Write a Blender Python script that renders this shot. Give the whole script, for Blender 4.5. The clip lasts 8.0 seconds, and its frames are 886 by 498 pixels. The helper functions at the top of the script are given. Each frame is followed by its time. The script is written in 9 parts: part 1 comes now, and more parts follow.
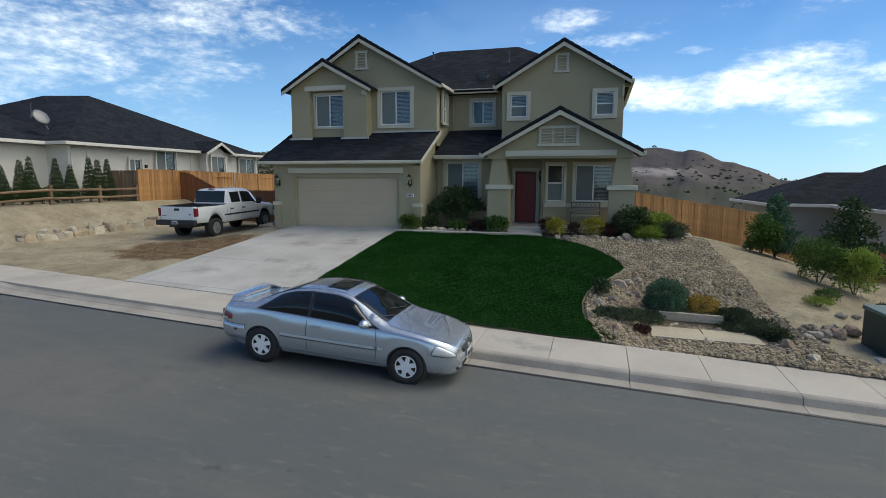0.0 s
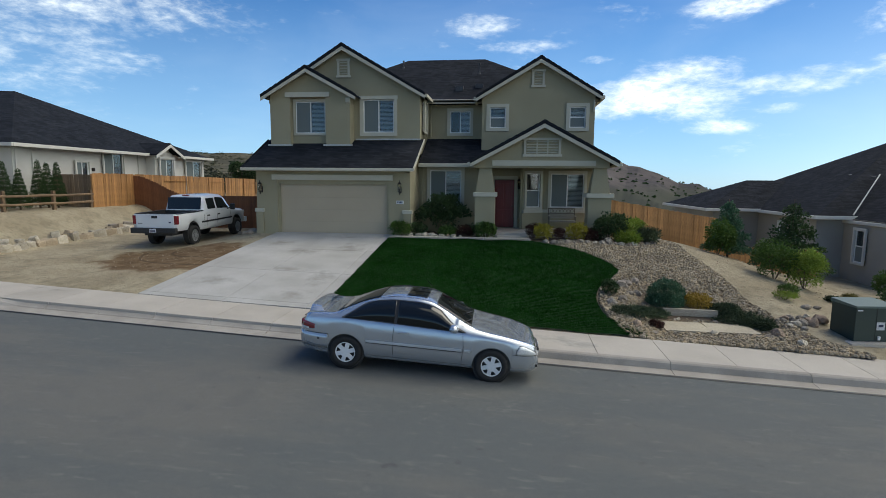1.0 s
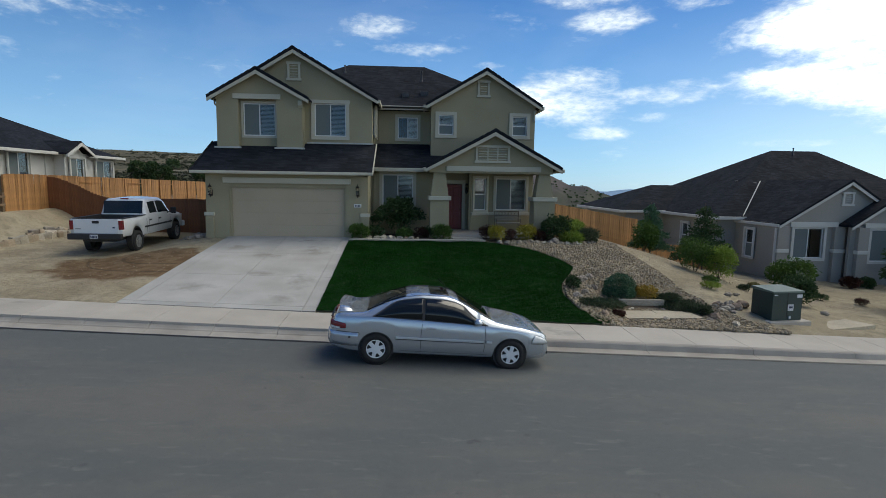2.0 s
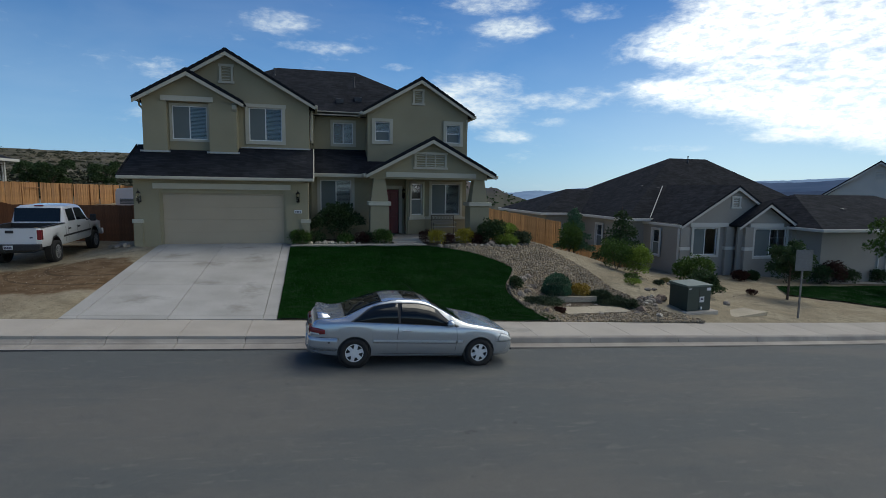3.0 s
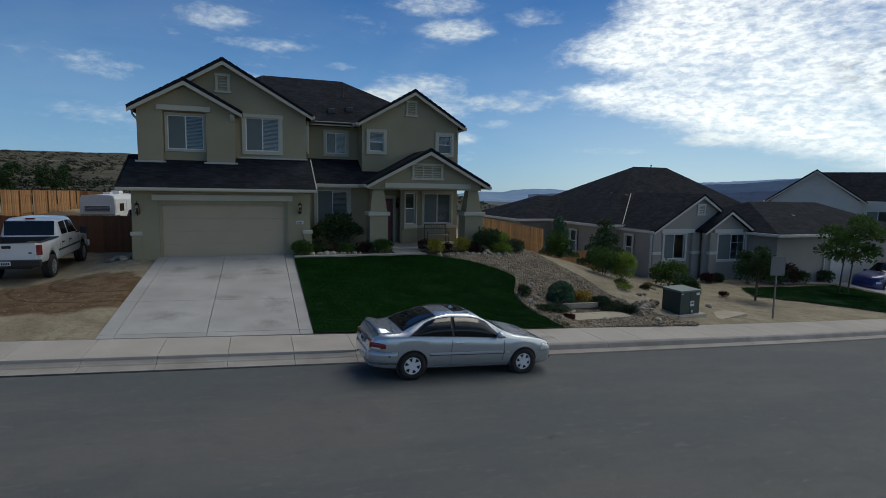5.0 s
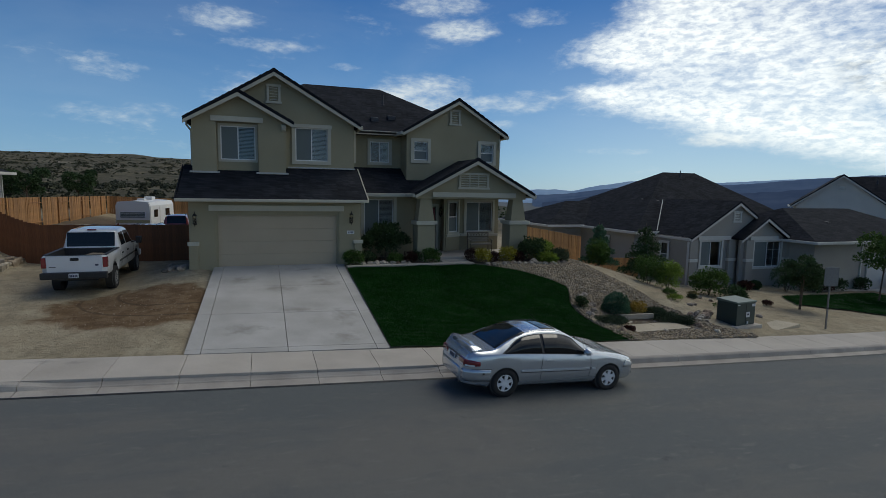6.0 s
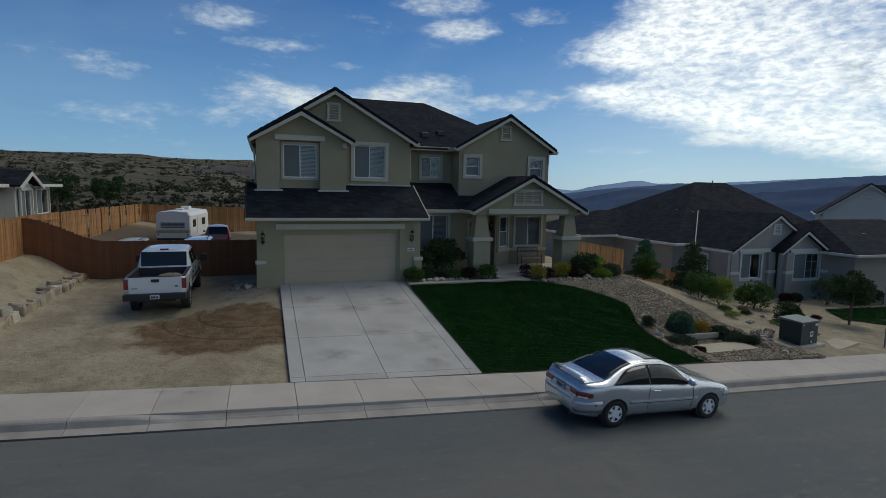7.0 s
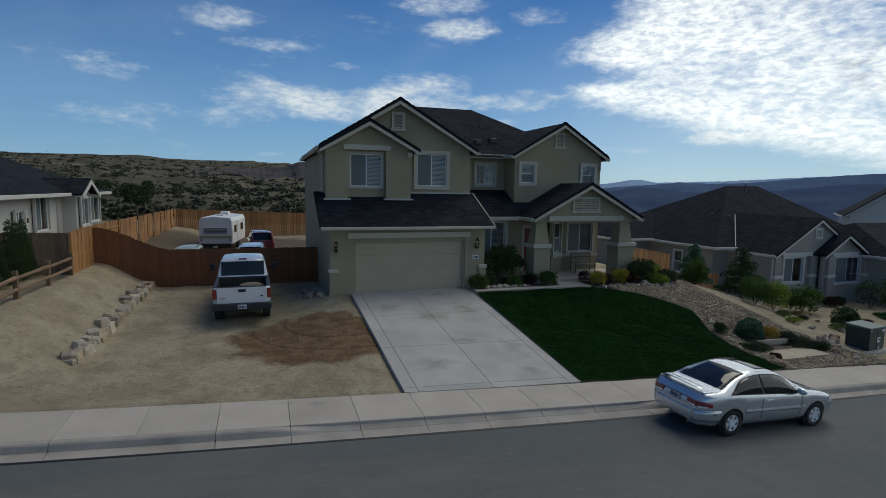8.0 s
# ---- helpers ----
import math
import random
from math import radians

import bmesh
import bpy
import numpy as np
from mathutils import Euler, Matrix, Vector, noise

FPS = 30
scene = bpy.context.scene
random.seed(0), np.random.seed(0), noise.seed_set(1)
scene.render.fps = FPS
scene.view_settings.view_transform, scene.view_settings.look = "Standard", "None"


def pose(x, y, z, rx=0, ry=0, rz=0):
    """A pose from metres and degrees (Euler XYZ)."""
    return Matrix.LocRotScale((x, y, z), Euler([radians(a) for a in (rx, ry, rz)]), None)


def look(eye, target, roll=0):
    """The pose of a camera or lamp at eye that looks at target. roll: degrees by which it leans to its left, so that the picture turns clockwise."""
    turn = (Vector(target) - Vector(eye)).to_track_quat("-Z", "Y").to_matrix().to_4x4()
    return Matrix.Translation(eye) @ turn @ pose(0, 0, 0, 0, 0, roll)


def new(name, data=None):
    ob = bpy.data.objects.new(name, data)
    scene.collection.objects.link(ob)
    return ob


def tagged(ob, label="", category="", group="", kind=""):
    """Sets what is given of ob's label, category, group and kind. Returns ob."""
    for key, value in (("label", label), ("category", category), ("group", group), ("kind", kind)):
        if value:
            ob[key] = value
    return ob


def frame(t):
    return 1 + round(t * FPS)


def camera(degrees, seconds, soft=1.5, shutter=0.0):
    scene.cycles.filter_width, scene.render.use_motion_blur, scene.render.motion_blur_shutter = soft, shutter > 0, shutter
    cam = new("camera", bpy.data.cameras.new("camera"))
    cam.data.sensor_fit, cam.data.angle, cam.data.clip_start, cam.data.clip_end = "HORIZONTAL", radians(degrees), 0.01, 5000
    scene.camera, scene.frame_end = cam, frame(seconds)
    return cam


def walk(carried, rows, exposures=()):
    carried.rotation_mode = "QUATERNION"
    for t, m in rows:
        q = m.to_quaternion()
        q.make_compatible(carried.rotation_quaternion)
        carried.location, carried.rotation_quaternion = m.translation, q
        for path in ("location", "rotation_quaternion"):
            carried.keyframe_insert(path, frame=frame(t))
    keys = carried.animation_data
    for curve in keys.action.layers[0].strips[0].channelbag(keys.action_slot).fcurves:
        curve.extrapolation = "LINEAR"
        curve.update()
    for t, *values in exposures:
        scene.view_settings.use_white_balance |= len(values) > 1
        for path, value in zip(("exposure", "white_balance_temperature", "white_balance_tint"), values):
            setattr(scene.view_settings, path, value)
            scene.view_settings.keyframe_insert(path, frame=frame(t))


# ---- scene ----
cam = camera(79.4, 8.0, soft=0.55)
PATH = [
    (0, (0.416, -0.671, 4.072), (-0.133, 1.235, 3.818), 0.2),
    (0.5, (-0.936, -1.397, 4.213), (-1.341, 0.545, 3.961), 0.4),
    (1, (-2.341, -2.062, 4.321), (-2.587, -0.093, 4.073), 0.5),
    (1.5, (-3.671, -2.649, 4.385), (-3.735, -0.665, 4.141), 0.7),
    (3, (-6.141, -3.577, 4.601), (-5.683, -1.643, 4.371), 0.9),
    (3.5, (-6.534, -3.713, 4.782), (-5.974, -1.807, 4.55), 0.9),
    (4, (-7.008, -3.781, 4.907), (-6.38, -1.896, 4.679), 0.9),
    (5.5, (-9.495, -3.294, 5.118), (-8.845, -1.416, 4.895), 1.0),
    (6, (-10.466, -2.974, 5.375), (-9.831, -1.091, 5.153), 1.0),
    (6.5, (-11.651, -2.63, 5.762), (-11.015, -0.747, 5.537), 1.0),
    (7, (-12.933, -2.31, 6.13), (-12.301, -0.426, 5.905), 1.1),
    (7.5, (-14.38, -1.948, 6.393), (-13.747, -0.065, 6.167), 1.0),
    (8, (-15.726, -1.672, 6.456), (-15.093, 0.211, 6.23), 0.9),
]
EXPOSURES = [(0.0, 0.02, 6900, 4), (1.5, -0.08, 6900, 4), (3.0, -0.52, 6650, 4), (4.0, -0.80, 6600, 4), (8.0, -0.86, 6600, 4)]
walk(cam, [(t, look(eye, target, roll)) for t, eye, target, roll in PATH], EXPOSURES)

# ---- world and sun ----
SUN_AZ, SUN_EL = 50.0, 56.0
world = bpy.data.worlds.new("sky")
scene.world = world
world.use_nodes = True
wn, wl = world.node_tree.nodes, world.node_tree.links
wn.clear()
w_out, w_bg = wn.new("ShaderNodeOutputWorld"), wn.new("ShaderNodeBackground")
w_bg.inputs["Strength"].default_value = 0.10
w_sky = wn.new("ShaderNodeTexSky")
w_sky.sky_type, w_sky.sun_disc = "NISHITA", False
w_sky.sun_elevation, w_sky.sun_rotation = radians(SUN_EL), radians(SUN_AZ)
w_sky.altitude, w_sky.air_density, w_sky.dust_density, w_sky.ozone_density = 1400, 1.0, 0.15, 3.0
w_co = wn.new("ShaderNodeTexCoord")


def w_math(op, a, b=None, c=None):
    n = wn.new("ShaderNodeMath")
    n.operation = op
    for i, v in enumerate((a, b, c)):
        if v is None:
            continue
        if isinstance(v, (int, float)):
            n.inputs[i].default_value = v
        else:
            wl.new(v, n.inputs[i])
    return n.outputs[0]


w_sep = wn.new("ShaderNodeSeparateXYZ")
wl.new(w_co.outputs["Generated"], w_sep.inputs[0])
# bearing and height in degrees
w_az = w_math("MULTIPLY", w_math("ARCTAN2", w_sep.outputs["X"], w_sep.outputs["Y"]), 57.2958)
w_el = w_math("MULTIPLY", w_math("ARCSINE", w_sep.outputs["Z"]), 57.2958)
w_vec = wn.new("ShaderNodeCombineXYZ")
wl.new(w_sep.outputs["X"], w_vec.inputs[0]), wl.new(w_sep.outputs["Y"], w_vec.inputs[1])
wl.new(w_math("MULTIPLY", w_sep.outputs["Z"], 2.6), w_vec.inputs[2])


def w_noise(scale, detail, rough, warp=0.0):
    n = wn.new("ShaderNodeTexNoise")
    n.inputs["Scale"].default_value, n.inputs["Detail"].default_value = scale, detail
    n.inputs["Roughness"].default_value, n.inputs["Distortion"].default_value = rough, warp
    wl.new(w_vec.outputs[0], n.inputs["Vector"])
    return n.outputs["Fac"]


def w_ramp(v, lo, hi, a=0.0, b=1.0):
    n = wn.new("ShaderNodeMapRange")
    n.interpolation_type = "SMOOTHSTEP"
    wl.new(v, n.inputs["Value"])
    n.inputs["From Min"].default_value, n.inputs["From Max"].default_value = lo, hi
    n.inputs["To Min"].default_value, n.inputs["To Max"].default_value = a, b
    return n.outputs["Result"]


def w_blob(az, el, wide, high):
    """A soft oval region of the sky, 1 at its middle."""
    dx = w_math("DIVIDE", w_math("SUBTRACT", w_az, az), wide)
    dy = w_math("DIVIDE", w_math("SUBTRACT", w_el, el), high)
    return w_ramp(w_math("ADD", w_math("MULTIPLY", dx, dx), w_math("MULTIPLY", dy, dy)), 0.0, 1.0, 1.0, 0.0)


# a broad mottled bank beyond the lower end of the street, puffs and streaks over the house, a thin veil up the street
w_low = w_math("SUBTRACT", w_el, w_math("MULTIPLY_ADD", w_az, -0.25, 16.5))
w_left = w_math("SUBTRACT", w_az, w_ramp(w_el, 13.5, 17.0, 30.5, 35.0))
w_bank = w_math("MULTIPLY", w_ramp(w_low, -1.6, 2.0), w_math("MULTIPLY", w_ramp(w_left, -2.5, 5.0), w_ramp(w_az, 120.0, 170.0, 1.0, 0.0)))
w_cover = w_math("SUBTRACT", w_math("MULTIPLY", w_bank, 0.80), w_math("MULTIPLY", w_blob(34.0, 11.4, 5.0, 1.5), 0.5))
for az, el, wide, high, k in (
        (16.5, 9.0, 8.0, 3.6, 0.66), (9.0, 8.4, 9.0, 2.6, 0.54), (1.0, 8.3, 9.0, 2.6, 0.50), (-9.5, 6.2, 11.0, 1.6, 0.40), (-12.6, 10.3, 4.6, 1.7, 0.42),
        (26.0, 8.9, 5.5, 1.7, 0.56), (19.5, 5.3, 4.0, 0.9, 0.48), (24.5, 6.8, 2.6, 0.7, 0.42), (36.0, 4.1, 5.0, 0.6, 0.38), (45.0, 5.0, 4.0, 0.8, 0.30),
        (19.7, 15.8, 5.2, 1.4, 0.52), (17.0, 18.4, 7.0, 1.7, 0.52), (-3.3, 15.6, 5.0, 1.4, 0.36), (28.3, 16.9, 4.2, 1.3, 0.46), (8.0, 12.1, 2.4, 0.6, 0.36), (1.0, 13.6, 5.0, 0.8, 0.30),
        (-47.0, 13.0, 22.0, 9.0, 0.38), (-36.0, 16.0, 9.0, 3.5, 0.18), (-68.0, 11.0, 20.0, 10.0, 0.36), (-120.0, 40.0, 70.0, 45.0, 0.22)):
    w_cover = w_math("ADD", w_cover, w_math("MULTIPLY", w_blob(az, el, wide, high), k))
w_rag = w_math("ADD", w_math("MULTIPLY_ADD", w_noise(6.5, 9, 0.62, 0.5), 1.5, -0.75), w_math("MULTIPLY_ADD", w_noise(38.0, 6, 0.62, 0.2), 0.75, -0.375))
w_body = w_math("ADD", w_rag, w_cover)
w_cloud = w_ramp(w_body, 0.12, 1.0)
w_puffs = w_ramp(w_noise(52.0, 5, 0.62, 0.25), 0.34, 0.60)
w_thin = w_math("ADD", w_math("MULTIPLY", w_puffs, 0.38), w_math("MULTIPLY_ADD", w_bank, 0.02, 0.50))
w_veil = w_math("MULTIPLY", w_ramp(w_noise(2.2, 5, 0.55, 0.4), 0.42, 0.75), 0.06)
w_fac = w_math("MINIMUM", w_math("ADD", w_math("MULTIPLY", w_cloud, w_thin), w_veil), 0.97)
w_col = wn.new("ShaderNodeMix")
w_col.data_type = "RGBA"
wl.new(w_fac, w_col.inputs["Factor"])
w_hue, w_tone = wn.new("ShaderNodeHueSaturation"), wn.new("ShaderNodeMix")
w_hue.inputs["Saturation"].default_value = 1.3
wl.new(w_sky.outputs[0], w_hue.inputs["Color"])
w_tone.data_type, w_tone.blend_type = "RGBA", "MULTIPLY"
w_tone.inputs["Factor"].default_value = 1.0
wl.new(w_hue.outputs[0], w_tone.inputs[6])
w_tone.inputs[7].default_value = (0.80, 0.98, 1.22, 1)
# pale haze towards the horizon
w_haze = wn.new("ShaderNodeMix")
w_haze.data_type = "RGBA"
wl.new(w_ramp(w_el, -3.0, 24.0, 0.62, 0.0), w_haze.inputs["Factor"])
wl.new(w_tone.outputs[2], w_haze.inputs[6])
w_pale = wn.new("ShaderNodeMix")
w_pale.data_type = "RGBA"
wl.new(w_ramp(w_az, 16.0, 44.0), w_pale.inputs["Factor"])
w_pale.inputs[6].default_value, w_pale.inputs[7].default_value = (4.5, 7.8, 12.2, 1), (9.5, 12.4, 15.4, 1)
wl.new(w_pale.outputs[2], w_haze.inputs[7])
wl.new(w_haze.outputs[2], w_col.inputs[6])
# the bank lies near the sun and is the brightest
w_white = wn.new("ShaderNodeMix")
w_white.data_type = "RGBA"
wl.new(w_bank, w_white.inputs["Factor"])
w_white.inputs[6].default_value, w_white.inputs[7].default_value = (13.5, 14.4, 15.2, 1), (20.5, 20.8, 20.9, 1)
# a shaded patch within it
w_grey = wn.new("ShaderNodeMix")
w_grey.data_type = "RGBA"
wl.new(w_math("MULTIPLY", w_blob(57.5, 10.6, 4.5, 2.6), w_ramp(w_noise(16.0, 5, 0.6), 0.40, 0.56, 0.0, 0.8)), w_grey.inputs["Factor"])
wl.new(w_white.outputs[2], w_grey.inputs[6])
w_grey.inputs[7].default_value = (6.2, 6.9, 7.8, 1)
wl.new(w_grey.outputs[2], w_col.inputs[7])
wl.new(w_col.outputs[2], w_bg.inputs["Color"])
wl.new(w_bg.outputs[0], w_out.inputs[0])

sun = new("sun", bpy.data.lights.new("sun", "SUN"))
sun.data.energy, sun.data.angle, sun.data.color = 1.45, radians(32), (1.0, 0.93, 0.84)
sun.matrix_world = look((0, 0, 60), (-60 * math.sin(radians(SUN_AZ)) / math.tan(radians(SUN_EL)), -60 * math.cos(radians(SUN_AZ)) / math.tan(radians(SUN_EL)), 0))

# ---- materials ----
def nodes_of(name):
    m = bpy.data.materials.new(name)
    m.use_nodes = True
    return m, m.node_tree.nodes, m.node_tree.links, m.node_tree.nodes["Principled BSDF"]


def mk(name, rgb, rough=0.8, rgb2=None, big=1.2, fine=30.0, var=0.5, bump=0.15, dist=0.01, metal=0.0, rand=0.0, stretch=(1, 1, 1), coat=0.0, grain=0.25):
    """A two-scale surface: broad stains between two colours, fine grain in brightness and relief; rand: change from piece to piece."""
    m, n, l, p = nodes_of(name)
    rgb2 = rgb2 or tuple(c * 0.7 for c in rgb)
    co, mp = n.new("ShaderNodeTexCoord"), n.new("ShaderNodeMapping")
    l.new(co.outputs["Object"], mp.inputs[0])
    mp.inputs["Scale"].default_value = stretch
    a, b = n.new("ShaderNodeTexNoise"), n.new("ShaderNodeTexNoise")
    for t, s, d in ((a, big, 5), (b, fine, 4)):
        t.inputs["Scale"].default_value, t.inputs["Detail"].default_value = s, d
        l.new(mp.outputs[0], t.inputs["Vector"])
    r = n.new("ShaderNodeMapRange")
    l.new(a.outputs["Fac"], r.inputs["Value"])
    r.inputs["From Min"].default_value, r.inputs["From Max"].default_value, r.inputs["To Max"].default_value = 0.35, 0.68, var
    mx = n.new("ShaderNodeMix")
    mx.data_type = "RGBA"
    l.new(r.outputs["Result"], mx.inputs["Factor"])
    mx.inputs[6].default_value, mx.inputs[7].default_value = (*rgb, 1), (*rgb2, 1)
    hsv = n.new("ShaderNodeHueSaturation")
    l.new(mx.outputs[2], hsv.inputs["Color"])
    g = n.new("ShaderNodeMapRange")
    l.new(b.outputs["Fac"], g.inputs["Value"])
    g.inputs["From Min"].default_value, g.inputs["From Max"].default_value = 0.3, 0.7
    g.inputs["To Min"].default_value, g.inputs["To Max"].default_value = 1 - grain, 1 + grain
    val = g.outputs["Result"]
    if rand:
        oi, q = n.new("ShaderNodeObjectInfo"), n.new("ShaderNodeMapRange")
        l.new(oi.outputs["Random"], q.inputs["Value"])
        q.inputs["To Min"].default_value, q.inputs["To Max"].default_value = 1 - rand, 1 + rand
        mu = n.new("ShaderNodeMath")
        mu.operation = "MULTIPLY"
        l.new(val, mu.inputs[0]), l.new(q.outputs["Result"], mu.inputs[1])
        val = mu.outputs[0]
    l.new(val, hsv.inputs["Value"])
    l.new(hsv.outputs["Color"], p.inputs["Base Color"])
    p.inputs["Roughness"].default_value, p.inputs["Metallic"].default_value = rough, metal
    p.inputs["Coat Weight"].default_value = coat
    if bump:
        bp = n.new("ShaderNodeBump")
        bp.inputs["Strength"].default_value, bp.inputs["Distance"].default_value = bump, dist
        l.new(b.outputs["Fac"], bp.inputs["Height"])
        l.new(bp.outputs[0], p.inputs["Normal"])
    return m


def island(name, rgb, rgb2, rough=0.6, trans=0.0, grain=0.3, rgb3=None):
    """Leaves and stones joined in one mesh: each takes its own shade between two colours."""
    m, n, l, p = nodes_of(name)
    ge, mx = n.new("ShaderNodeNewGeometry"), n.new("ShaderNodeMix")
    mx.data_type = "RGBA"
    l.new(ge.outputs["Random Per Island"], mx.inputs["Factor"])
    mx.inputs[6].default_value, mx.inputs[7].default_value = (*rgb, 1), (*rgb2, 1)
    shade = mx.outputs[2]
    if rgb3:
        wh, gt, m3 = n.new("ShaderNodeMath"), n.new("ShaderNodeMath"), n.new("ShaderNodeMix")
        wh.operation, gt.operation, m3.data_type = "MULTIPLY", "FRACT", "RGBA"
        l.new(ge.outputs["Random Per Island"], wh.inputs[0])
        wh.inputs[1].default_value = 37.7
        l.new(wh.outputs[0], gt.inputs[0]), l.new(gt.outputs[0], m3.inputs["Factor"]), l.new(shade, m3.inputs[6])
        m3.inputs[7].default_value = (*rgb3, 1)
        shade = m3.outputs[2]
    co, a = n.new("ShaderNodeTexCoord"), n.new("ShaderNodeTexNoise")
    l.new(co.outputs["Object"], a.inputs["Vector"])
    a.inputs["Scale"].default_value = 2.5
    g, hsv = n.new("ShaderNodeMapRange"), n.new("ShaderNodeHueSaturation")
    l.new(a.outputs["Fac"], g.inputs["Value"])
    g.inputs["From Min"].default_value, g.inputs["From Max"].default_value = 0.3, 0.7
    g.inputs["To Min"].default_value, g.inputs["To Max"].default_value = 1 - grain, 1 + grain
    l.new(g.outputs["Result"], hsv.inputs["Value"]), l.new(shade, hsv.inputs["Color"])
    l.new(hsv.outputs["Color"], p.inputs["Base Color"])
    p.inputs["Roughness"].default_value = rough
    p.inputs["Specular IOR Level"].default_value = 0.25
    if trans:
        tr, ms = n.new("ShaderNodeBsdfTranslucent"), n.new("ShaderNodeMixShader")
        l.new(hsv.outputs["Color"], tr.inputs["Color"])
        ms.inputs[0].default_value = trans
        l.new(p.outputs[0], ms.inputs[1]), l.new(tr.outputs[0], ms.inputs[2])
        l.new(ms.outputs[0], n["Material Output"].inputs[0])
    return m


def shingle_mat(name, rgb, rgb2):
    m, n, l, p = nodes_of(name)
    co, sp, cb = n.new("ShaderNodeTexCoord"), n.new("ShaderNodeSeparateXYZ"), n.new("ShaderNodeCombineXYZ")
    l.new(co.outputs["Object"], sp.inputs[0])
    ad, mu = n.new("ShaderNodeMath"), n.new("ShaderNodeMath")
    l.new(sp.outputs["X"], ad.inputs[0]), l.new(sp.outputs["Y"], ad.inputs[1])
    mu.operation = "MULTIPLY"
    l.new(sp.outputs["Z"], mu.inputs[0])
    mu.inputs[1].default_value = 2.0
    l.new(ad.outputs[0], cb.inputs[0]), l.new(mu.outputs[0], cb.inputs[1])
    br, no = n.new("ShaderNodeTexBrick"), n.new("ShaderNodeTexNoise")
    l.new(cb.outputs[0], br.inputs["Vector"])
    br.inputs["Scale"].default_value = 1.0
    br.inputs["Brick Width"].default_value, br.inputs["Row Height"].default_value = 0.28, 0.14
    br.inputs["Mortar Size"].default_value, br.inputs["Mortar Smooth"].default_value = 0.01, 0.2
    br.inputs["Color1"].default_value, br.inputs["Color2"].default_value = (*rgb, 1), (*rgb2, 1)
    br.inputs["Mortar"].default_value = (*[c * 0.45 for c in rgb], 1)
    no.inputs["Scale"].default_value, no.inputs["Detail"].default_value = 1.3, 6
    l.new(co.outputs["Object"], no.inputs["Vector"])
    g, hsv = n.new("ShaderNodeMapRange"), n.new("ShaderNodeHueSaturation")
    l.new(no.outputs["Fac"], g.inputs["Value"])
    g.inputs["From Min"].default_value, g.inputs["From Max"].default_value = 0.3, 0.7
    g.inputs["To Min"].default_value, g.inputs["To Max"].default_value = 0.75, 1.3
    l.new(g.outputs["Result"], hsv.inputs["Value"]), l.new(br.outputs["Color"], hsv.inputs["Color"])
    l.new(hsv.outputs["Color"], p.inputs["Base Color"])
    p.inputs["Roughness"].default_value = 0.95
    p.inputs["Specular IOR Level"].default_value = 0.12
    bp = n.new("ShaderNodeBump")
    bp.inputs["Strength"].default_value, bp.inputs["Distance"].default_value, bp.invert = 0.6, 0.02, True
    l.new(br.outputs["Fac"], bp.inputs["Height"])
    l.new(bp.outputs[0], p.inputs["Normal"])
    return m


def glass_mat(name, tint=(0.75, 0.82, 0.85), rough=0.0):
    m, n, l, p = nodes_of(name)
    p.inputs["Base Color"].default_value = (*tint, 1)
    p.inputs["Transmission Weight"].default_value, p.inputs["Roughness"].default_value, p.inputs["IOR"].default_value = 1.0, rough, 1.45
    return m


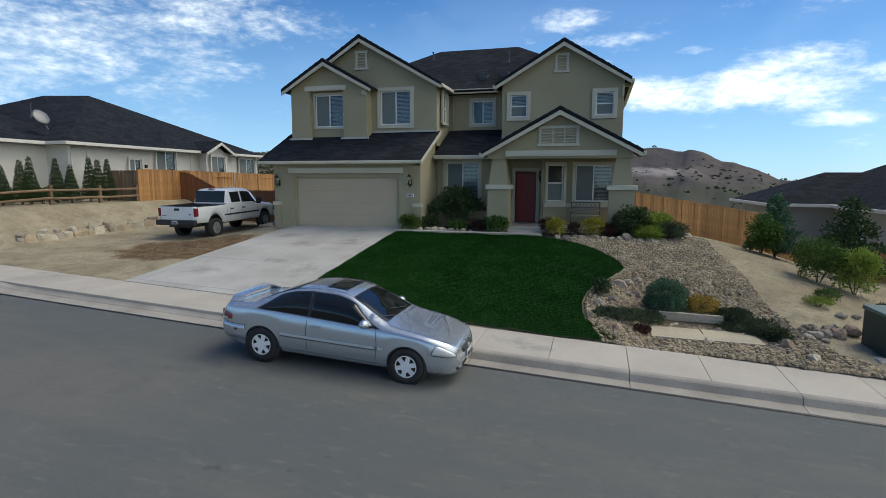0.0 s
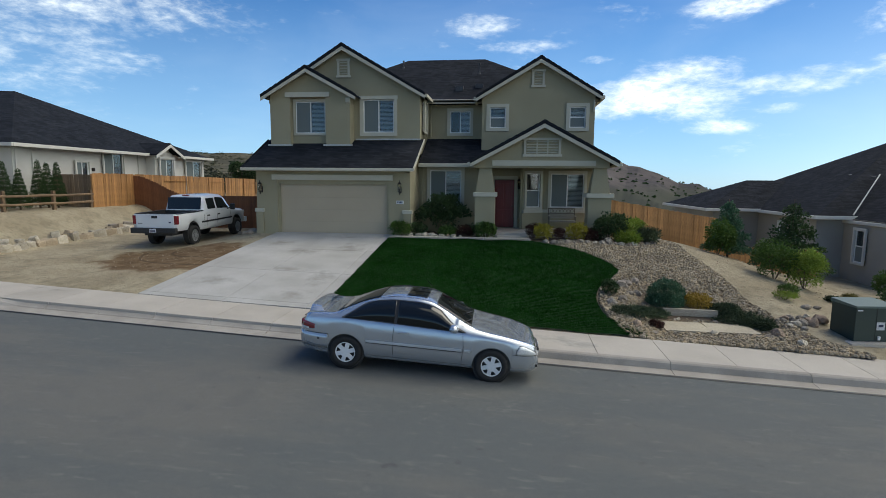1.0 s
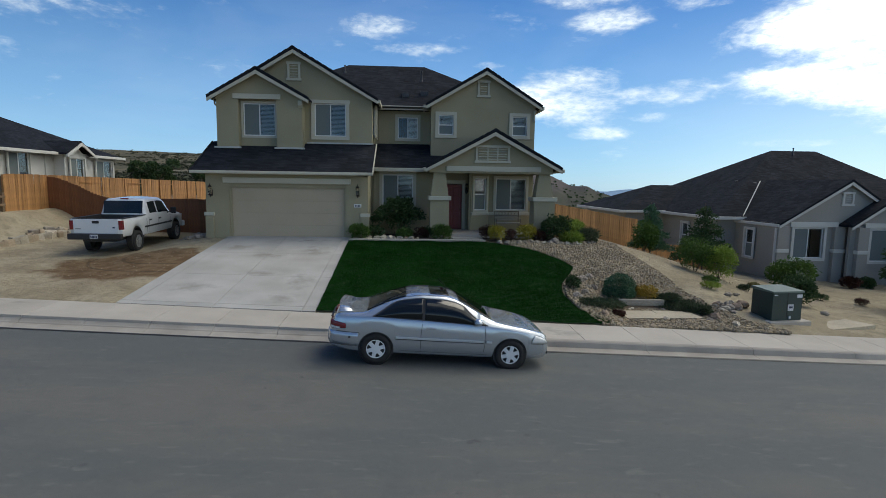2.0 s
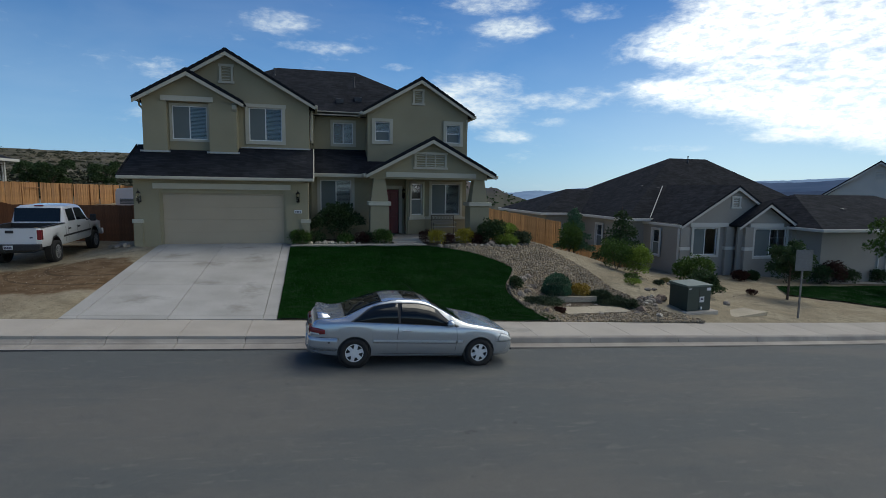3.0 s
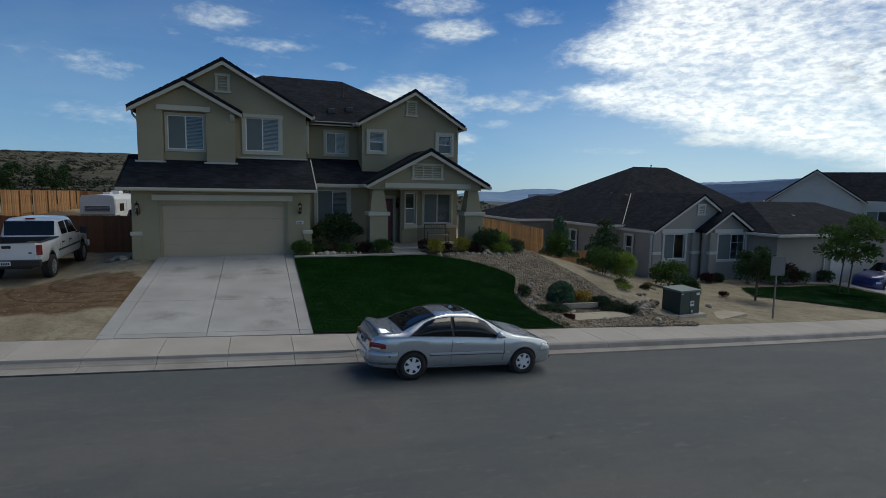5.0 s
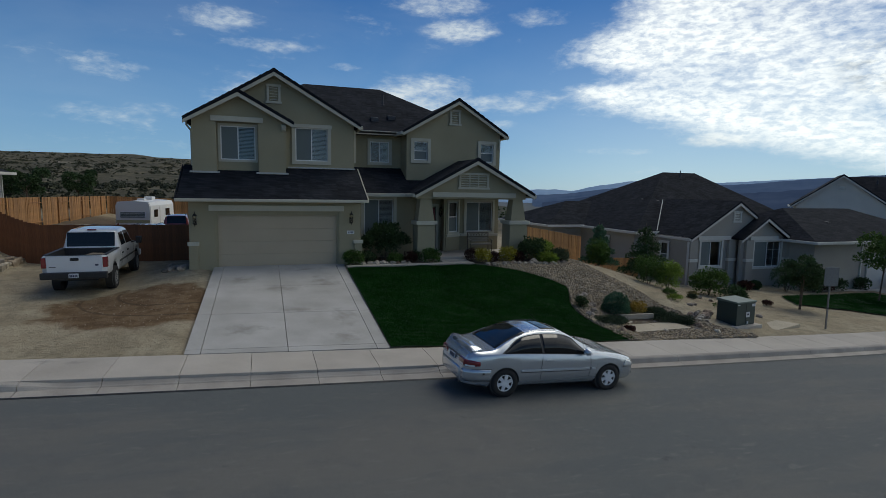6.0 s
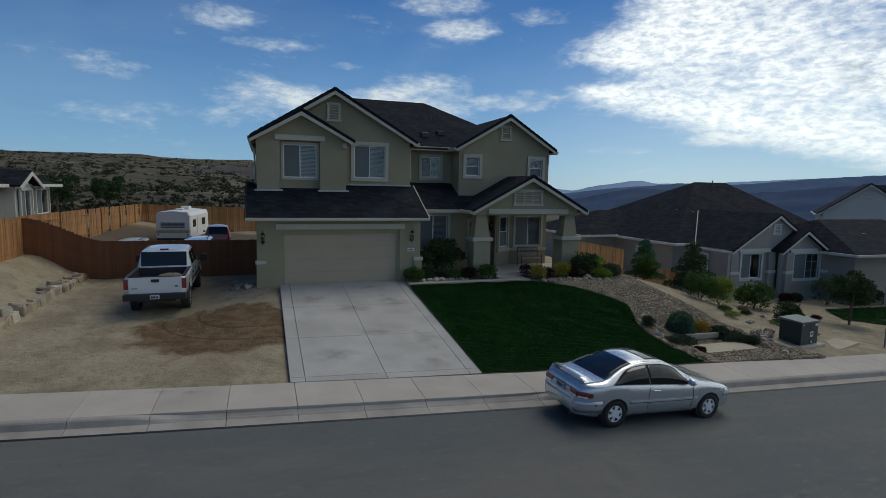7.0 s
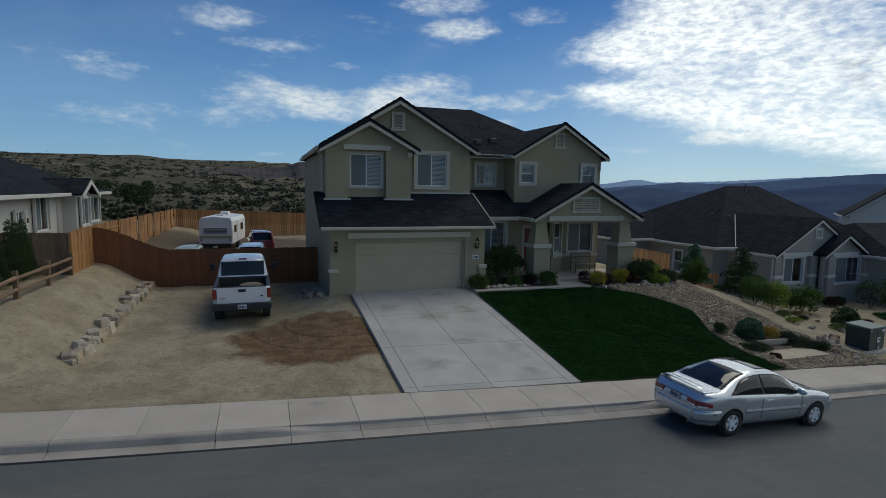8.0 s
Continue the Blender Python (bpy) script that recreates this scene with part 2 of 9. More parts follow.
def ground_mat():
    m, n, l, p = nodes_of("dirt_scrub_and_haze")
    ge = n.new("ShaderNodeNewGeometry")

    def noise_at(scale, detail=6, rough=0.6):
        t = n.new("ShaderNodeTexNoise")
        t.inputs["Scale"].default_value, t.inputs["Detail"].default_value, t.inputs["Roughness"].default_value = scale, detail, rough
        l.new(ge.outputs["Position"], t.inputs["Vector"])
        return t.outputs["Fac"]

    def ranged(v, lo, hi, a=0.0, b=1.0):
        r = n.new("ShaderNodeMapRange")
        r.interpolation_type = "SMOOTHSTEP"
        l.new(v, r.inputs["Value"])
        r.inputs["From Min"].default_value, r.inputs["From Max"].default_value = lo, hi
        r.inputs["To Min"].default_value, r.inputs["To Max"].default_value = a, b
        return r.outputs["Result"]

    def mixed(f, a, b):
        x = n.new("ShaderNodeMix")
        x.data_type = "RGBA"
        l.new(f, x.inputs["Factor"])
        for i, v in ((6, a), (7, b)):
            if isinstance(v, tuple):
                x.inputs[i].default_value = (*v, 1)
            else:
                l.new(v, x.inputs[i])
        return x.outputs[2]

    def far_from(cx, cy, sx, sy):
        s, c = n.new("ShaderNodeMapping"), n.new("ShaderNodeVectorMath")
        s.inputs["Location"].default_value, s.inputs["Scale"].default_value = (-cx / sx, -cy / sy, 0), (1 / sx, 1 / sy, 0)
        l.new(ge.outputs["Position"], s.inputs[0])
        c.operation = "LENGTH"
        l.new(s.outputs[0], c.inputs[0])
        return c.outputs["Value"]

    def plus(a, b, k):
        x = n.new("ShaderNodeMath")
        x.operation = "MULTIPLY_ADD"
        l.new(b, x.inputs[0])
        x.inputs[1].default_value = k
        l.new(a, x.inputs[2])
        return x.outputs[0]

    sand = mixed(ranged(noise_at(0.55, 8, 0.65), 0.38, 0.62), (0.335, 0.278, 0.185), (0.43, 0.365, 0.250))
    sand = mixed(ranged(noise_at(7.0, 6, 0.7), 0.50, 0.66, 0, 0.6), sand, (0.235, 0.185, 0.12))
    sand = mixed(ranged(noise_at(60.0, 3, 0.6), 0.54, 0.66, 0, 0.65), sand, (0.17, 0.135, 0.095))
    sand = mixed(ranged(noise_at(1.7, 7, 0.7), 0.48, 0.64, 0, 0.55), sand, (0.21, 0.18, 0.12))
    # the damp, raked patch beside the drive
    damp = ranged(plus(far_from(-14.2, 15.7, 2.9, 2.45), noise_at(0.9, 6), 0.9), 1.30, 1.50, 1.0, 0.0)
    sand = mixed(damp, sand, mixed(ranged(noise_at(2.2, 6), 0.35, 0.65), (0.130, 0.082, 0.042), (0.205, 0.138, 0.078)))
    # wheel ruts curving across it
    wob = plus(far_from(-13.3, 17.3, 1, 1), noise_at(1.3, 4), 0.25)
    for r in (1.95, 3.0):
        a, b = ranged(wob, r - 0.07, r - 0.02), ranged(wob, r + 0.03, r + 0.10, 0.55, 0.0)
        x = n.new("ShaderNodeMath")
        x.operation = "MULTIPLY"
        l.new(a, x.inputs[0]), l.new(b, x.inputs[1])
        y = n.new("ShaderNodeMath")
        y.operation = "MULTIPLY"
        l.new(x.outputs[0], y.inputs[0]), l.new(damp, y.inputs[1])
        sand = mixed(y.outputs[0], sand, (0.060, 0.042, 0.026))
    scrub = mixed(ranged(noise_at(0.055, 7, 0.7), 0.40, 0.62), (0.084, 0.074, 0.046), (0.155, 0.130, 0.082))
    scrub = mixed(ranged(noise_at(0.35, 6, 0.7), 0.50, 0.60), scrub, (0.050, 0.052, 0.030))
    scrub = mixed(ranged(noise_at(0.021, 4), 0.58, 0.68, 0, 0.7), scrub, (0.25, 0.215, 0.15))
    sand = mixed(ranged(plus(far_from(-17.5, 38, 9, 11.5), noise_at(0.5, 5), 0.4), 1.0, 1.25, 0.85, 0.0), sand, (0.095, 0.070, 0.048))
    col = mixed(ranged(far_from(-4, 24, 1, 1), 34, 52), sand, scrub)
    # distance haze put into the colour: far ground fades to blue-grey
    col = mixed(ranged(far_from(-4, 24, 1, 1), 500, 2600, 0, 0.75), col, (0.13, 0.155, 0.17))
    l.new(col, p.inputs["Base Color"])
    p.inputs["Roughness"].default_value = 0.95
    p.inputs["Specular IOR Level"].default_value = 0.15
    bp = n.new("ShaderNodeBump")
    bp.inputs["Strength"].default_value, bp.inputs["Distance"].default_value = 0.8, 0.07
    l.new(noise_at(7.0, 10, 0.75), bp.inputs["Height"])
    l.new(bp.outputs[0], p.inputs["Normal"])
    return m


def far_mat(name, a, b, scale):
    m, n, l, p = nodes_of(name)
    ge, t, mx = n.new("ShaderNodeNewGeometry"), n.new("ShaderNodeTexNoise"), n.new("ShaderNodeMix")
    l.new(ge.outputs["Position"], t.inputs["Vector"])
    t.inputs["Scale"].default_value, t.inputs["Detail"].default_value, t.inputs["Roughness"].default_value = scale, 8, 0.65
    mx.data_type = "RGBA"
    r = n.new("ShaderNodeMapRange")
    l.new(t.outputs["Fac"], r.inputs["Value"])
    r.inputs["From Min"].default_value, r.inputs["From Max"].default_value = 0.38, 0.62
    l.new(r.outputs["Result"], mx.inputs["Factor"])
    mx.inputs[6].default_value, mx.inputs[7].default_value = (*a, 1), (*b, 1)
    col = mx.outputs[2]
    l.new(col, p.inputs["Base Color"])
    p.inputs["Roughness"].default_value, p.inputs["Specular IOR Level"].default_value = 1.0, 0.0
    return m


def hill_mat():
    """Bare mauve-brown slopes, green scrub lower down and a pale quarried bench."""
    m, n, l, p = nodes_of("brown_hill")
    ge, sp = n.new("ShaderNodeNewGeometry"), n.new("ShaderNodeSeparateXYZ")
    l.new(ge.outputs["Position"], sp.inputs[0])

    def tex(scale, rough=0.65):
        t = n.new("ShaderNodeTexNoise")
        t.inputs["Scale"].default_value, t.inputs["Detail"].default_value, t.inputs["Roughness"].default_value = scale, 8, rough
        l.new(ge.outputs["Position"], t.inputs["Vector"])
        return t.outputs["Fac"]

    def ramp(v, lo, hi, a=0.0, b=1.0):
        r = n.new("ShaderNodeMapRange")
        r.interpolation_type = "SMOOTHSTEP"
        l.new(v, r.inputs["Value"])
        r.inputs["From Min"].default_value, r.inputs["From Max"].default_value, r.inputs["To Min"].default_value, r.inputs["To Max"].default_value = lo, hi, a, b
        return r.outputs["Result"]

    def times(a, b, op="MULTIPLY"):
        x = n.new("ShaderNodeMath")
        x.operation = op
        l.new(a, x.inputs[0]), l.new(b, x.inputs[1])
        return x.outputs[0]

    def mixed(f, a, b):
        x = n.new("ShaderNodeMix")
        x.data_type = "RGBA"
        l.new(f, x.inputs["Factor"])
        for i, v in ((6, a), (7, b)):
            if isinstance(v, tuple):
                x.inputs[i].default_value = (*v, 1)
            else:
                l.new(v, x.inputs[i])
        return x.outputs[2]

    col = mixed(ramp(tex(0.045), 0.40, 0.60), (0.135, 0.118, 0.112), (0.092, 0.085, 0.088))
    col = mixed(ramp(tex(0.16), 0.52, 0.66, 0, 0.6), col, (0.062, 0.064, 0.060))
    low = times(sp.outputs["Z"], times(tex(0.05), ramp(tex(0.05), 0, 1, 7, 7)), "ADD")
    col = mixed(ramp(low, 3.5, 8.0, 0.8, 0.0), col, (0.088, 0.092, 0.070))
    bench = times(ramp(low, 8.6, 10.6), ramp(low, 12.0, 13.6, 1.0, 0.0))
    bench = times(bench, times(ramp(sp.outputs["X"], -2, 6), ramp(sp.outputs["X"], 28, 42, 1.0, 0.0)))
    col = mixed(times(bench, ramp(tex(0.11), 0.42, 0.56, 0.1, 0.9)), col, (0.33, 0.30, 0.285))
    l.new(col, p.inputs["Base Color"])
    p.inputs["Roughness"].default_value, p.inputs["Specular IOR Level"].default_value = 1.0, 0.0
    return m


def asphalt_mat():
    """Worn asphalt: pale and dark streaks along the lane, blotches, tar spots and aggregate."""
    m, n, l, p = nodes_of("asphalt")
    ge = n.new("ShaderNodeNewGeometry")

    def tex(scale, detail, stretch=(1, 1, 1)):
        mp, t = n.new("ShaderNodeMapping"), n.new("ShaderNodeTexNoise")
        mp.inputs["Scale"].default_value = stretch
        l.new(ge.outputs["Position"], mp.inputs[0]), l.new(mp.outputs[0], t.inputs["Vector"])
        t.inputs["Scale"].default_value, t.inputs["Detail"].default_value, t.inputs["Roughness"].default_value = scale, detail, 0.62
        return t.outputs["Fac"]

    def layer(under, v, lo, hi, top, rgb):
        r, x = n.new("ShaderNodeMapRange"), n.new("ShaderNodeMix")
        r.interpolation_type = "SMOOTHSTEP"
        l.new(v, r.inputs["Value"])
        r.inputs["From Min"].default_value, r.inputs["From Max"].default_value, r.inputs["To Max"].default_value = lo, hi, top
        x.data_type = "RGBA"
        l.new(r.outputs["Result"], x.inputs["Factor"])
        if isinstance(under, tuple):
            x.inputs[6].default_value = (*under, 1)
        else:
            l.new(under, x.inputs[6])
        x.inputs[7].default_value = (*rgb, 1)
        return x.outputs[2]

    col = layer((0.094, 0.103, 0.100), tex(0.5, 6, (0.22, 1, 1)), 0.42, 0.62, 0.9, (0.138, 0.131, 0.114))
    col = layer(col, tex(1.1, 7), 0.50, 0.70, 0.5, (0.085, 0.090, 0.088))
    col = layer(col, tex(9.0, 5, (0.35, 1, 1)), 0.57, 0.68, 0.6, (0.175, 0.168, 0.150))
    col = layer(col, tex(3.2, 8), 0.655, 0.70, 0.65, (0.055, 0.056, 0.055))
    col = layer(col, tex(140.0, 2), 0.50, 0.66, 0.7, (0.20, 0.20, 0.185))
    col = layer(col, tex(95.0, 2), 0.54, 0.68, 0.7, (0.045, 0.046, 0.046))
    l.new(col, p.inputs["Base Color"])
    p.inputs["Roughness"].default_value = 0.88
    bp = n.new("ShaderNodeBump")
    bp.inputs["Strength"].default_value, bp.inputs["Distance"].default_value = 0.4, 0.006
    l.new(tex(120.0, 3), bp.inputs["Height"]), l.new(bp.outputs[0], p.inputs["Normal"])
    return m


def turf():
    """Mown grass: blades lit like the sward they form, with broad patches of deeper and fresher green."""
    m, n, l, p = nodes_of("grass_blades")
    ge, a, b, hsv = n.new("ShaderNodeNewGeometry"), n.new("ShaderNodeTexNoise"), n.new("ShaderNodeTexNoise"), n.new("ShaderNodeHueSaturation")
    for t, s, d in ((a, 0.7, 6), (b, 5.0, 5)):
        t.inputs["Scale"].default_value, t.inputs["Detail"].default_value, t.inputs["Roughness"].default_value = s, d, 0.65
        l.new(ge.outputs["Position"], t.inputs["Vector"])
    shade = None
    for v, lo, hi, c, d in ((a.outputs["Fac"], 0.32, 0.68, 0.78, 1.24), (b.outputs["Fac"], 0.32, 0.68, 0.80, 1.20), (ge.outputs["Random Per Island"], 0.0, 1.0, 0.84, 1.16)):
        r = n.new("ShaderNodeMapRange")
        l.new(v, r.inputs["Value"])
        r.inputs["From Min"].default_value, r.inputs["From Max"].default_value, r.inputs["To Min"].default_value, r.inputs["To Max"].default_value = lo, hi, c, d
        if shade is None:
            shade = r.outputs["Result"]
        else:
            mu = n.new("ShaderNodeMath")
            mu.operation = "MULTIPLY"
            l.new(shade, mu.inputs[0]), l.new(r.outputs["Result"], mu.inputs[1])
            shade = mu.outputs[0]
    hsv.inputs["Color"].default_value = (0.0150, 0.0610, 0.0110, 1)
    l.new(shade, hsv.inputs["Value"]), l.new(hsv.outputs["Color"], p.inputs["Base Color"])
    up, ad, nm = n.new("ShaderNodeCombineXYZ"), n.new("ShaderNodeVectorMath"), n.new("ShaderNodeVectorMath")
    up.inputs[2].default_value = 1.6
    l.new(up.outputs[0], ad.inputs[0]), l.new(ge.outputs["Normal"], ad.inputs[1]), l.new(ad.outputs[0], nm.inputs[0])
    nm.operation = "NORMALIZE"
    l.new(nm.outputs[0], p.inputs["Normal"])
    p.inputs["Roughness"].default_value, p.inputs["Specular IOR Level"].default_value = 1.0, 0.0
    return m


def stained(m, spots, rgb):
    """Adds irregular stains at given places (x, y, half-lengths) to a surface."""
    n, l = m.node_tree.nodes, m.node_tree.links
    p = n["Principled BSDF"]
    old = p.inputs["Base Color"].links[0].from_socket
    ge, t = n.new("ShaderNodeNewGeometry"), n.new("ShaderNodeTexNoise")
    t.inputs["Scale"].default_value, t.inputs["Detail"].default_value, t.inputs["Roughness"].default_value = 2.6, 8, 0.68
    l.new(ge.outputs["Position"], t.inputs["Vector"])
    total = None
    for x, y, a, b in spots:
        mp, ln, r = n.new("ShaderNodeMapping"), n.new("ShaderNodeVectorMath"), n.new("ShaderNodeMapRange")
        mp.inputs["Location"].default_value, mp.inputs["Scale"].default_value = (-x / a, -y / b, 0), (1 / a, 1 / b, 0)
        l.new(ge.outputs["Position"], mp.inputs[0])
        ln.operation = "LENGTH"
        l.new(mp.outputs[0], ln.inputs[0]), l.new(ln.outputs["Value"], r.inputs["Value"])
        r.inputs["From Max"].default_value, r.inputs["To Min"].default_value, r.inputs["To Max"].default_value = 1.7, 0.52, 0.0
        if total is None:
            total = r.outputs["Result"]
        else:
            ad = n.new("ShaderNodeMath")
            ad.operation = "MAXIMUM"
            l.new(total, ad.inputs[0]), l.new(r.outputs["Result"], ad.inputs[1])
            total = ad.outputs[0]
    ad, cut, mx = n.new("ShaderNodeMath"), n.new("ShaderNodeMapRange"), n.new("ShaderNodeMix")
    l.new(total, ad.inputs[0]), l.new(t.outputs["Fac"], ad.inputs[1]), l.new(ad.outputs[0], cut.inputs["Value"])
    cut.inputs["From Min"].default_value, cut.inputs["From Max"].default_value, cut.inputs["To Max"].default_value = 0.76, 1.02, 0.62
    mx.data_type = "RGBA"
    l.new(cut.outputs["Result"], mx.inputs["Factor"]), l.new(old, mx.inputs[6])
    mx.inputs[7].default_value = (*rgb, 1)
    l.new(mx.outputs[2], p.inputs["Base Color"])
    return m


M_GROUND = ground_mat()
M_ASPHALT = asphalt_mat()
M_CONC = mk("concrete_walk", (0.485, 0.435, 0.37), 0.85, (0.385, 0.34, 0.285), big=0.9, fine=45, var=0.7, bump=0.15, dist=0.004, rand=0.06, grain=0.10)
M_DRIVE = stained(mk("concrete_drive", (0.47, 0.45, 0.415), 0.8, (0.35, 0.33, 0.295), big=0.8, fine=40, var=0.8, bump=0.12, dist=0.004, rand=0.04, grain=0.10),
                  ((-9.9, 16.7, 0.8, 0.55), (-11.0, 12.7, 0.7, 0.45), (-9.4, 14.3, 0.6, 0.35), (-8.1, 13.6, 0.6, 0.9), (-8.3, 12.0, 0.5, 0.5), (-8.4, 17.6, 0.7, 0.8), (-11.3, 17.9, 0.6, 0.7), (-8.9, 19.3, 1.0, 0.4)), (0.225, 0.205, 0.175))
M_CONC = stained(M_CONC, ((-1.2, 10.25, 0.62, 0.30), (-0.6, 10.0, 0.45, 0.3), (-15.3, 11.05, 0.35, 0.16), (-14.6, 10.9, 0.3, 0.14)), (0.21, 0.205, 0.19))
M_KERB = mk("concrete_kerb", (0.40, 0.36, 0.31), 0.85, (0.27, 0.24, 0.205), big=1.4, fine=45, var=0.8, bump=0.2, dist=0.004, rand=0.06, grain=0.14)
M_STUCCO = mk("stucco_sage", (0.345, 0.308, 0.203), 0.92, (0.300, 0.268, 0.174), big=0.7, fine=60, var=0.8, bump=0.5, dist=0.006, grain=0.10)
M_TRIM = mk("stucco_trim", (0.52, 0.495, 0.40), 0.88, (0.46, 0.435, 0.35), big=1.1, fine=70, var=0.7, bump=0.3, dist=0.003, grain=0.07)
M_GDOOR = mk("garage_paint", (0.45, 0.375, 0.265), 0.6, (0.41, 0.335, 0.235), big=0.8, fine=60, var=0.6, bump=0.12, dist=0.002, grain=0.05)
M_SHINGLE = shingle_mat("dark_shingles", (0.027, 0.0295, 0.036), (0.0135, 0.0155, 0.020))
M_VENT = mk("dark_vent", (0.075, 0.076, 0.08), 0.6, (0.05, 0.05, 0.053), bump=0.05, metal=0.3)
M_FLASH = mk("galvanised", (0.50, 0.50, 0.48), 0.6, (0.40, 0.40, 0.39), metal=0.2, bump=0.05)
M_RED = mk("red_door", (0.17, 0.018, 0.016), 0.45, (0.14, 0.013, 0.012), big=2, fine=25, var=0.7, bump=0.05, dist=0.002, stretch=(6, 6, 0.7), grain=0.12)
M_WHITE = mk("white_vinyl", (0.78, 0.78, 0.76), 0.45, (0.70, 0.70, 0.67), bump=0.03, grain=0.04)
M_BLIND = mk("blind_slat", (0.62, 0.64, 0.62), 0.6, (0.55, 0.56, 0.54), bump=0.02, grain=0.04)
M_ROOMSHADE = mk("room_shade", (0.09, 0.085, 0.075), 0.9, bump=0)
M_GLASS = glass_mat("window_glass")
M_IRON = mk("dark_iron", (0.035, 0.03, 0.027), 0.5, (0.07, 0.05, 0.035), fine=40, bump=0.1, metal=0.7, dist=0.002)
M_LAMPGLASS = glass_mat("lantern_glass", (0.85, 0.8, 0.65), 0.25)
M_WHITEWALL = mk("stucco_white", (0.62, 0.60, 0.55), 0.92, (0.56, 0.54, 0.49), big=0.7, fine=60, var=0.8, bump=0.4, dist=0.005, grain=0.07)
M_GREYWALL = mk("stucco_grey", (0.36, 0.335, 0.295), 0.92, (0.32, 0.295, 0.26), big=0.7, fine=60, var=0.8, bump=0.4, dist=0.005, grain=0.08)
M_GREYTRIM = mk("grey_trim", (0.62, 0.60, 0.55), 0.85, (0.55, 0.53, 0.48), fine=60, bump=0.2, dist=0.003, grain=0.06)
M_CEDAR = mk("cedar", (0.45, 0.23, 0.082), 0.75, (0.31, 0.145, 0.052), big=1.5, fine=16, var=0.9, bump=0.3, dist=0.004, rand=0.28, stretch=(5, 5, 0.5), grain=0.3)
M_STAIN = mk("stained_boards", (0.21, 0.080, 0.028), 0.7, (0.155, 0.056, 0.021), big=1.5, fine=16, var=0.9, bump=0.25, dist=0.004, rand=0.12, stretch=(5, 5, 0.5), grain=0.22)
M_GREYWOOD = mk("weathered_boards", (0.25, 0.175, 0.11), 0.85, (0.17, 0.12, 0.08), big=1.5, fine=16, var=0.9, bump=0.3, dist=0.004, rand=0.2, stretch=(5, 5, 0.5), grain=0.3)
M_LOG = mk("split_rail", (0.23, 0.15, 0.085), 0.85, (0.15, 0.10, 0.06), big=2, fine=18, var=0.9, bump=0.5, dist=0.01, rand=0.2, grain=0.3)
M_ROCK = mk("pale_rock", (0.55, 0.49, 0.39), 0.9, (0.38, 0.32, 0.24), big=3.0, fine=22, var=0.8, bump=0.7, dist=0.03, rand=0.25, grain=0.22)
M_ROCKT = mk("tan_rock", (0.46, 0.37, 0.26), 0.9, (0.33, 0.25, 0.17), big=3.0, fine=22, var=0.8, bump=0.7, dist=0.03, rand=0.2, grain=0.22)
M_ROCKG = mk("grey_rock", (0.34, 0.29, 0.235), 0.9, (0.24, 0.20, 0.155), big=3.0, fine=22, var=0.8, bump=0.7, dist=0.03, rand=0.3, grain=0.22)
M_ROCKB = mk("brown_rock", (0.33, 0.235, 0.165), 0.9, (0.24, 0.18, 0.13), big=3.0, fine=22, var=0.8, bump=0.7, dist=0.03, rand=0.25, grain=0.22)
M_TIMBER = mk("grey_timber", (0.40, 0.35, 0.28), 0.85, (0.30, 0.26, 0.20), big=2, fine=20, var=0.8, bump=0.3, dist=0.004, stretch=(0.6, 5, 5), grain=0.25)
M_FLAG = mk("flagstone", (0.50, 0.43, 0.31), 0.9, (0.40, 0.34, 0.25), big=1.3, fine=24, var=0.8, bump=0.4, dist=0.01, grain=0.15)
M_GRAVEL = island("river_gravel", (0.42, 0.32, 0.19), (0.15, 0.112, 0.068), 0.85, 0.0, 0.25, (0.31, 0.26, 0.19))
M_GRAVELBED = mk("gravel_bed", (0.16, 0.115, 0.075), 0.95, (0.11, 0.08, 0.05), fine=40, bump=0.6, dist=0.02)
M_MULCH = mk("bed_soil", (0.075, 0.05, 0.033), 0.95, (0.045, 0.03, 0.02), fine=30, bump=0.8, dist=0.03)
M_LAWN = mk("lawn_thatch", (0.0120, 0.050, 0.009), 1.0, (0.0140, 0.056, 0.010), big=0.8, fine=35, var=0.9, bump=0.6, dist=0.03, grain=0.3)
M_GRASS = turf()
M_LEAF_D = island("leaf_dark", (0.030, 0.056, 0.022), (0.062, 0.105, 0.036), 0.65, 0.25)
M_LEAF_G = island("leaf_green", (0.05, 0.10, 0.02), (0.10, 0.17, 0.035), 0.55, 0.3)
M_LEAF_YG = island("leaf_lime", (0.14, 0.21, 0.03), (0.26, 0.34, 0.06), 0.55, 0.35)
M_LEAF_Y = island("leaf_yellow", (0.30, 0.27, 0.03), (0.45, 0.38, 0.05), 0.55, 0.3)
M_LEAF_GOLD = island("leaf_gold", (0.28, 0.19, 0.03), (0.40, 0.27, 0.05), 0.55, 0.3)
M_LEAF_B = island("leaf_blue", (0.042, 0.100, 0.050), (0.105, 0.20, 0.115), 0.6, 0.15)
M_LEAF_R = island("leaf_red", (0.045, 0.020, 0.016), (0.08, 0.03, 0.02), 0.55, 0.2)
M_JUNIPER = island("juniper", (0.045, 0.066, 0.032), (0.10, 0.125, 0.065), 0.7, 0.1)
M_SAGE = island("sagebrush", (0.034, 0.040, 0.024), (0.095, 0.095, 0.058), 0.8, 0.0)
M_DRY = island("dry_grass", (0.16, 0.16, 0.05), (0.26, 0.22, 0.10), 0.7, 0.2)
M_BARK = mk("bark", (0.14, 0.10, 0.07), 0.9, (0.08, 0.055, 0.04), fine=25, bump=0.7, dist=0.01, stretch=(3, 3, 0.6))
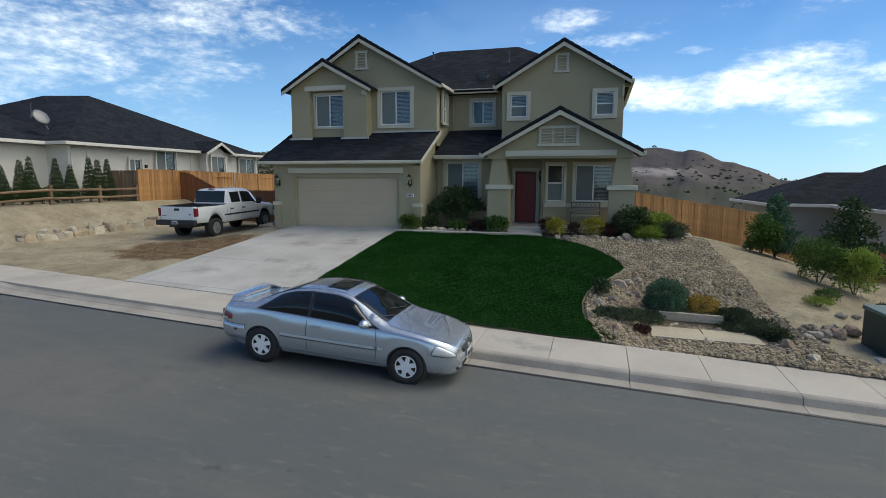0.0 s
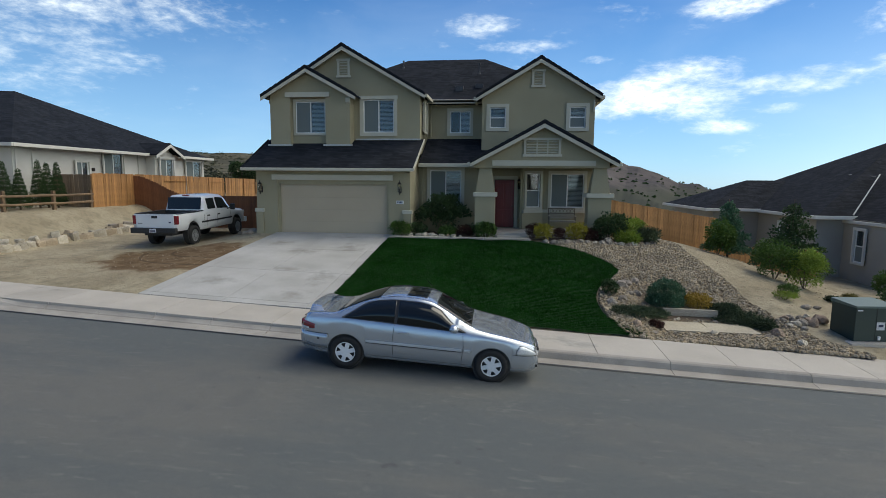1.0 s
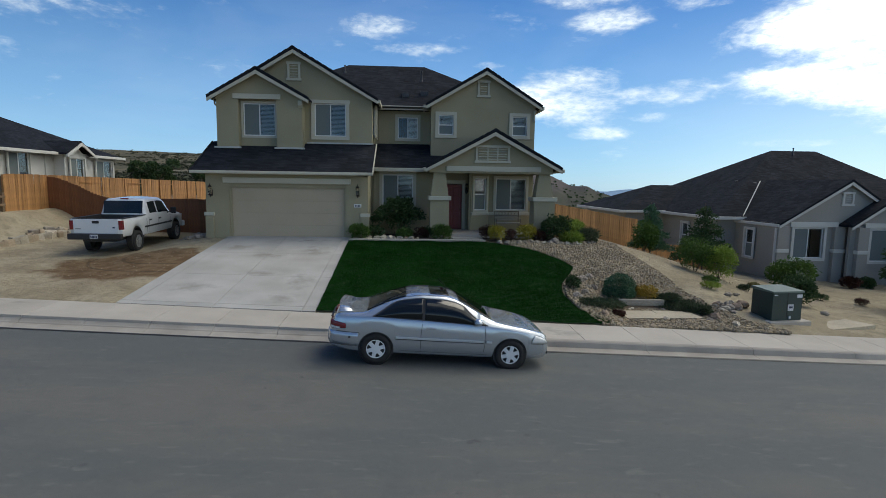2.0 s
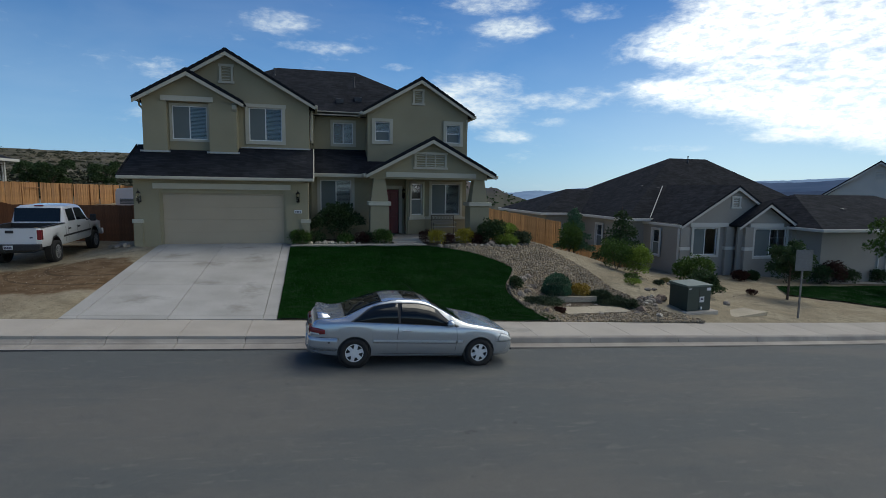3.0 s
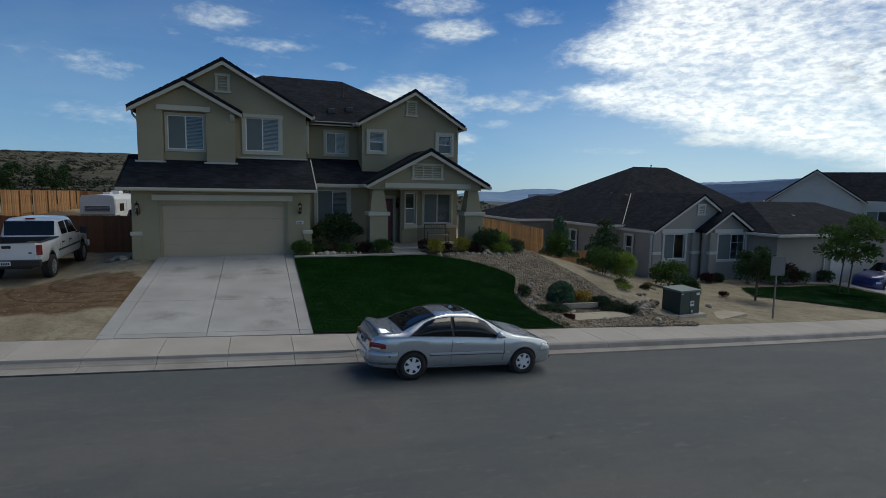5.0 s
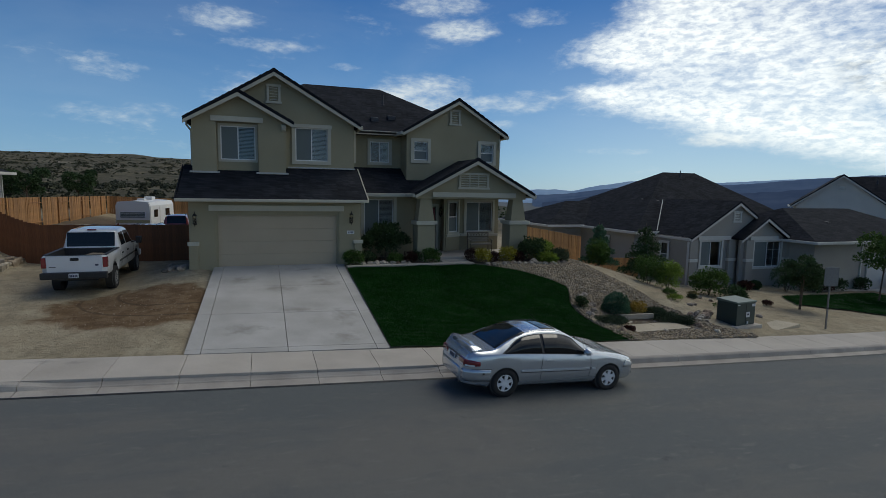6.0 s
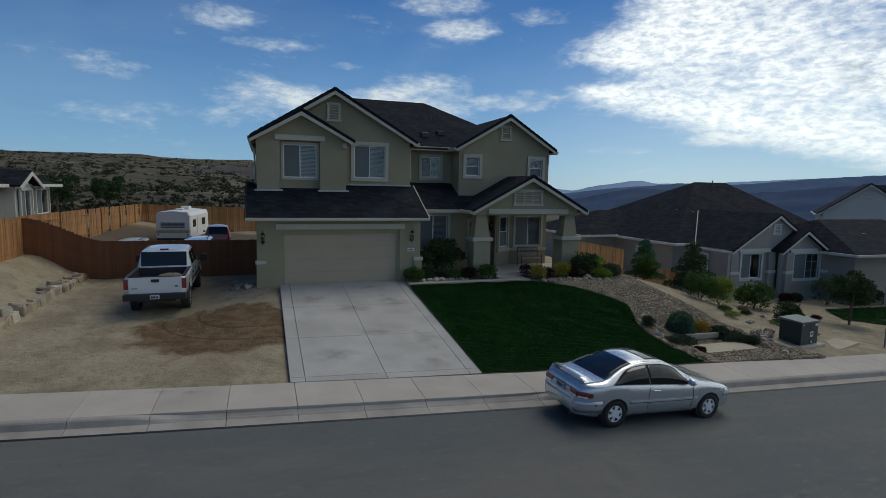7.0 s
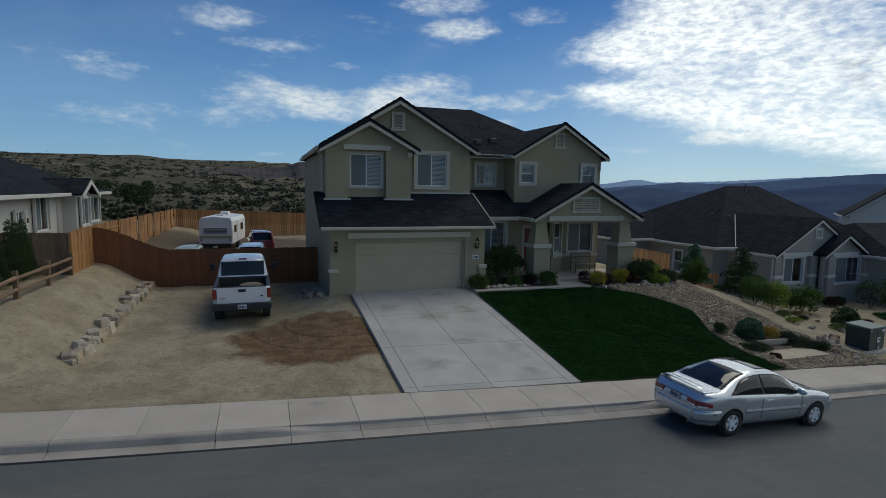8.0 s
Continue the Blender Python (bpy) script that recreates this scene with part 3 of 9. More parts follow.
M_SILVER = mk("silver_paint", (0.56, 0.595, 0.63), 0.27, (0.54, 0.575, 0.61), big=1, fine=400, bump=0.0, metal=0.7, coat=1.0, grain=0.03)
M_TRUCKW = mk("white_paint", (0.74, 0.75, 0.76), 0.3, (0.68, 0.68, 0.67), big=1.2, fine=80, var=0.5, bump=0.0, coat=1.0, grain=0.02)
M_CARGLASS = mk("tinted_glass", (0.010, 0.012, 0.013), 0.05, (0.008, 0.010, 0.011), bump=0, grain=0.0)
M_CARGLASS.node_tree.nodes["Principled BSDF"].inputs["Specular IOR Level"].default_value = 0.45
M_STRIP = mk("bright_strip", (0.62, 0.65, 0.68), 0.3, (0.58, 0.61, 0.64), bump=0, metal=0.4, coat=1.0, grain=0.02)
M_SCREEN = mk("insect_screen", (0.150, 0.178, 0.175), 0.8, (0.13, 0.155, 0.152), fine=200, bump=0.1, grain=0.1)
M_RUBBER = mk("rubber", (0.018, 0.018, 0.018), 0.85, (0.035, 0.032, 0.03), fine=30, bump=0.2)
M_BLACK = mk("black_plastic", (0.02, 0.02, 0.021), 0.55, (0.03, 0.03, 0.03), bump=0.05)
M_ALLOY = mk("hubcap", (0.80, 0.81, 0.82), 0.4, (0.70, 0.71, 0.72), metal=0.15, bump=0, grain=0.04)
M_STEEL = mk("steel_rim", (0.34, 0.34, 0.34), 0.4, (0.22, 0.22, 0.22), big=6, metal=0.5, bump=0, grain=0.1)
M_TAIL = mk("tail_lens", (0.22, 0.012, 0.016), 0.15, (0.17, 0.010, 0.012), bump=0, coat=1.0, grain=0.05)
M_AMBER = mk("amber_lens", (0.6, 0.2, 0.02), 0.15, bump=0, coat=1.0)
M_LENS = mk("lamp_lens", (0.80, 0.81, 0.80), 0.12, (0.62, 0.63, 0.63), big=9, fine=60, bump=0.1, dist=0.002, metal=0.3, coat=1.0)
M_PLATE = mk("plate", (0.62, 0.64, 0.66), 0.5, bump=0)
M_INK = mk("ink", (0.03, 0.04, 0.09), 0.6, bump=0)
M_BOXG = mk("box_green", (0.020, 0.040, 0.034), 0.5, (0.030, 0.052, 0.044), big=1.5, fine=60, bump=0.04, grain=0.1)
# the lid's paler green holds the light falling on its top
M_BOXTOP_LIT = mk("box_top_lit", (0.105, 0.15, 0.13), 0.5, (0.14, 0.19, 0.165), big=1.2, fine=60, bump=0.04)
M_TRAILER = mk("trailer_skin", (0.82, 0.80, 0.76), 0.45, (0.70, 0.68, 0.63), big=0.8, fine=50, bump=0.05, grain=0.04)
M_REDCAR = mk("red_paint", (0.22, 0.012, 0.014), 0.3, (0.18, 0.01, 0.011), bump=0, coat=1.0, grain=0.03)
M_BLUECAR = mk("blue_paint", (0.010, 0.022, 0.16), 0.3, (0.008, 0.018, 0.13), bump=0, coat=1.0, grain=0.03)
M_BENCH = mk("weathered_iron", (0.16, 0.135, 0.10), 0.6, (0.10, 0.08, 0.06), fine=40, bump=0.1, metal=0.3, dist=0.002)
M_TAN = mk("tan_paint", (0.42, 0.40, 0.22), 0.4, (0.36, 0.33, 0.18), bump=0, coat=0.6)
M_SIGN = mk("sign_back", (0.20, 0.20, 0.20), 0.5, (0.15, 0.15, 0.15), bump=0.05, metal=0.5)
M_DUFFEL = mk("tan_canvas", (0.30, 0.24, 0.16), 0.9, (0.22, 0.17, 0.11), fine=30, bump=0.3)
M_HILL = hill_mat()
# aerial haze is put into these colours, bluer and paler by distance
M_HAZYHILL = far_mat("hazy_hill", (0.060, 0.088, 0.145), (0.082, 0.112, 0.172), 0.006)
M_HAZYRANGE = far_mat("hazy_range", (0.085, 0.128, 0.205), (0.112, 0.155, 0.235), 0.005)
M_HAZYFAR = far_mat("hazy_far_hill", (0.25, 0.36, 0.50), (0.31, 0.42, 0.56), 0.003)

# ---- mesh helpers ----
def bx(bm, x0, x1, y0, y1, z0, z1, bev=0.0):
    v = [bm.verts.new((x, y, z)) for z in (z0, z1) for y in (y0, y1) for x in (x0, x1)]
    fs = [bm.faces.new([v[i] for i in q]) for q in ((0, 2, 3, 1), (4, 5, 7, 6), (0, 1, 5, 4), (2, 6, 7, 3), (0, 4, 6, 2), (1, 3, 7, 5))]
    if bev:
        bmesh.ops.bevel(bm, geom=list({e for f in fs for e in f.edges}), offset=bev, segments=2, profile=0.5, affect="EDGES")
    return bm


def box(*a, **k):
    return bx(bmesh.new(), *a, **k)


def prism(pts, axis, a, b, bm=None):
    """A polygon given in the two other axes (x,z for 'y'; y,z for 'x'; x,y for 'z'), drawn out from a to b."""
    bm = bm or bmesh.new()
    put = {"y": lambda p, c: (p[0], c, p[1]), "x": lambda p, c: (c, p[0], p[1]), "z": lambda p, c: (p[0], p[1], c)}[axis]
    lo, hi = [bm.verts.new(put(p, a)) for p in pts], [bm.verts.new(put(p, b)) for p in pts]
    bm.faces.new(lo), bm.faces.new(hi[::-1])
    for i in range(len(pts)):
        j = (i + 1) % len(pts)
        bm.faces.new((lo[j], lo[i], hi[i], hi[j]))
    bmesh.ops.recalc_face_normals(bm, faces=bm.faces[:])
    return bm


def tube(bm, p, q, r0, r1=None, n=8):
    p, q, r1 = Vector(p), Vector(q), r0 if r1 is None else r1
    d = (q - p).normalized()
    u = d.orthogonal().normalized()
    w = d.cross(u)
    rings = [[bm.verts.new(c + (u * math.cos(6.2832 * i / n) + w * math.sin(6.2832 * i / n)) * r) for i in range(n)] for c, r in ((p, r0), (q, r1))]
    bm.faces.new(rings[0][::-1]), bm.faces.new(rings[1])
    for i in range(n):
        bm.faces.new((rings[0][i], rings[0][(i + 1) % n], rings[1][(i + 1) % n], rings[1][i]))
    return bm


def mesh_of(name, bm, mat, smooth=False, m=None):
    if m is not None:
        bm.transform(m)
    me = bpy.data.meshes.new(name)
    bm.to_mesh(me)
    bm.free()
    me.materials.append(mat)
    if smooth:
        me.polygons.foreach_set("use_smooth", [True] * len(me.polygons))
    return me


def part(name, bm, mat, parent, label="", smooth=False, m=None):
    ob = new(name, mesh_of(name, bm, mat, smooth, m))
    ob.parent = parent
    return tagged(ob, label)


def thing(name, bm, mat, label, category, group="", kind="", smooth=False, m=None):
    return tagged(new(name, mesh_of(name, bm, mat, smooth, m)), label, category, group, kind)


def base(name, label, category, group="", kind="", m=None):
    ob = tagged(new(name), label, category, group, kind)
    ob.empty_display_size = 0.2
    if m is not None:
        ob.matrix_world = m
    return ob


def raw(name, verts, faces, mat, smooth=False):
    me = bpy.data.meshes.new(name)
    me.from_pydata(verts, [], faces)
    me.update()
    me.materials.append(mat)
    if smooth:
        me.polygons.foreach_set("use_smooth", [True] * len(me.polygons))
    return me


def sstep(a, b, v):
    u = min(1.0, max(0.0, (v - a) / (b - a)))
    return u * u * (3 - 2 * u)


# ---- lie of the land ----
def street(x):
    """Height of the pavement along the sloping street."""
    if x > 8:
        return street(8) - 0.058 * (min(x, 60) - 8)
    u = max(x, -60) + 15.3
    return 1.31 - 0.036 * u - (0.0005 * u * u if u > 0 else 0)


def road_edge(x):
    return 8.98 + 0.0022 * (min(16.0, max(-24.0, x)) + 3) ** 2


def yard(x, y):
    """Height of the plots behind the pavement."""
    s = street(x)
    right = -0.1 - 0.03 * (min(x, 500) - 13)
    pad = 2.05 + (right - 2.05) * sstep(2.5, 12.5, x)
    up = min(1.0, max(0.0, (y - 11.1) / 8.2))
    z = s + (pad - s) * up
    # level terrace cut into the gravel slope
    cut = sstep(0.9, 1.7, x) * (1 - sstep(4.4, 5.2, x)) * (1 - sstep(13.5, 15.6, y))
    z += cut * (min(z, 0.50 + 0.25 * sstep(13.2, 13.6, y)) - z)
    if x < -7.3:
        lot = s + min(1.0, max(0.0, (y - 11.3) / 8.7)) * (0.26 + 0.56 * sstep(-16.5, -12.9, x))
        lot += (1.78 - lot) * sstep(21, 25, y)
        bank = sstep(11.6, 15.5, y)
        lot += bank * (0.30 * sstep(-20.3, -20.7, x) + (2.95 - lot - 0.3) * sstep(-20.6, -22.6, x))
        lot += (1.80 - lot + 0.95 * sstep(-19, -23, x)) * sstep(27, 38, y) * (1 if x > -23 else 0.6)
        z = z + (lot - z) * sstep(-7.3, -12.6, x) if y < 20 else lot
        if x > -12.45 and y < 20.4:
            e = s + 0.02
            z = e + (2.10 - e) * min(1.0, max(0.0, (y - 11.1) / 8.85)) - 0.16
    return z


def land(x, y):
    dx, dy = x + 4, y - 24
    d = math.hypot(dx, dy)
    if y < road_edge(x) + 1.75:
        z = street(x) - 0.32
    else:
        z = yard(x, y)
        near = 1 - sstep(24, 60, d)
        z += near * 0.035 * noise.noise((x * 1.1, y * 1.1, 0))
    if d > 28:
        az = math.degrees(math.atan2(x + 8, max(y, 0.01)))
        rise = 1 - sstep(2.5, 7, az)
        far = rise * sstep(0, 12, y)
        h = 2 * sstep(45, 90, d) + 24 * sstep(60, 560, d) + 5 * sstep(700, 1500, d)
        h += (sstep(60, 160, d)) * (3.0 * noise.noise((x * 0.011, y * 0.011, 3)) + 1.3 * noise.noise((x * 0.04, y * 0.04, 5)))
        low = -0.028 * max(0, d - 45) * (1 - rise) * (1 if y > 0 else 0.3)
        z += far * h + max(low, -46)
        z += (sstep(40, 90, d)) * 0.5 * noise.noise((x * 0.09, y * 0.09, 9))
    return z


def spread(lo, hi, step, reach, grow):
    mid = list(np.arange(lo, hi + 1e-6, step))
    out, s, v = [], step, hi
    while v < reach:
        s *= grow
        v += s
        out.append(v)
    left, s, v = [], step, lo
    while v > -reach:
        s *= grow
        v -= s
        left.append(v)
    return left[::-1] + mid + out


gx, gy = spread(-24, 14, 0.3, 3600, 1.06), spread(11.5, 28, 0.3, 3600, 1.06)
gv = [(x, y, land(x, y)) for y in gy for x in gx]
gw = len(gx)
gf = [(j * gw + i, j * gw + i + 1, (j + 1) * gw + i + 1, (j + 1) * gw + i) for j in range(len(gy) - 1) for i in range(gw - 1)]
ground = tagged(new("ground", raw("ground", gv, gf, M_GROUND, True)), "pale sandy dirt yards running out to scrub-covered hills, haze painted in far off", "ground", kind="structure")


def strip(name, xs, edges, mat, smooth=True):
    """A long sheet of quads; edges: functions of x that give (y, z)."""
    vs = [(x, *e(x)) for x in xs for e in edges]
    k = len(edges)
    fs = [(i * k + j, (i + 1) * k + j, (i + 1) * k + j + 1, i * k + j + 1) for i in range(len(xs) - 1) for j in range(k - 1)]
    return raw(name, vs, fs, mat, smooth)


sx = list(np.arange(-90, 111, 1.0))
road = tagged(new("road", strip("road", sx, [(lambda d: (lambda x: (road_edge(x) - d, street(x) - 0.19 + 0.018 * min(d, 5.5) - 0.018 * max(0, d - 5.5))))(d) for d in (14, 11.5, 9, 7, 5.5, 4, 2.5, 1.2, 0.0)], M_ASPHALT)), "grey asphalt street with faint stains, sloping downhill", "road", kind="structure")


tagged(new("tar_line", strip("tar_line", sx, [lambda x: (road_edge(x) - 0.035, street(x) - 0.178), lambda x: (road_edge(x) + 0.004, street(x) - 0.166)], M_BLACK)), "dark tar joint along the gutter", "road joint", kind="structure")


def dip(x):
    """How far the kerb is lowered in front of the drives."""
    return max(1 - sstep(-6.9, -5.3, x) if x > -9 else sstep(-15.9, -14.3, x), sstep(28, 29.5, x) * (1 - sstep(34, 35.5, x)))


# kerb and pavement, slab by slab between the joints
kerb = base("kerb", "pale concrete kerb and gutter, lowered at the driveway", "kerb", kind="structure")
pavement = base("pavement", "pale tan concrete pavement slabs with joints", "pavement", kind="structure")


def joint(i):
    """Where the joints of the pavement lie along the street."""
    return 1.11 + (1.49 if i < 0 else 1.41) * i


def bar_along(a, b, n, ring_at):
    """A closed bar along x from a to b; ring_at gives its outline at x."""
    bm = bmesh.new()
    rings = [[bm.verts.new((x, *p)) for p in ring_at(x)] for x in (a + (b - a) * k / n for k in range(n + 1))]
    m = len(rings[0])
    for r, q in zip(rings, rings[1:]):
        for j in range(m):
            bm.faces.new((r[j], r[(j + 1) % m], q[(j + 1) % m], q[j]))
    bm.faces.new(rings[0]), bm.faces.new(rings[-1][::-1])
    bmesh.ops.recalc_face_normals(bm, faces=bm.faces[:])
    return bm


def slab_ring(x):
    e, s = road_edge(x), street(x)
    return [(e + 0.50, s - 0.008), (e + 0.508, s), (e + 1.942, s + 0.02), (e + 1.95, s + 0.012), (e + 1.95, s - 0.15), (e + 0.50, s - 0.15)]


def kerb_ring(x):
    e, s, dp = road_edge(x), street(x), 0.125 * dip(x)
    return [(e - 0.01, s - 0.20), (e + 0.0, s - 0.170), (e + 0.30, s - 0.150), (e + 0.345, s - 0.03 - dp), (e + 0.375, s - 0.004 - dp), (e + 0.40, s + 0.004 - dp), (e + 0.488, s + 0.004 - dp * 0.55), (e + 0.488, s - 0.2)]


for i in range(-34, 40):
    part("slab", bar_along(joint(i) + 0.006, joint(i + 1) - 0.006, 4, slab_ring), M_CONC, pavement)
# outside the drive only every second joint runs on through the kerb
ends = [i for i in range(-34, 40) if i % 2 == 0 or -12 < i < -4]
for i, j in zip(ends, ends[1:]):
    part("kerb_stone", bar_along(joint(i) + 0.006, joint(j) - 0.006, 8, kerb_ring), M_KERB, kerb)


def drive_z(x, y):
    e = street(x) + 0.02
    return e + (2.10 - e) * min(1.0, max(0.0, (y - 11.1) / 8.85))


# the drive: panels parted by joints
driveway = base("driveway", "pale concrete driveway with dark tyre stains, sloping up to the garage", "driveway", kind="structure")
dxs, dys = [-12.40, -12.02, -9.92, -7.58, -7.22], [11.02, 11.36, 14.10, 17.05, 20.12]
for i in range(4):
    for j in range(4):
        bm = bmesh.new()
        x0, x1, y0, y1 = dxs[i] + 0.008, dxs[i + 1] - 0.008, dys[j] + 0.008, dys[j + 1] - 0.008
        q = [(x0, y0), (x1, y0), (x1, y1), (x0, y1)]
        top = [bm.verts.new((x, max(y, road_edge(x) + 1.955), drive_z(x, y) + 0.015)) for x, y in q]
        bot = [bm.verts.new((x, max(y, road_edge(x) + 1.955), drive_z(x, y) - 0.3)) for x, y in q]
        bm.faces.new(top)
        for k in range(4):
            bm.faces.new((top[(k + 1) % 4], top[k], bot[k], bot[(k + 1) % 4]))
        part("slab", bm, M_DRIVE, driveway)


def inside(x, y, poly):
    c = False
    for (x0, y0), (x1, y1) in zip(poly, poly[1:] + poly[:1]):
        if (y0 > y) != (y1 > y) and x < (x1 - x0) * (y - y0) / (y1 - y0) + x0:
            c = not c
    return c


def rounded(pts, n=6):
    """Closed Catmull-Rom curve through a few corner points."""
    out, k = [], len(pts)
    for i in range(k):
        p0, p1, p2, p3 = (Vector((*pts[(i + d) % k], 0)) for d in (-1, 0, 1, 2))
        for j in range(n):
            t = j / n
            v = 0.5 * (2 * p1 + (p2 - p0) * t + (2 * p0 - 5 * p1 + 4 * p2 - p3) * t * t + (3 * p1 - p0 - 3 * p2 + p3) * t ** 3)
            out.append((v.x, v.y))
    return out


def sheet(poly, step, up, rise=None):
    """A sheet over the land inside an outline, as a bmesh with fine cells."""
    bm = bmesh.new()
    vs = [bm.verts.new((x, y, 0)) for x, y in poly]
    bm.faces.new(vs)
    x0, x1 = min(p[0] for p in poly), max(p[0] for p in poly)
    y0, y1 = min(p[1] for p in poly), max(p[1] for p in poly)
    for axis, lo, hi in (((1, 0, 0), x0, x1), ((0, 1, 0), y0, y1)):
        for c in np.arange(lo + step, hi, step):
            bmesh.ops.bisect_plane(bm, geom=bm.verts[:] + bm.edges[:] + bm.faces[:], plane_co=Vector(axis) * c, plane_no=axis)
    for v in bm.verts:
        v.co.z = (rise or land)(v.co.x, v.co.y) + up
    bmesh.ops.recalc_face_normals(bm, faces=bm.faces[:])
    if sum(f.normal.z for f in bm.faces) < 0:
        bmesh.ops.reverse_faces(bm, faces=bm.faces[:])
    return bm


LAWN = [(-7.20, 11.02), (-7.22, 19.02), (-5.0, 19.02), (-2.1, 19.02)] + [(-0.65, 18.60), (0.35, 17.70), (1.08, 16.60), (1.24, 15.85), (0.85, 15.00), (0.32, 14.00), (0.14, 13.00), (0.25, 12.00), (0.62, 10.98)]
LAWN_LINE = LAWN[:3] + [p for i, p in enumerate(rounded(LAWN, 5)) if 15 <= i < 61] + [LAWN[-1]]
lawn = thing("lawn", sheet(LAWN_LINE, 0.3, 0.055), M_LAWN, "dense dark green mown lawn sloping to the pavement", "lawn", kind="structure", smooth=True)
GRAVEL = [(0.64, 10.99), (0.30, 12.0), (0.20, 13.0), (0.36, 14.0), (0.90, 15.0), (1.28, 15.85), (1.13, 16.6), (0.40, 17.7), (-0.55, 18.65), (-0.4, 19.3), (2.2, 19.0), (3.2, 19.4), (3.6, 20.8), (4.2, 20.6), (4.15, 18.9), (4.5, 16.9), (4.65, 14.7), (4.9, 13.1), (5.3, 11.9), (6.2, 11.15), (6.1, 11.0)]
gravel_bed = thing("gravel_bed", sheet(GRAVEL, 0.5, 0.04), M_GRAVELBED, "brown river gravel bed on a slope", "gravel", kind="structure", smooth=True)
BED = [(-6.95, 19.55), (-6.5, 19.95), (-6.5, 22.05), (-3.4, 22.05), (-3.9, 20.3), (-3.0, 19.55)]
planting_bed = thing("planting_bed", sheet(BED, 0.5, 0.05), M_MULCH, "dark soil planting bed under the front window", "planting bed", kind="structure")
BED2 = [(-1.6, 19.2), (-1.55, 20.25), (1.9, 20.3), (2.4, 21.6), (3.5, 21.4), (3.3, 19.6), (2.2, 19.05), (-0.4, 19.05)]
planting_bed_b = thing("planting_bed", sheet(BED2, 0.5, 0.06), M_MULCH, "dark soil planting bed before the porch", "planting bed", kind="structure")
# front path
front_path = base("front_path", "narrow pale concrete path from the drive to the porch", "path", kind="structure")
for k in range(4):
    a = -7.2 + k * 1.28
    part("slab", box(a + 0.006, a + 1.274, 19.06, 19.50, 1.80, 2.125), M_CONC, front_path)
part("slab", prism([(-2.07, 19.06), (-1.5, 19.15), (-1.62, 19.75), (-2.85, 19.75), (-2.85, 19.51), (-2.07, 19.51)], "z", 1.8, 2.125), M_CONC, front_path)

# ---- buildings ----
def wall_y(bm, x0, x1, y0, y1, z0, z1, holes=()):
    """A wall along x with openings (x0, x1, z0, z1) right through."""
    xs = sorted({x0, x1, *(h[i] for h in holes for i in (0, 1))})
    zs = sorted({z0, z1, *(h[i] for h in holes for i in (2, 3))})
    for a, b in zip(xs, xs[1:]):
        for c, d in zip(zs, zs[1:]):
            if not any(h[0] < (a + b) / 2 < h[1] and h[2] < (c + d) / 2 < h[3] for h in holes):
                bx(bm, a, b, y0, y1, c, d)
    bmesh.ops.remove_doubles(bm, verts=bm.verts[:], dist=0.0005)
    return bm


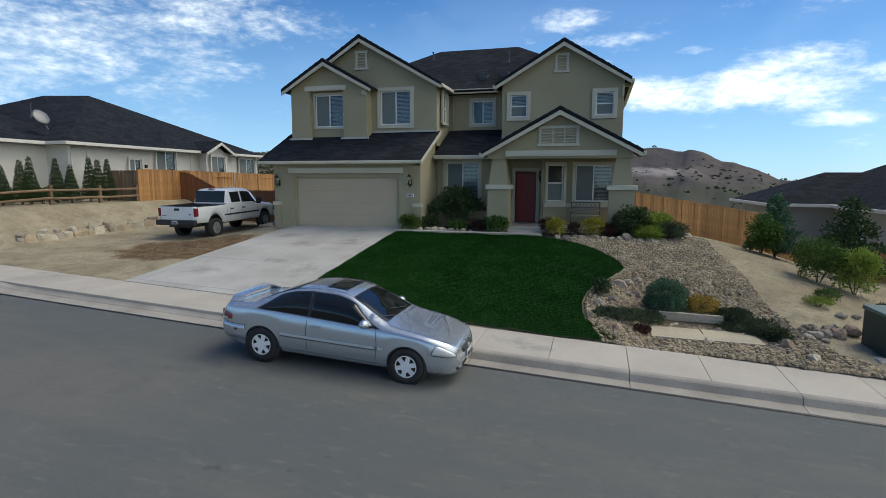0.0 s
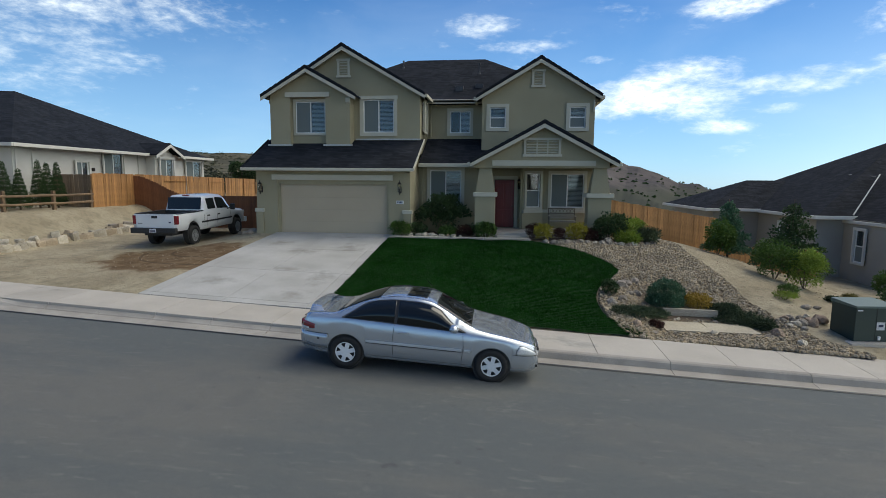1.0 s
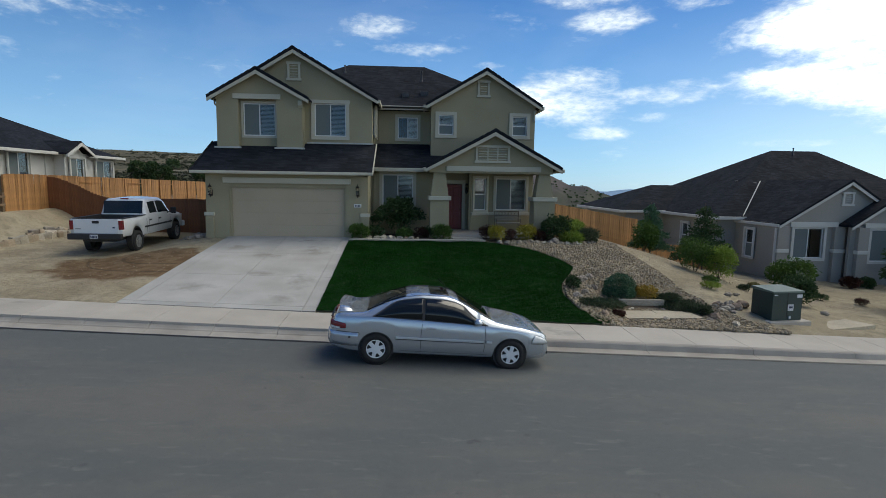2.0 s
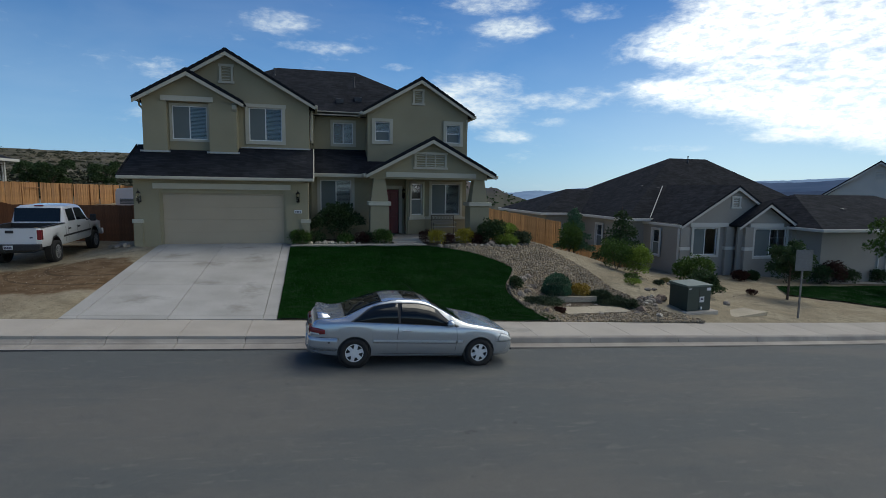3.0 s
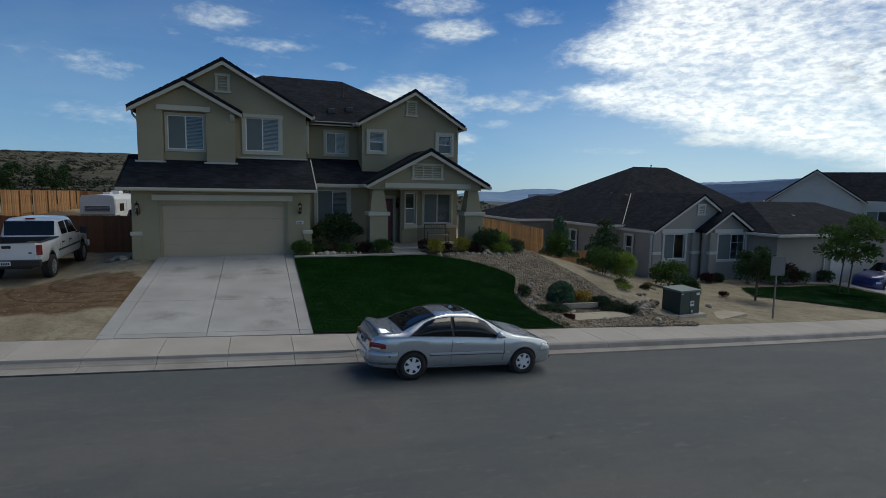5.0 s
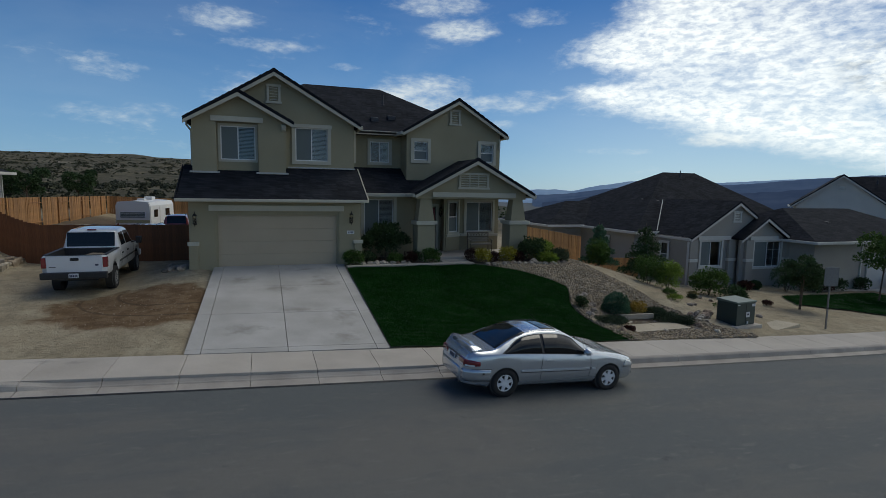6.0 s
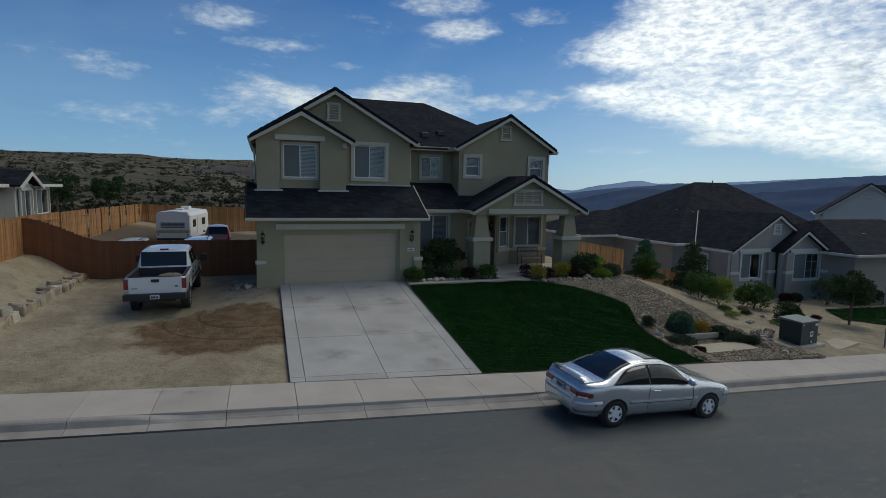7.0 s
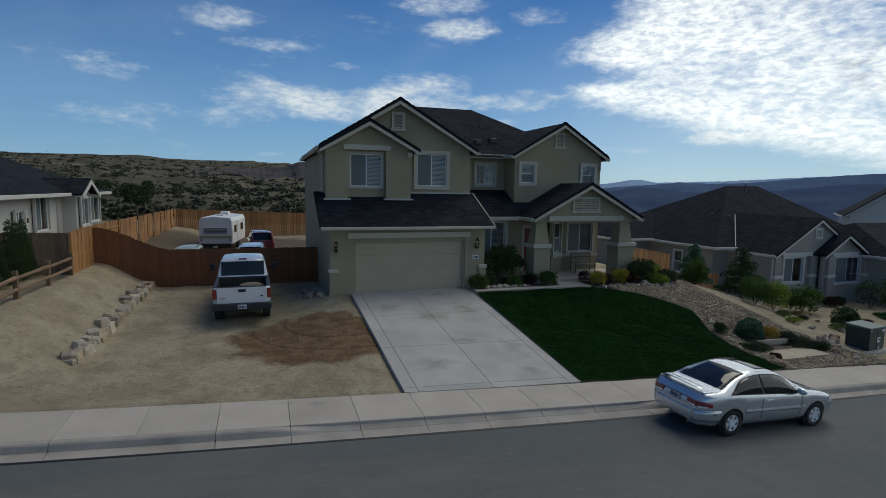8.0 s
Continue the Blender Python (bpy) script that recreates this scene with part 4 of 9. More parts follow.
def window(house, x0, x1, z0, z1, y, kind="slider", trim=0.12, m=None, mat=None, proud=0.06, blind=(0.5, 1.0), sill=True, head=0.0, solid=False, screen=True):
    """A window in an opening of a wall whose outer face is at y, looking along -y; trim of stucco-covered foam round it."""
    mat = mat or M_TRIM
    bm = bmesh.new()
    t = trim
    bx(bm, x0 - t, x0, y - proud, y + 0.02, z0, z1), bx(bm, x1, x1 + t, y - proud, y + 0.02, z0, z1)
    bx(bm, x0 - t - head, x1 + t + head, y - proud - (0.02 if head else 0), y + 0.02, z1, z1 + t + head * 0.3)
    if sill:
        bx(bm, x0 - t, x1 + t, y - proud, y + 0.02, z0 - t, z0)
    win = part("window", bm, mat, house, m=m)
    f = 0.045
    fr = bmesh.new()
    ya, yb = y + 0.03, y + 0.10
    bx(fr, x0, x0 + f, ya, yb, z0, z1), bx(fr, x1 - f, x1, ya, yb, z0, z1)
    bx(fr, x0 + f, x1 - f, ya, yb, z0, z0 + f), bx(fr, x0 + f, x1 - f, ya, yb, z1 - f, z1)
    if kind == "hung":
        bx(fr, x0 + f, x1 - f, ya, yb, (z0 + z1) / 2 - f / 2, (z0 + z1) / 2 + f / 2)
    if kind in ("slider", "grid"):
        bx(fr, (x0 + x1) / 2 - f / 2, (x0 + x1) / 2 + f / 2, ya, yb, z0 + f, z1 - f)
    if kind == "grid":
        for k in (0.25, 0.75):
            c = x0 + (x1 - x0) * k
            bx(fr, c - 0.008, c + 0.008, ya + 0.02, yb - 0.02, z0 + f, z1 - f)
        for k in (0.33, 0.67):
            c = z0 + (z1 - z0) * k
            bx(fr, x0 + f, x1 - f, ya + 0.02, yb - 0.02, c - 0.008, c + 0.008)
    part("window_frame", fr, M_WHITE, win, "white vinyl frame", m=m)
    pane = part("pane", box(x0 + f, x1 - f, y + 0.062, y + 0.068, z0 + f, z1 - f), M_GLASS, win, "clear reflecting pane", m=m)
    pane.visible_shadow = False
    if screen:
        half = (x0 + f, (x0 + x1) / 2 - f / 2, z0 + f, z1 - f) if kind != "hung" else (x0 + f, x1 - f, z0 + f, (z0 + z1) / 2 - f / 2)
        part("insect_screen", box(half[0], half[1], y + 0.045, y + 0.049, half[2], half[3]), M_SCREEN, win, "grey insect screen", m=m)
    if blind:
        bl = bmesh.new()
        a, b = x0 + 0.03 + (x1 - x0 - 0.06) * blind[0], x0 + 0.03 + (x1 - x0 - 0.06) * blind[1]
        z = z0 + 0.04
        while z < z1 - 0.06:
            bmesh.ops.create_cube(bl, size=1, matrix=Matrix.Translation(((a + b) / 2, y + 0.17, z + 0.025)) @ Matrix.Rotation(radians(38), 4, "X") @ Matrix.Diagonal((b - a, 0.062, 0.004, 1)))
            z += 0.058
        part("blind", bl, M_BLIND, win, "pale slatted blind", m=m)
    # a dark sheet behind the pane stands in for the shade indoors
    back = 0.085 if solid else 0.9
    part("room_shade", box(x0 - (0 if solid else 0.05), x1 + (0 if solid else 0.05), y + back, y + back + 0.015, z0 - (0 if solid else 0.1), z1 + (0 if solid else 0.1)), M_ROOMSHADE, win, "dark sheet standing for the unlit interior", m=m)
    return win


EDGE_TILE = mesh_of("edge_tile", box(-0.15, 0.15, -0.095, 0.095, -0.03, 0.035, bev=0.012), M_SHINGLE)


def gable_roof(house, xr, zr, xl, xe, ze_l, ze_r, y0, y1, mat=None, trim=None, thick=0.13, fascia=True, tiles=False):
    """Two slopes meeting at a ridge at x = xr that runs along y; xl and xe are the eaves."""
    mat, trim = mat or M_SHINGLE, trim or M_TRIM
    t = thick
    rf = part("roof", prism([(xl, ze_l), (xr, zr), (xe, ze_r), (xe, ze_r + t * 0.8), (xr, zr + t), (xl, ze_l + t * 0.8)], "y", y0, y1), mat, house)
    if fascia:
        d = 0.14
        part("rake_board", prism([(xl, ze_l), (xr, zr), (xe, ze_r), (xe, ze_r - d), (xr, zr - d * 1.15), (xl, ze_l - d)], "y", y0 + 0.01, y0 + 0.06), trim, rf, "pale painted rake boards")
        for x, z, s in ((xl, ze_l, 1), (xe, ze_r, -1)):
            if y1 - y0 > 1.5 and fascia != "rake":
                part("gutter", box(min(x, x - s * 0.11), max(x, x - s * 0.11), y0 + 0.05, y1 - 0.05, z - 0.09, z + 0.06, bev=0.02), trim, rf, "pale metal gutter")
    if tiles:
        # a row of edge tiles climbs each rake, each lapping the one below
        for x, z in ((xl, ze_l), (xe, ze_r)):
            dx, dz = xr - x, zr + t - z - t * 0.8
            run = math.hypot(dx, dz)
            n = max(2, round(run / 0.30))
            for k in range(n):
                u = (k + 0.5) / n
                ob = new("edge_tile", EDGE_TILE)
                ob.parent = rf
                ob.location = (x + dx * u, y0 + 0.075, z + t * 0.8 + dz * u + 0.012)
                ob.rotation_euler = (0, -math.atan2(dz, abs(dx)) - 0.07 if dx > 0 else math.atan2(dz, abs(dx)) + 0.07, 0)
                ob.scale = (run / n * 1.06 / 0.30, 1, 1)
    return rf


def hip_roof(house, x0, x1, y0, y1, ze, zr, rx0, rx1, ry0, ry1, mat=None, trim=None, gutters=True):
    mat, trim = mat or M_SHINGLE, trim or M_TRIM
    bm = bmesh.new()
    e = [bm.verts.new(p) for p in ((x0, y0, ze), (x1, y0, ze), (x1, y1, ze), (x0, y1, ze))]
    r = [bm.verts.new(p) for p in ((rx0, ry0, zr), (rx1, ry1, zr))]
    low = [bm.verts.new((v.co.x, v.co.y, ze - 0.12)) for v in e]
    if ry0 == ry1:
        for f in ((e[0], e[1], r[1], r[0]), (e[1], e[2], r[1]), (e[2], e[3], r[0], r[1]), (e[3], e[0], r[0])):
            bm.faces.new(f)
    else:
        for f in ((e[0], e[1], r[0]), (e[1], e[2], r[1], r[0]), (e[2], e[3], r[1]), (e[3], e[0], r[0], r[1])):
            bm.faces.new(f)
    for i in range(4):
        bm.faces.new((e[i], low[i], low[(i + 1) % 4], e[(i + 1) % 4]))
    bm.faces.new(low[::-1])
    bmesh.ops.recalc_face_normals(bm, faces=bm.faces[:])
    rf = part("roof", bm, mat, house)
    if gutters:
        g = 0.11
        for a in ((x0 - g, x1 + g, y0 - g, y0), (x0 - g, x1 + g, y1, y1 + g), (x0 - g, x0, y0, y1), (x1, x1 + g, y0, y1)):
            part("gutter", box(*a, ze - 0.14, ze + 0.03, bev=0.02), trim, rf, "pale metal gutter")
    return rf


def louvre(house, x0, x1, z0, z1, y, cols=1, mat=None):
    """A gable vent: a trim surround with sloping slats."""
    mat = mat or M_TRIM
    bm = bmesh.new()
    t = 0.10
    bx(bm, x0, x0 + t, y - 0.06, y + 0.02, z0 + t, z1 - t), bx(bm, x1 - t, x1, y - 0.06, y + 0.02, z0 + t, z1 - t)
    bx(bm, x0 - 0.05, x1 + 0.05, y - 0.07, y + 0.02, z0, z0 + t), bx(bm, x0 - 0.03, x1 + 0.03, y - 0.07, y + 0.02, z1 - t, z1)
    w = (x1 - x0 - 2 * t) / cols
    for c in range(1, cols):
        bx(bm, x0 + t + c * w - 0.025, x0 + t + c * w + 0.025, y - 0.05, y + 0.02, z0 + t, z1 - t)
    vent = part("gable_vent", bm, mat, house)
    part("backing", box(x0 + t, x1 - t, y + 0.005, y + 0.015, z0 + t, z1 - t), M_BLACK, vent)
    k = 5
    for c in range(cols):
        a, b = x0 + t + c * w + 0.025, x0 + t + (c + 1) * w - 0.025
        for i in range(k):
            z = z0 + t + (z1 - z0 - 2 * t) * (i + 0.5) / k
            s = bmesh.new()
            bmesh.ops.create_cube(s, size=1, matrix=Matrix.Translation(((a + b) / 2, y - 0.022, z)) @ Matrix.Rotation(radians(32), 4, "X") @ Matrix.Diagonal((b - a, 0.06, 0.016, 1)))
            part("slat", s, mat, vent)
    return vent


def lantern(house, x, y, z):
    """A wrought wall lantern on a scroll arm."""
    bm = bmesh.new()
    bx(bm, x - 0.06, x + 0.06, y - 0.03, y, z - 0.20, z + 0.06, bev=0.01)
    tube(bm, (x, y - 0.02, z - 0.1), (x, y - 0.14, z - 0.26), 0.014), tube(bm, (x, y - 0.14, z - 0.26), (x, y - 0.20, z - 0.17), 0.014)
    tube(bm, (x, y - 0.18, z - 0.16), (x, y - 0.18, z - 0.13), 0.07, 0.085), tube(bm, (x, y - 0.18, z + 0.16), (x, y - 0.18, z + 0.25), 0.10, 0.03)
    tube(bm, (x, y - 0.18, z + 0.25), (x, y - 0.18, z + 0.34), 0.018, 0.006)
    for a in range(4):
        c, s = 0.075 * math.cos(0.785 + a * 1.571), 0.075 * math.sin(0.785 + a * 1.571)
        tube(bm, (x + c, y - 0.18 + s, z - 0.13), (x + c * 1.15, y - 0.18 + s * 1.15, z + 0.17), 0.007, n=5)
    lamp = part("wall_lantern", bm, M_IRON, house, "dark wrought iron wall lantern")
    part("lamp_glass", tube(bmesh.new(), (x, y - 0.18, z - 0.13), (x, y - 0.18, z + 0.16), 0.062, 0.078, 10), M_LAMPGLASS, lamp, "frosted lantern glass")


def pipe(house, x, y, z0, z1, mat):
    bm = box(x - 0.04, x + 0.04, y - 0.06, y, z0, z1, bev=0.012)
    part("downpipe", bm, mat, house, "painted downpipe")


def roof_vent(house, x, y, z, h=0.45):
    bm = bmesh.new()
    tube(bm, (x, y, z - 0.2), (x, y, z + h), 0.035), tube(bm, (x, y, z + h), (x, y, z + h + 0.06), 0.055, 0.055)
    tube(bm, (x, y, z - 0.1), (x, y, z + 0.06), 0.10, 0.05)
    part("vent_pipe", bm, M_VENT, house, "grey metal roof vent pipe")


def low_vent(house, x, y, z, s=0.85):
    bm = prism([(-0.2, -0.15), (0.2, 0.05), (0.2, 0.17), (-0.2, 0.1)], "x", -0.22, 0.22)
    part("roof_louvre", bm, M_VENT, house, "low metal roof vent", m=Matrix.Translation((x, y, z)) @ Matrix.Scale(s, 4))


house = base("house", "two-storey sage stucco house with dark shingle roofs and a porch", "house")
F0 = 2.08
# garage storey
part("wall", wall_y(bmesh.new(), -13.25, -6.50, 20.0, 20.22, 1.7, 4.86, [(-12.30, -7.42, 1.7, 4.33)]), M_STUCCO, house, "sage stucco garage front wall")
part("wall", box(-13.25, -13.05, 22.1, 33.0, 1.5, 8.2), M_STUCCO, house, "sage stucco side wall")
part("wall", box(-13.25, -13.05, 20.22, 22.1, 1.5, 4.7), M_STUCCO, house)
part("wall", box(-6.70, -6.50, 20.22, 22.1, 1.7, 4.72), M_STUCCO, house)
part("wall", box(-13.05, 1.3, 32.8, 33.0, 1.5, 8.2), M_STUCCO, house, "sage stucco back wall")
part("wall", box(1.1, 1.3, 23.1, 32.8, 1.5, 8.15), M_STUCCO, house)
gdoor = part("garage_door", box(-12.30, -7.42, 20.17, 20.19, F0, 4.33), M_GDOOR, house, "beige panelled garage door, shut")
for k in range(4):
    z = F0 + 0.01 + k * 0.515
    part("door_panel", box(-12.22, -7.50, 20.14, 20.17, z, z + 0.511, bev=0.004), M_GDOOR, gdoor)
part("door_stop", wall_y(bmesh.new(), -12.30, -7.42, 20.06, 20.12, F0, 4.33, [(-12.20, -7.52, F0, 4.20)]), M_STUCCO, gdoor)
part("door_seal", box(-12.22, -7.50, 20.11, 20.17, F0 - 0.02, F0 + 0.012), M_BLACK, gdoor)
part("lintel", box(-12.52, -7.22, 19.90, 19.998, 4.37, 4.60, bev=0.015), M_TRIM, house, "pale stucco lintel band over the garage")
for x in (-13.32, -6.82):
    part("wall_cap", box(x, x + 0.42, 19.90, 20.02, 2.99, 3.14, bev=0.015), M_TRIM, house)
    part("pilaster", prism([(x + 0.04, 1.7), (x + 0.38, 1.7), (x + 0.37, 2.99), (x + 0.05, 2.99)], "y", 19.93, 19.998), M_STUCCO, house)
lantern(house, -13.02, 20.0, 4.02), lantern(house, -6.92, 20.0, 4.06)
plaque = part("number_plaque", box(-7.08, -6.78, 19.96, 19.998, 3.40, 3.54, bev=0.006), M_WHITE, house, "small white plaque with dark bars")
for k in range(4):
    part("bar", box(-7.04 + k * 0.06, -7.00 + k * 0.06, 19.952, 19.959, 3.43, 3.51), M_INK, plaque)
# skirt roof over the garage
skirt = part("roof", prism([(19.48, 4.88), (22.2, 6.24), (22.2, 6.12), (19.48, 4.76)], "x", -13.62, -6.28), M_SHINGLE, house, "dark shingle skirt roof over the garage")
part("gutter", box(-13.66, -6.26, 19.39, 19.48, 4.75, 4.87, bev=0.02), M_TRIM, skirt, "pale metal gutter")
part("soffit", box(-13.5, -6.4, 19.5, 20.0, 4.74, 4.765), M_TRIM, skirt)
for x in (-6.28, -13.68):
    part("rake_board", prism([(19.44, 4.75), (22.15, 6.11), (22.15, 6.25), (19.44, 4.89)], "x", x, x + 0.04), M_TRIM if x > -10 else M_SHINGLE, skirt)
part("wall", prism([(20.2, 4.7), (22.1, 4.7), (22.1, 6.1)], "x", -13.24, -13.06), M_STUCCO, house)
part("wall", prism([(20.0, 4.7), (22.1, 4.7), (22.1, 6.0), (20.0, 4.98)], "x", -6.69, -6.51), M_STUCCO, house)
# upper left front
part("wall", wall_y(bmesh.new(), -13.05, -6.45, 22.1, 22.3, 5.6, 8.35, [(-9.08, -7.62, 6.52, 8.02), (-12.25, -10.68, 5.6, 8.35)]), M_STUCCO, house, "sage stucco upper front wall")
part("wall", prism([(-13.1, 8.35), (-6.45, 8.35), (-9.92, 10.25)], "y", 22.1, 22.3), M_STUCCO, house)
part("wall", box(-6.65, -6.45, 22.3, 24.2, 5.6, 8.2), M_STUCCO, house)
for a, b in ((-13.22, -12.28), (-10.62, -9.50)):
    part("bay_wall", prism([(a, 5.85), (b, 5.85), (b, 8.06), (a, 8.06)], "y", 21.5, 22.098), M_STUCCO, house)
    part("flashing", box(a - 0.1, b + 0.1, 21.40, 21.5, 5.90, 5.97), M_FLASH, house, "pale metal flashing strip")
part("bay_wall", wall_y(bmesh.new(), -12.28, -10.62, 21.78, 21.95, 5.6, 8.06, [(-12.14, -10.74, 6.48, 7.90)]), M_STUCCO, house)
part("bay_wall", prism([(-13.22, 8.06), (-9.50, 8.06), (-9.50, 8.18), (-11.38, 9.24), (-13.22, 8.2)], "y", 21.5, 22.098), M_STUCCO, house)
part("lintel", box(-12.48, -10.42, 21.41, 21.498, 8.04, 8.26, bev=0.012), M_TRIM, house, "pale lintel band over the window")
part("bracket", prism([(21.5, 7.72), (21.36, 7.80), (21.36, 7.98), (21.5, 8.05)], "x", -9.66, -9.48), M_TRIM, house, "pale stepped eave bracket")
window(house, -12.14, -10.74, 6.48, 7.90, 21.78, trim=0.09, proud=0.04)
window(house, -9.06, -7.64, 6.54, 8.00, 22.1, trim=0.15, head=0.03)
part("flashing", box(-9.4, -6.4, 22.02, 22.1, 6.20, 6.26), M_FLASH, house)
louvre(house, -10.24, -9.66, 8.98, 9.80, 22.1)
gable_roof(house, -9.93, 10.27, -13.46, -6.18, 8.12, 8.12, 21.72, 31.0, thick=0.11, tiles=True)
gable_roof(house, -11.40, 9.22, -13.50, -9.16, 8.00, 8.00, 21.12, 24.4, thick=0.11, fascia="rake", tiles=True)
# side window of the upper left block, towards the recess
m_side = Matrix.Translation((-6.45, 23.0, 0)) @ Matrix.Rotation(radians(90), 4, "Z")
window(house, -0.33, 0.33, 6.65, 7.95, -0.11, screen=False, kind="hung", trim=0.1, m=m_side, blind=None, solid=True)
# recess in the middle
part("wall", wall_y(bmesh.new(), -6.45, -3.70, 24.1, 24.3, 5.6, 8.2, [(-5.32, -4.33, 6.68, 7.72)]), M_STUCCO, house, "sage stucco recessed upper wall")
window(house, -5.32, -4.33, 6.68, 7.72, 24.1, trim=0.13, screen=False, blind=(0.5, 1.0))
part("gutter", box(-6.3, -3.75, 23.55, 23.66, 8.04, 8.20, bev=0.02), M_TRIM, house, "pale metal gutter")
pipe(house, -6.25, 24.1, 6.5, 8.1, M_STUCCO)
part("wall", wall_y(bmesh.new(), -6.50, -3.6, 22.1, 22.3, 1.7, 5.35, [(-5.98, -4.55, 3.16, 4.86)]), M_STUCCO, house, "sage stucco lower wall")
window(house, -5.98, -4.55, 3.16, 4.86, 22.1, trim=0.14)
low = part("roof", prism([(21.58, 5.14), (24.2, 6.46), (24.2, 6.34), (21.58, 5.02)], "x", -6.42, -1.5), M_SHINGLE, house, "dark shingle lower roof")
part("gutter", box(-6.42, -3.9, 21.47, 21.58, 4.98, 5.15, bev=0.02), M_TRIM, low, "pale metal gutter")
pipe(house, -6.36, 22.08, 2.1, 5.0, M_STUCCO)
# upper right block
part("wall", wall_y(bmesh.new(), -3.72, 1.3, 22.9, 23.1, 4.8, 8.25, [(-3.36, -2.64, 6.80, 7.72), (0.20, 0.91, 6.80, 7.72)]), M_STUCCO, house, "sage stucco upper right wall")
part("wall", prism([(-3.72, 8.25), (1.3, 8.25), (-1.16, 9.72)], "y", 22.9, 23.1), M_STUCCO, house)
part("wall", box(-3.72, -3.52, 23.1, 24.3, 5.3, 8.2), M_STUCCO, house)
window(house, -3.36, -2.64, 6.80, 7.72, 22.9, kind="hung", trim=0.15, blind=(0, 1))
window(house, 0.20, 0.91, 6.80, 7.72, 22.9, kind="hung", trim=0.15, blind=(0, 1))
louvre(house, -1.50, -0.94, 8.58, 9.36, 22.9)
gable_roof(house, -1.13, 9.74, -3.98, 1.56, 8.08, 8.10, 22.52, 30.0, thick=0.11, tiles=True)
pipe(house, 1.26, 22.9, 7.5, 8.0, M_TRIM)
bm = tube(bmesh.new(), (-13.46, 22.02, 8.06), (-13.46, 22.02, 7.86), 0.04)
tube(bm, (-13.46, 22.02, 7.88), (-13.30, 22.16, 7.66), 0.04), tube(bm, (-13.30, 22.16, 7.68), (-13.30, 22.16, 6.1), 0.04)
part("downpipe", bm, M_TRIM, house, "pale metal downpipe with an elbow")
# main hipped roof
hip_roof(house, -13.42, 1.52, 23.66, 33.4, 8.14, 11.1, -8.2, -3.9, 28.6, 28.6)
roof_vent(house, -8.3, 27.6, 10.5, 0.32), roof_vent(house, -4.1, 26.7, 9.97, 0.45)
low_vent(house, -4.95, 24.85, 8.90), low_vent(house, -4.0, 25.1, 9.05)
# porch
porch_floor = part("porch_floor", prism([(-3.6, 20.3), (1.75, 20.3), (1.75, 22.9), (-3.6, 22.9)], "z", 1.5, 2.26), M_CONC, house, "pale concrete porch floor")
part("step", box(-2.85, -1.55, 19.76, 20.29, 1.7, 2.15, bev=0.015), M_CONC, house)
part("wall", wall_y(bmesh.new(), -3.6, -1.75, 22.9, 23.1, 2.26, 4.8, [(-3.10, -2.14, 2.26, 4.50)]), M_STUCCO, house, "sage stucco porch back wall")
part("wall", wall_y(bmesh.new(), -0.86, 1.3, 22.9, 23.1, 2.26, 4.8, [(-0.52, 0.96, 3.22, 4.76)]), M_STUCCO, house)
window(house, -0.52, 0.96, 3.22, 4.76, 22.9, trim=0.12, blind=(0.45, 1.0))
m_bay = Matrix.Translation((-1.80, 22.33, 0)) @ Matrix.Rotation(radians(31), 4, "Z")
part("bay_wall", wall_y(bmesh.new(), 0, 1.10, 0, 0.15, 2.26, 4.98, [(0.18, 0.92, 3.22, 4.76)]), M_STUCCO, house, m=m_bay)
window(house, 0.18, 0.92, 3.22, 4.76, 0.0, kind="hung", trim=0.10, m=m_bay, blind=None, solid=True)
part("sill_band", box(0.0, 1.04, -0.10, -0.002, 2.98, 3.12, bev=0.01), M_TRIM, house, m=m_bay)
part("bay_wall", box(-1.9, -1.78, 22.36, 22.898, 2.26, 4.98), M_STUCCO, house)
part("sill_band", box(-0.84, 1.29, 22.80, 22.898, 2.98, 3.12, bev=0.01), M_TRIM, house, "pale sill band")
door = part("front_door", box(-3.06, -2.18, 22.96, 23.01, 2.28, 4.44, bev=0.006), M_RED, house, "dark red panelled front door, shut")
for x0, x1, z0, z1 in ((-2.96, -2.66, 2.42, 3.10), (-2.58, -2.28, 2.42, 3.10), (-2.96, -2.66, 3.24, 4.30), (-2.58, -2.28, 3.24, 4.30)):
    part("door_panel", box(x0, x1, 22.935, 22.962, z0, z1, bev=0.012), M_RED, door)
bm = bmesh.new()
bmesh.ops.create_uvsphere(bm, u_segments=10, v_segments=6, radius=0.035, matrix=Matrix.Translation((-2.25, 22.90, 3.25)))
tube(bm, (-2.25, 22.96, 3.25), (-2.25, 22.9, 3.25), 0.02)
part("door_knob", bm, M_IRON, door, "dark metal knob", smooth=True)
part("door_frame", wall_y(bmesh.new(), -3.22, -2.02, 22.86, 22.95, 2.27, 4.64, [(-3.08, -2.16, 2.27, 4.48)]), M_TRIM, house, "pale door surround")
lantern(house, -1.96, 22.86, 4.25)


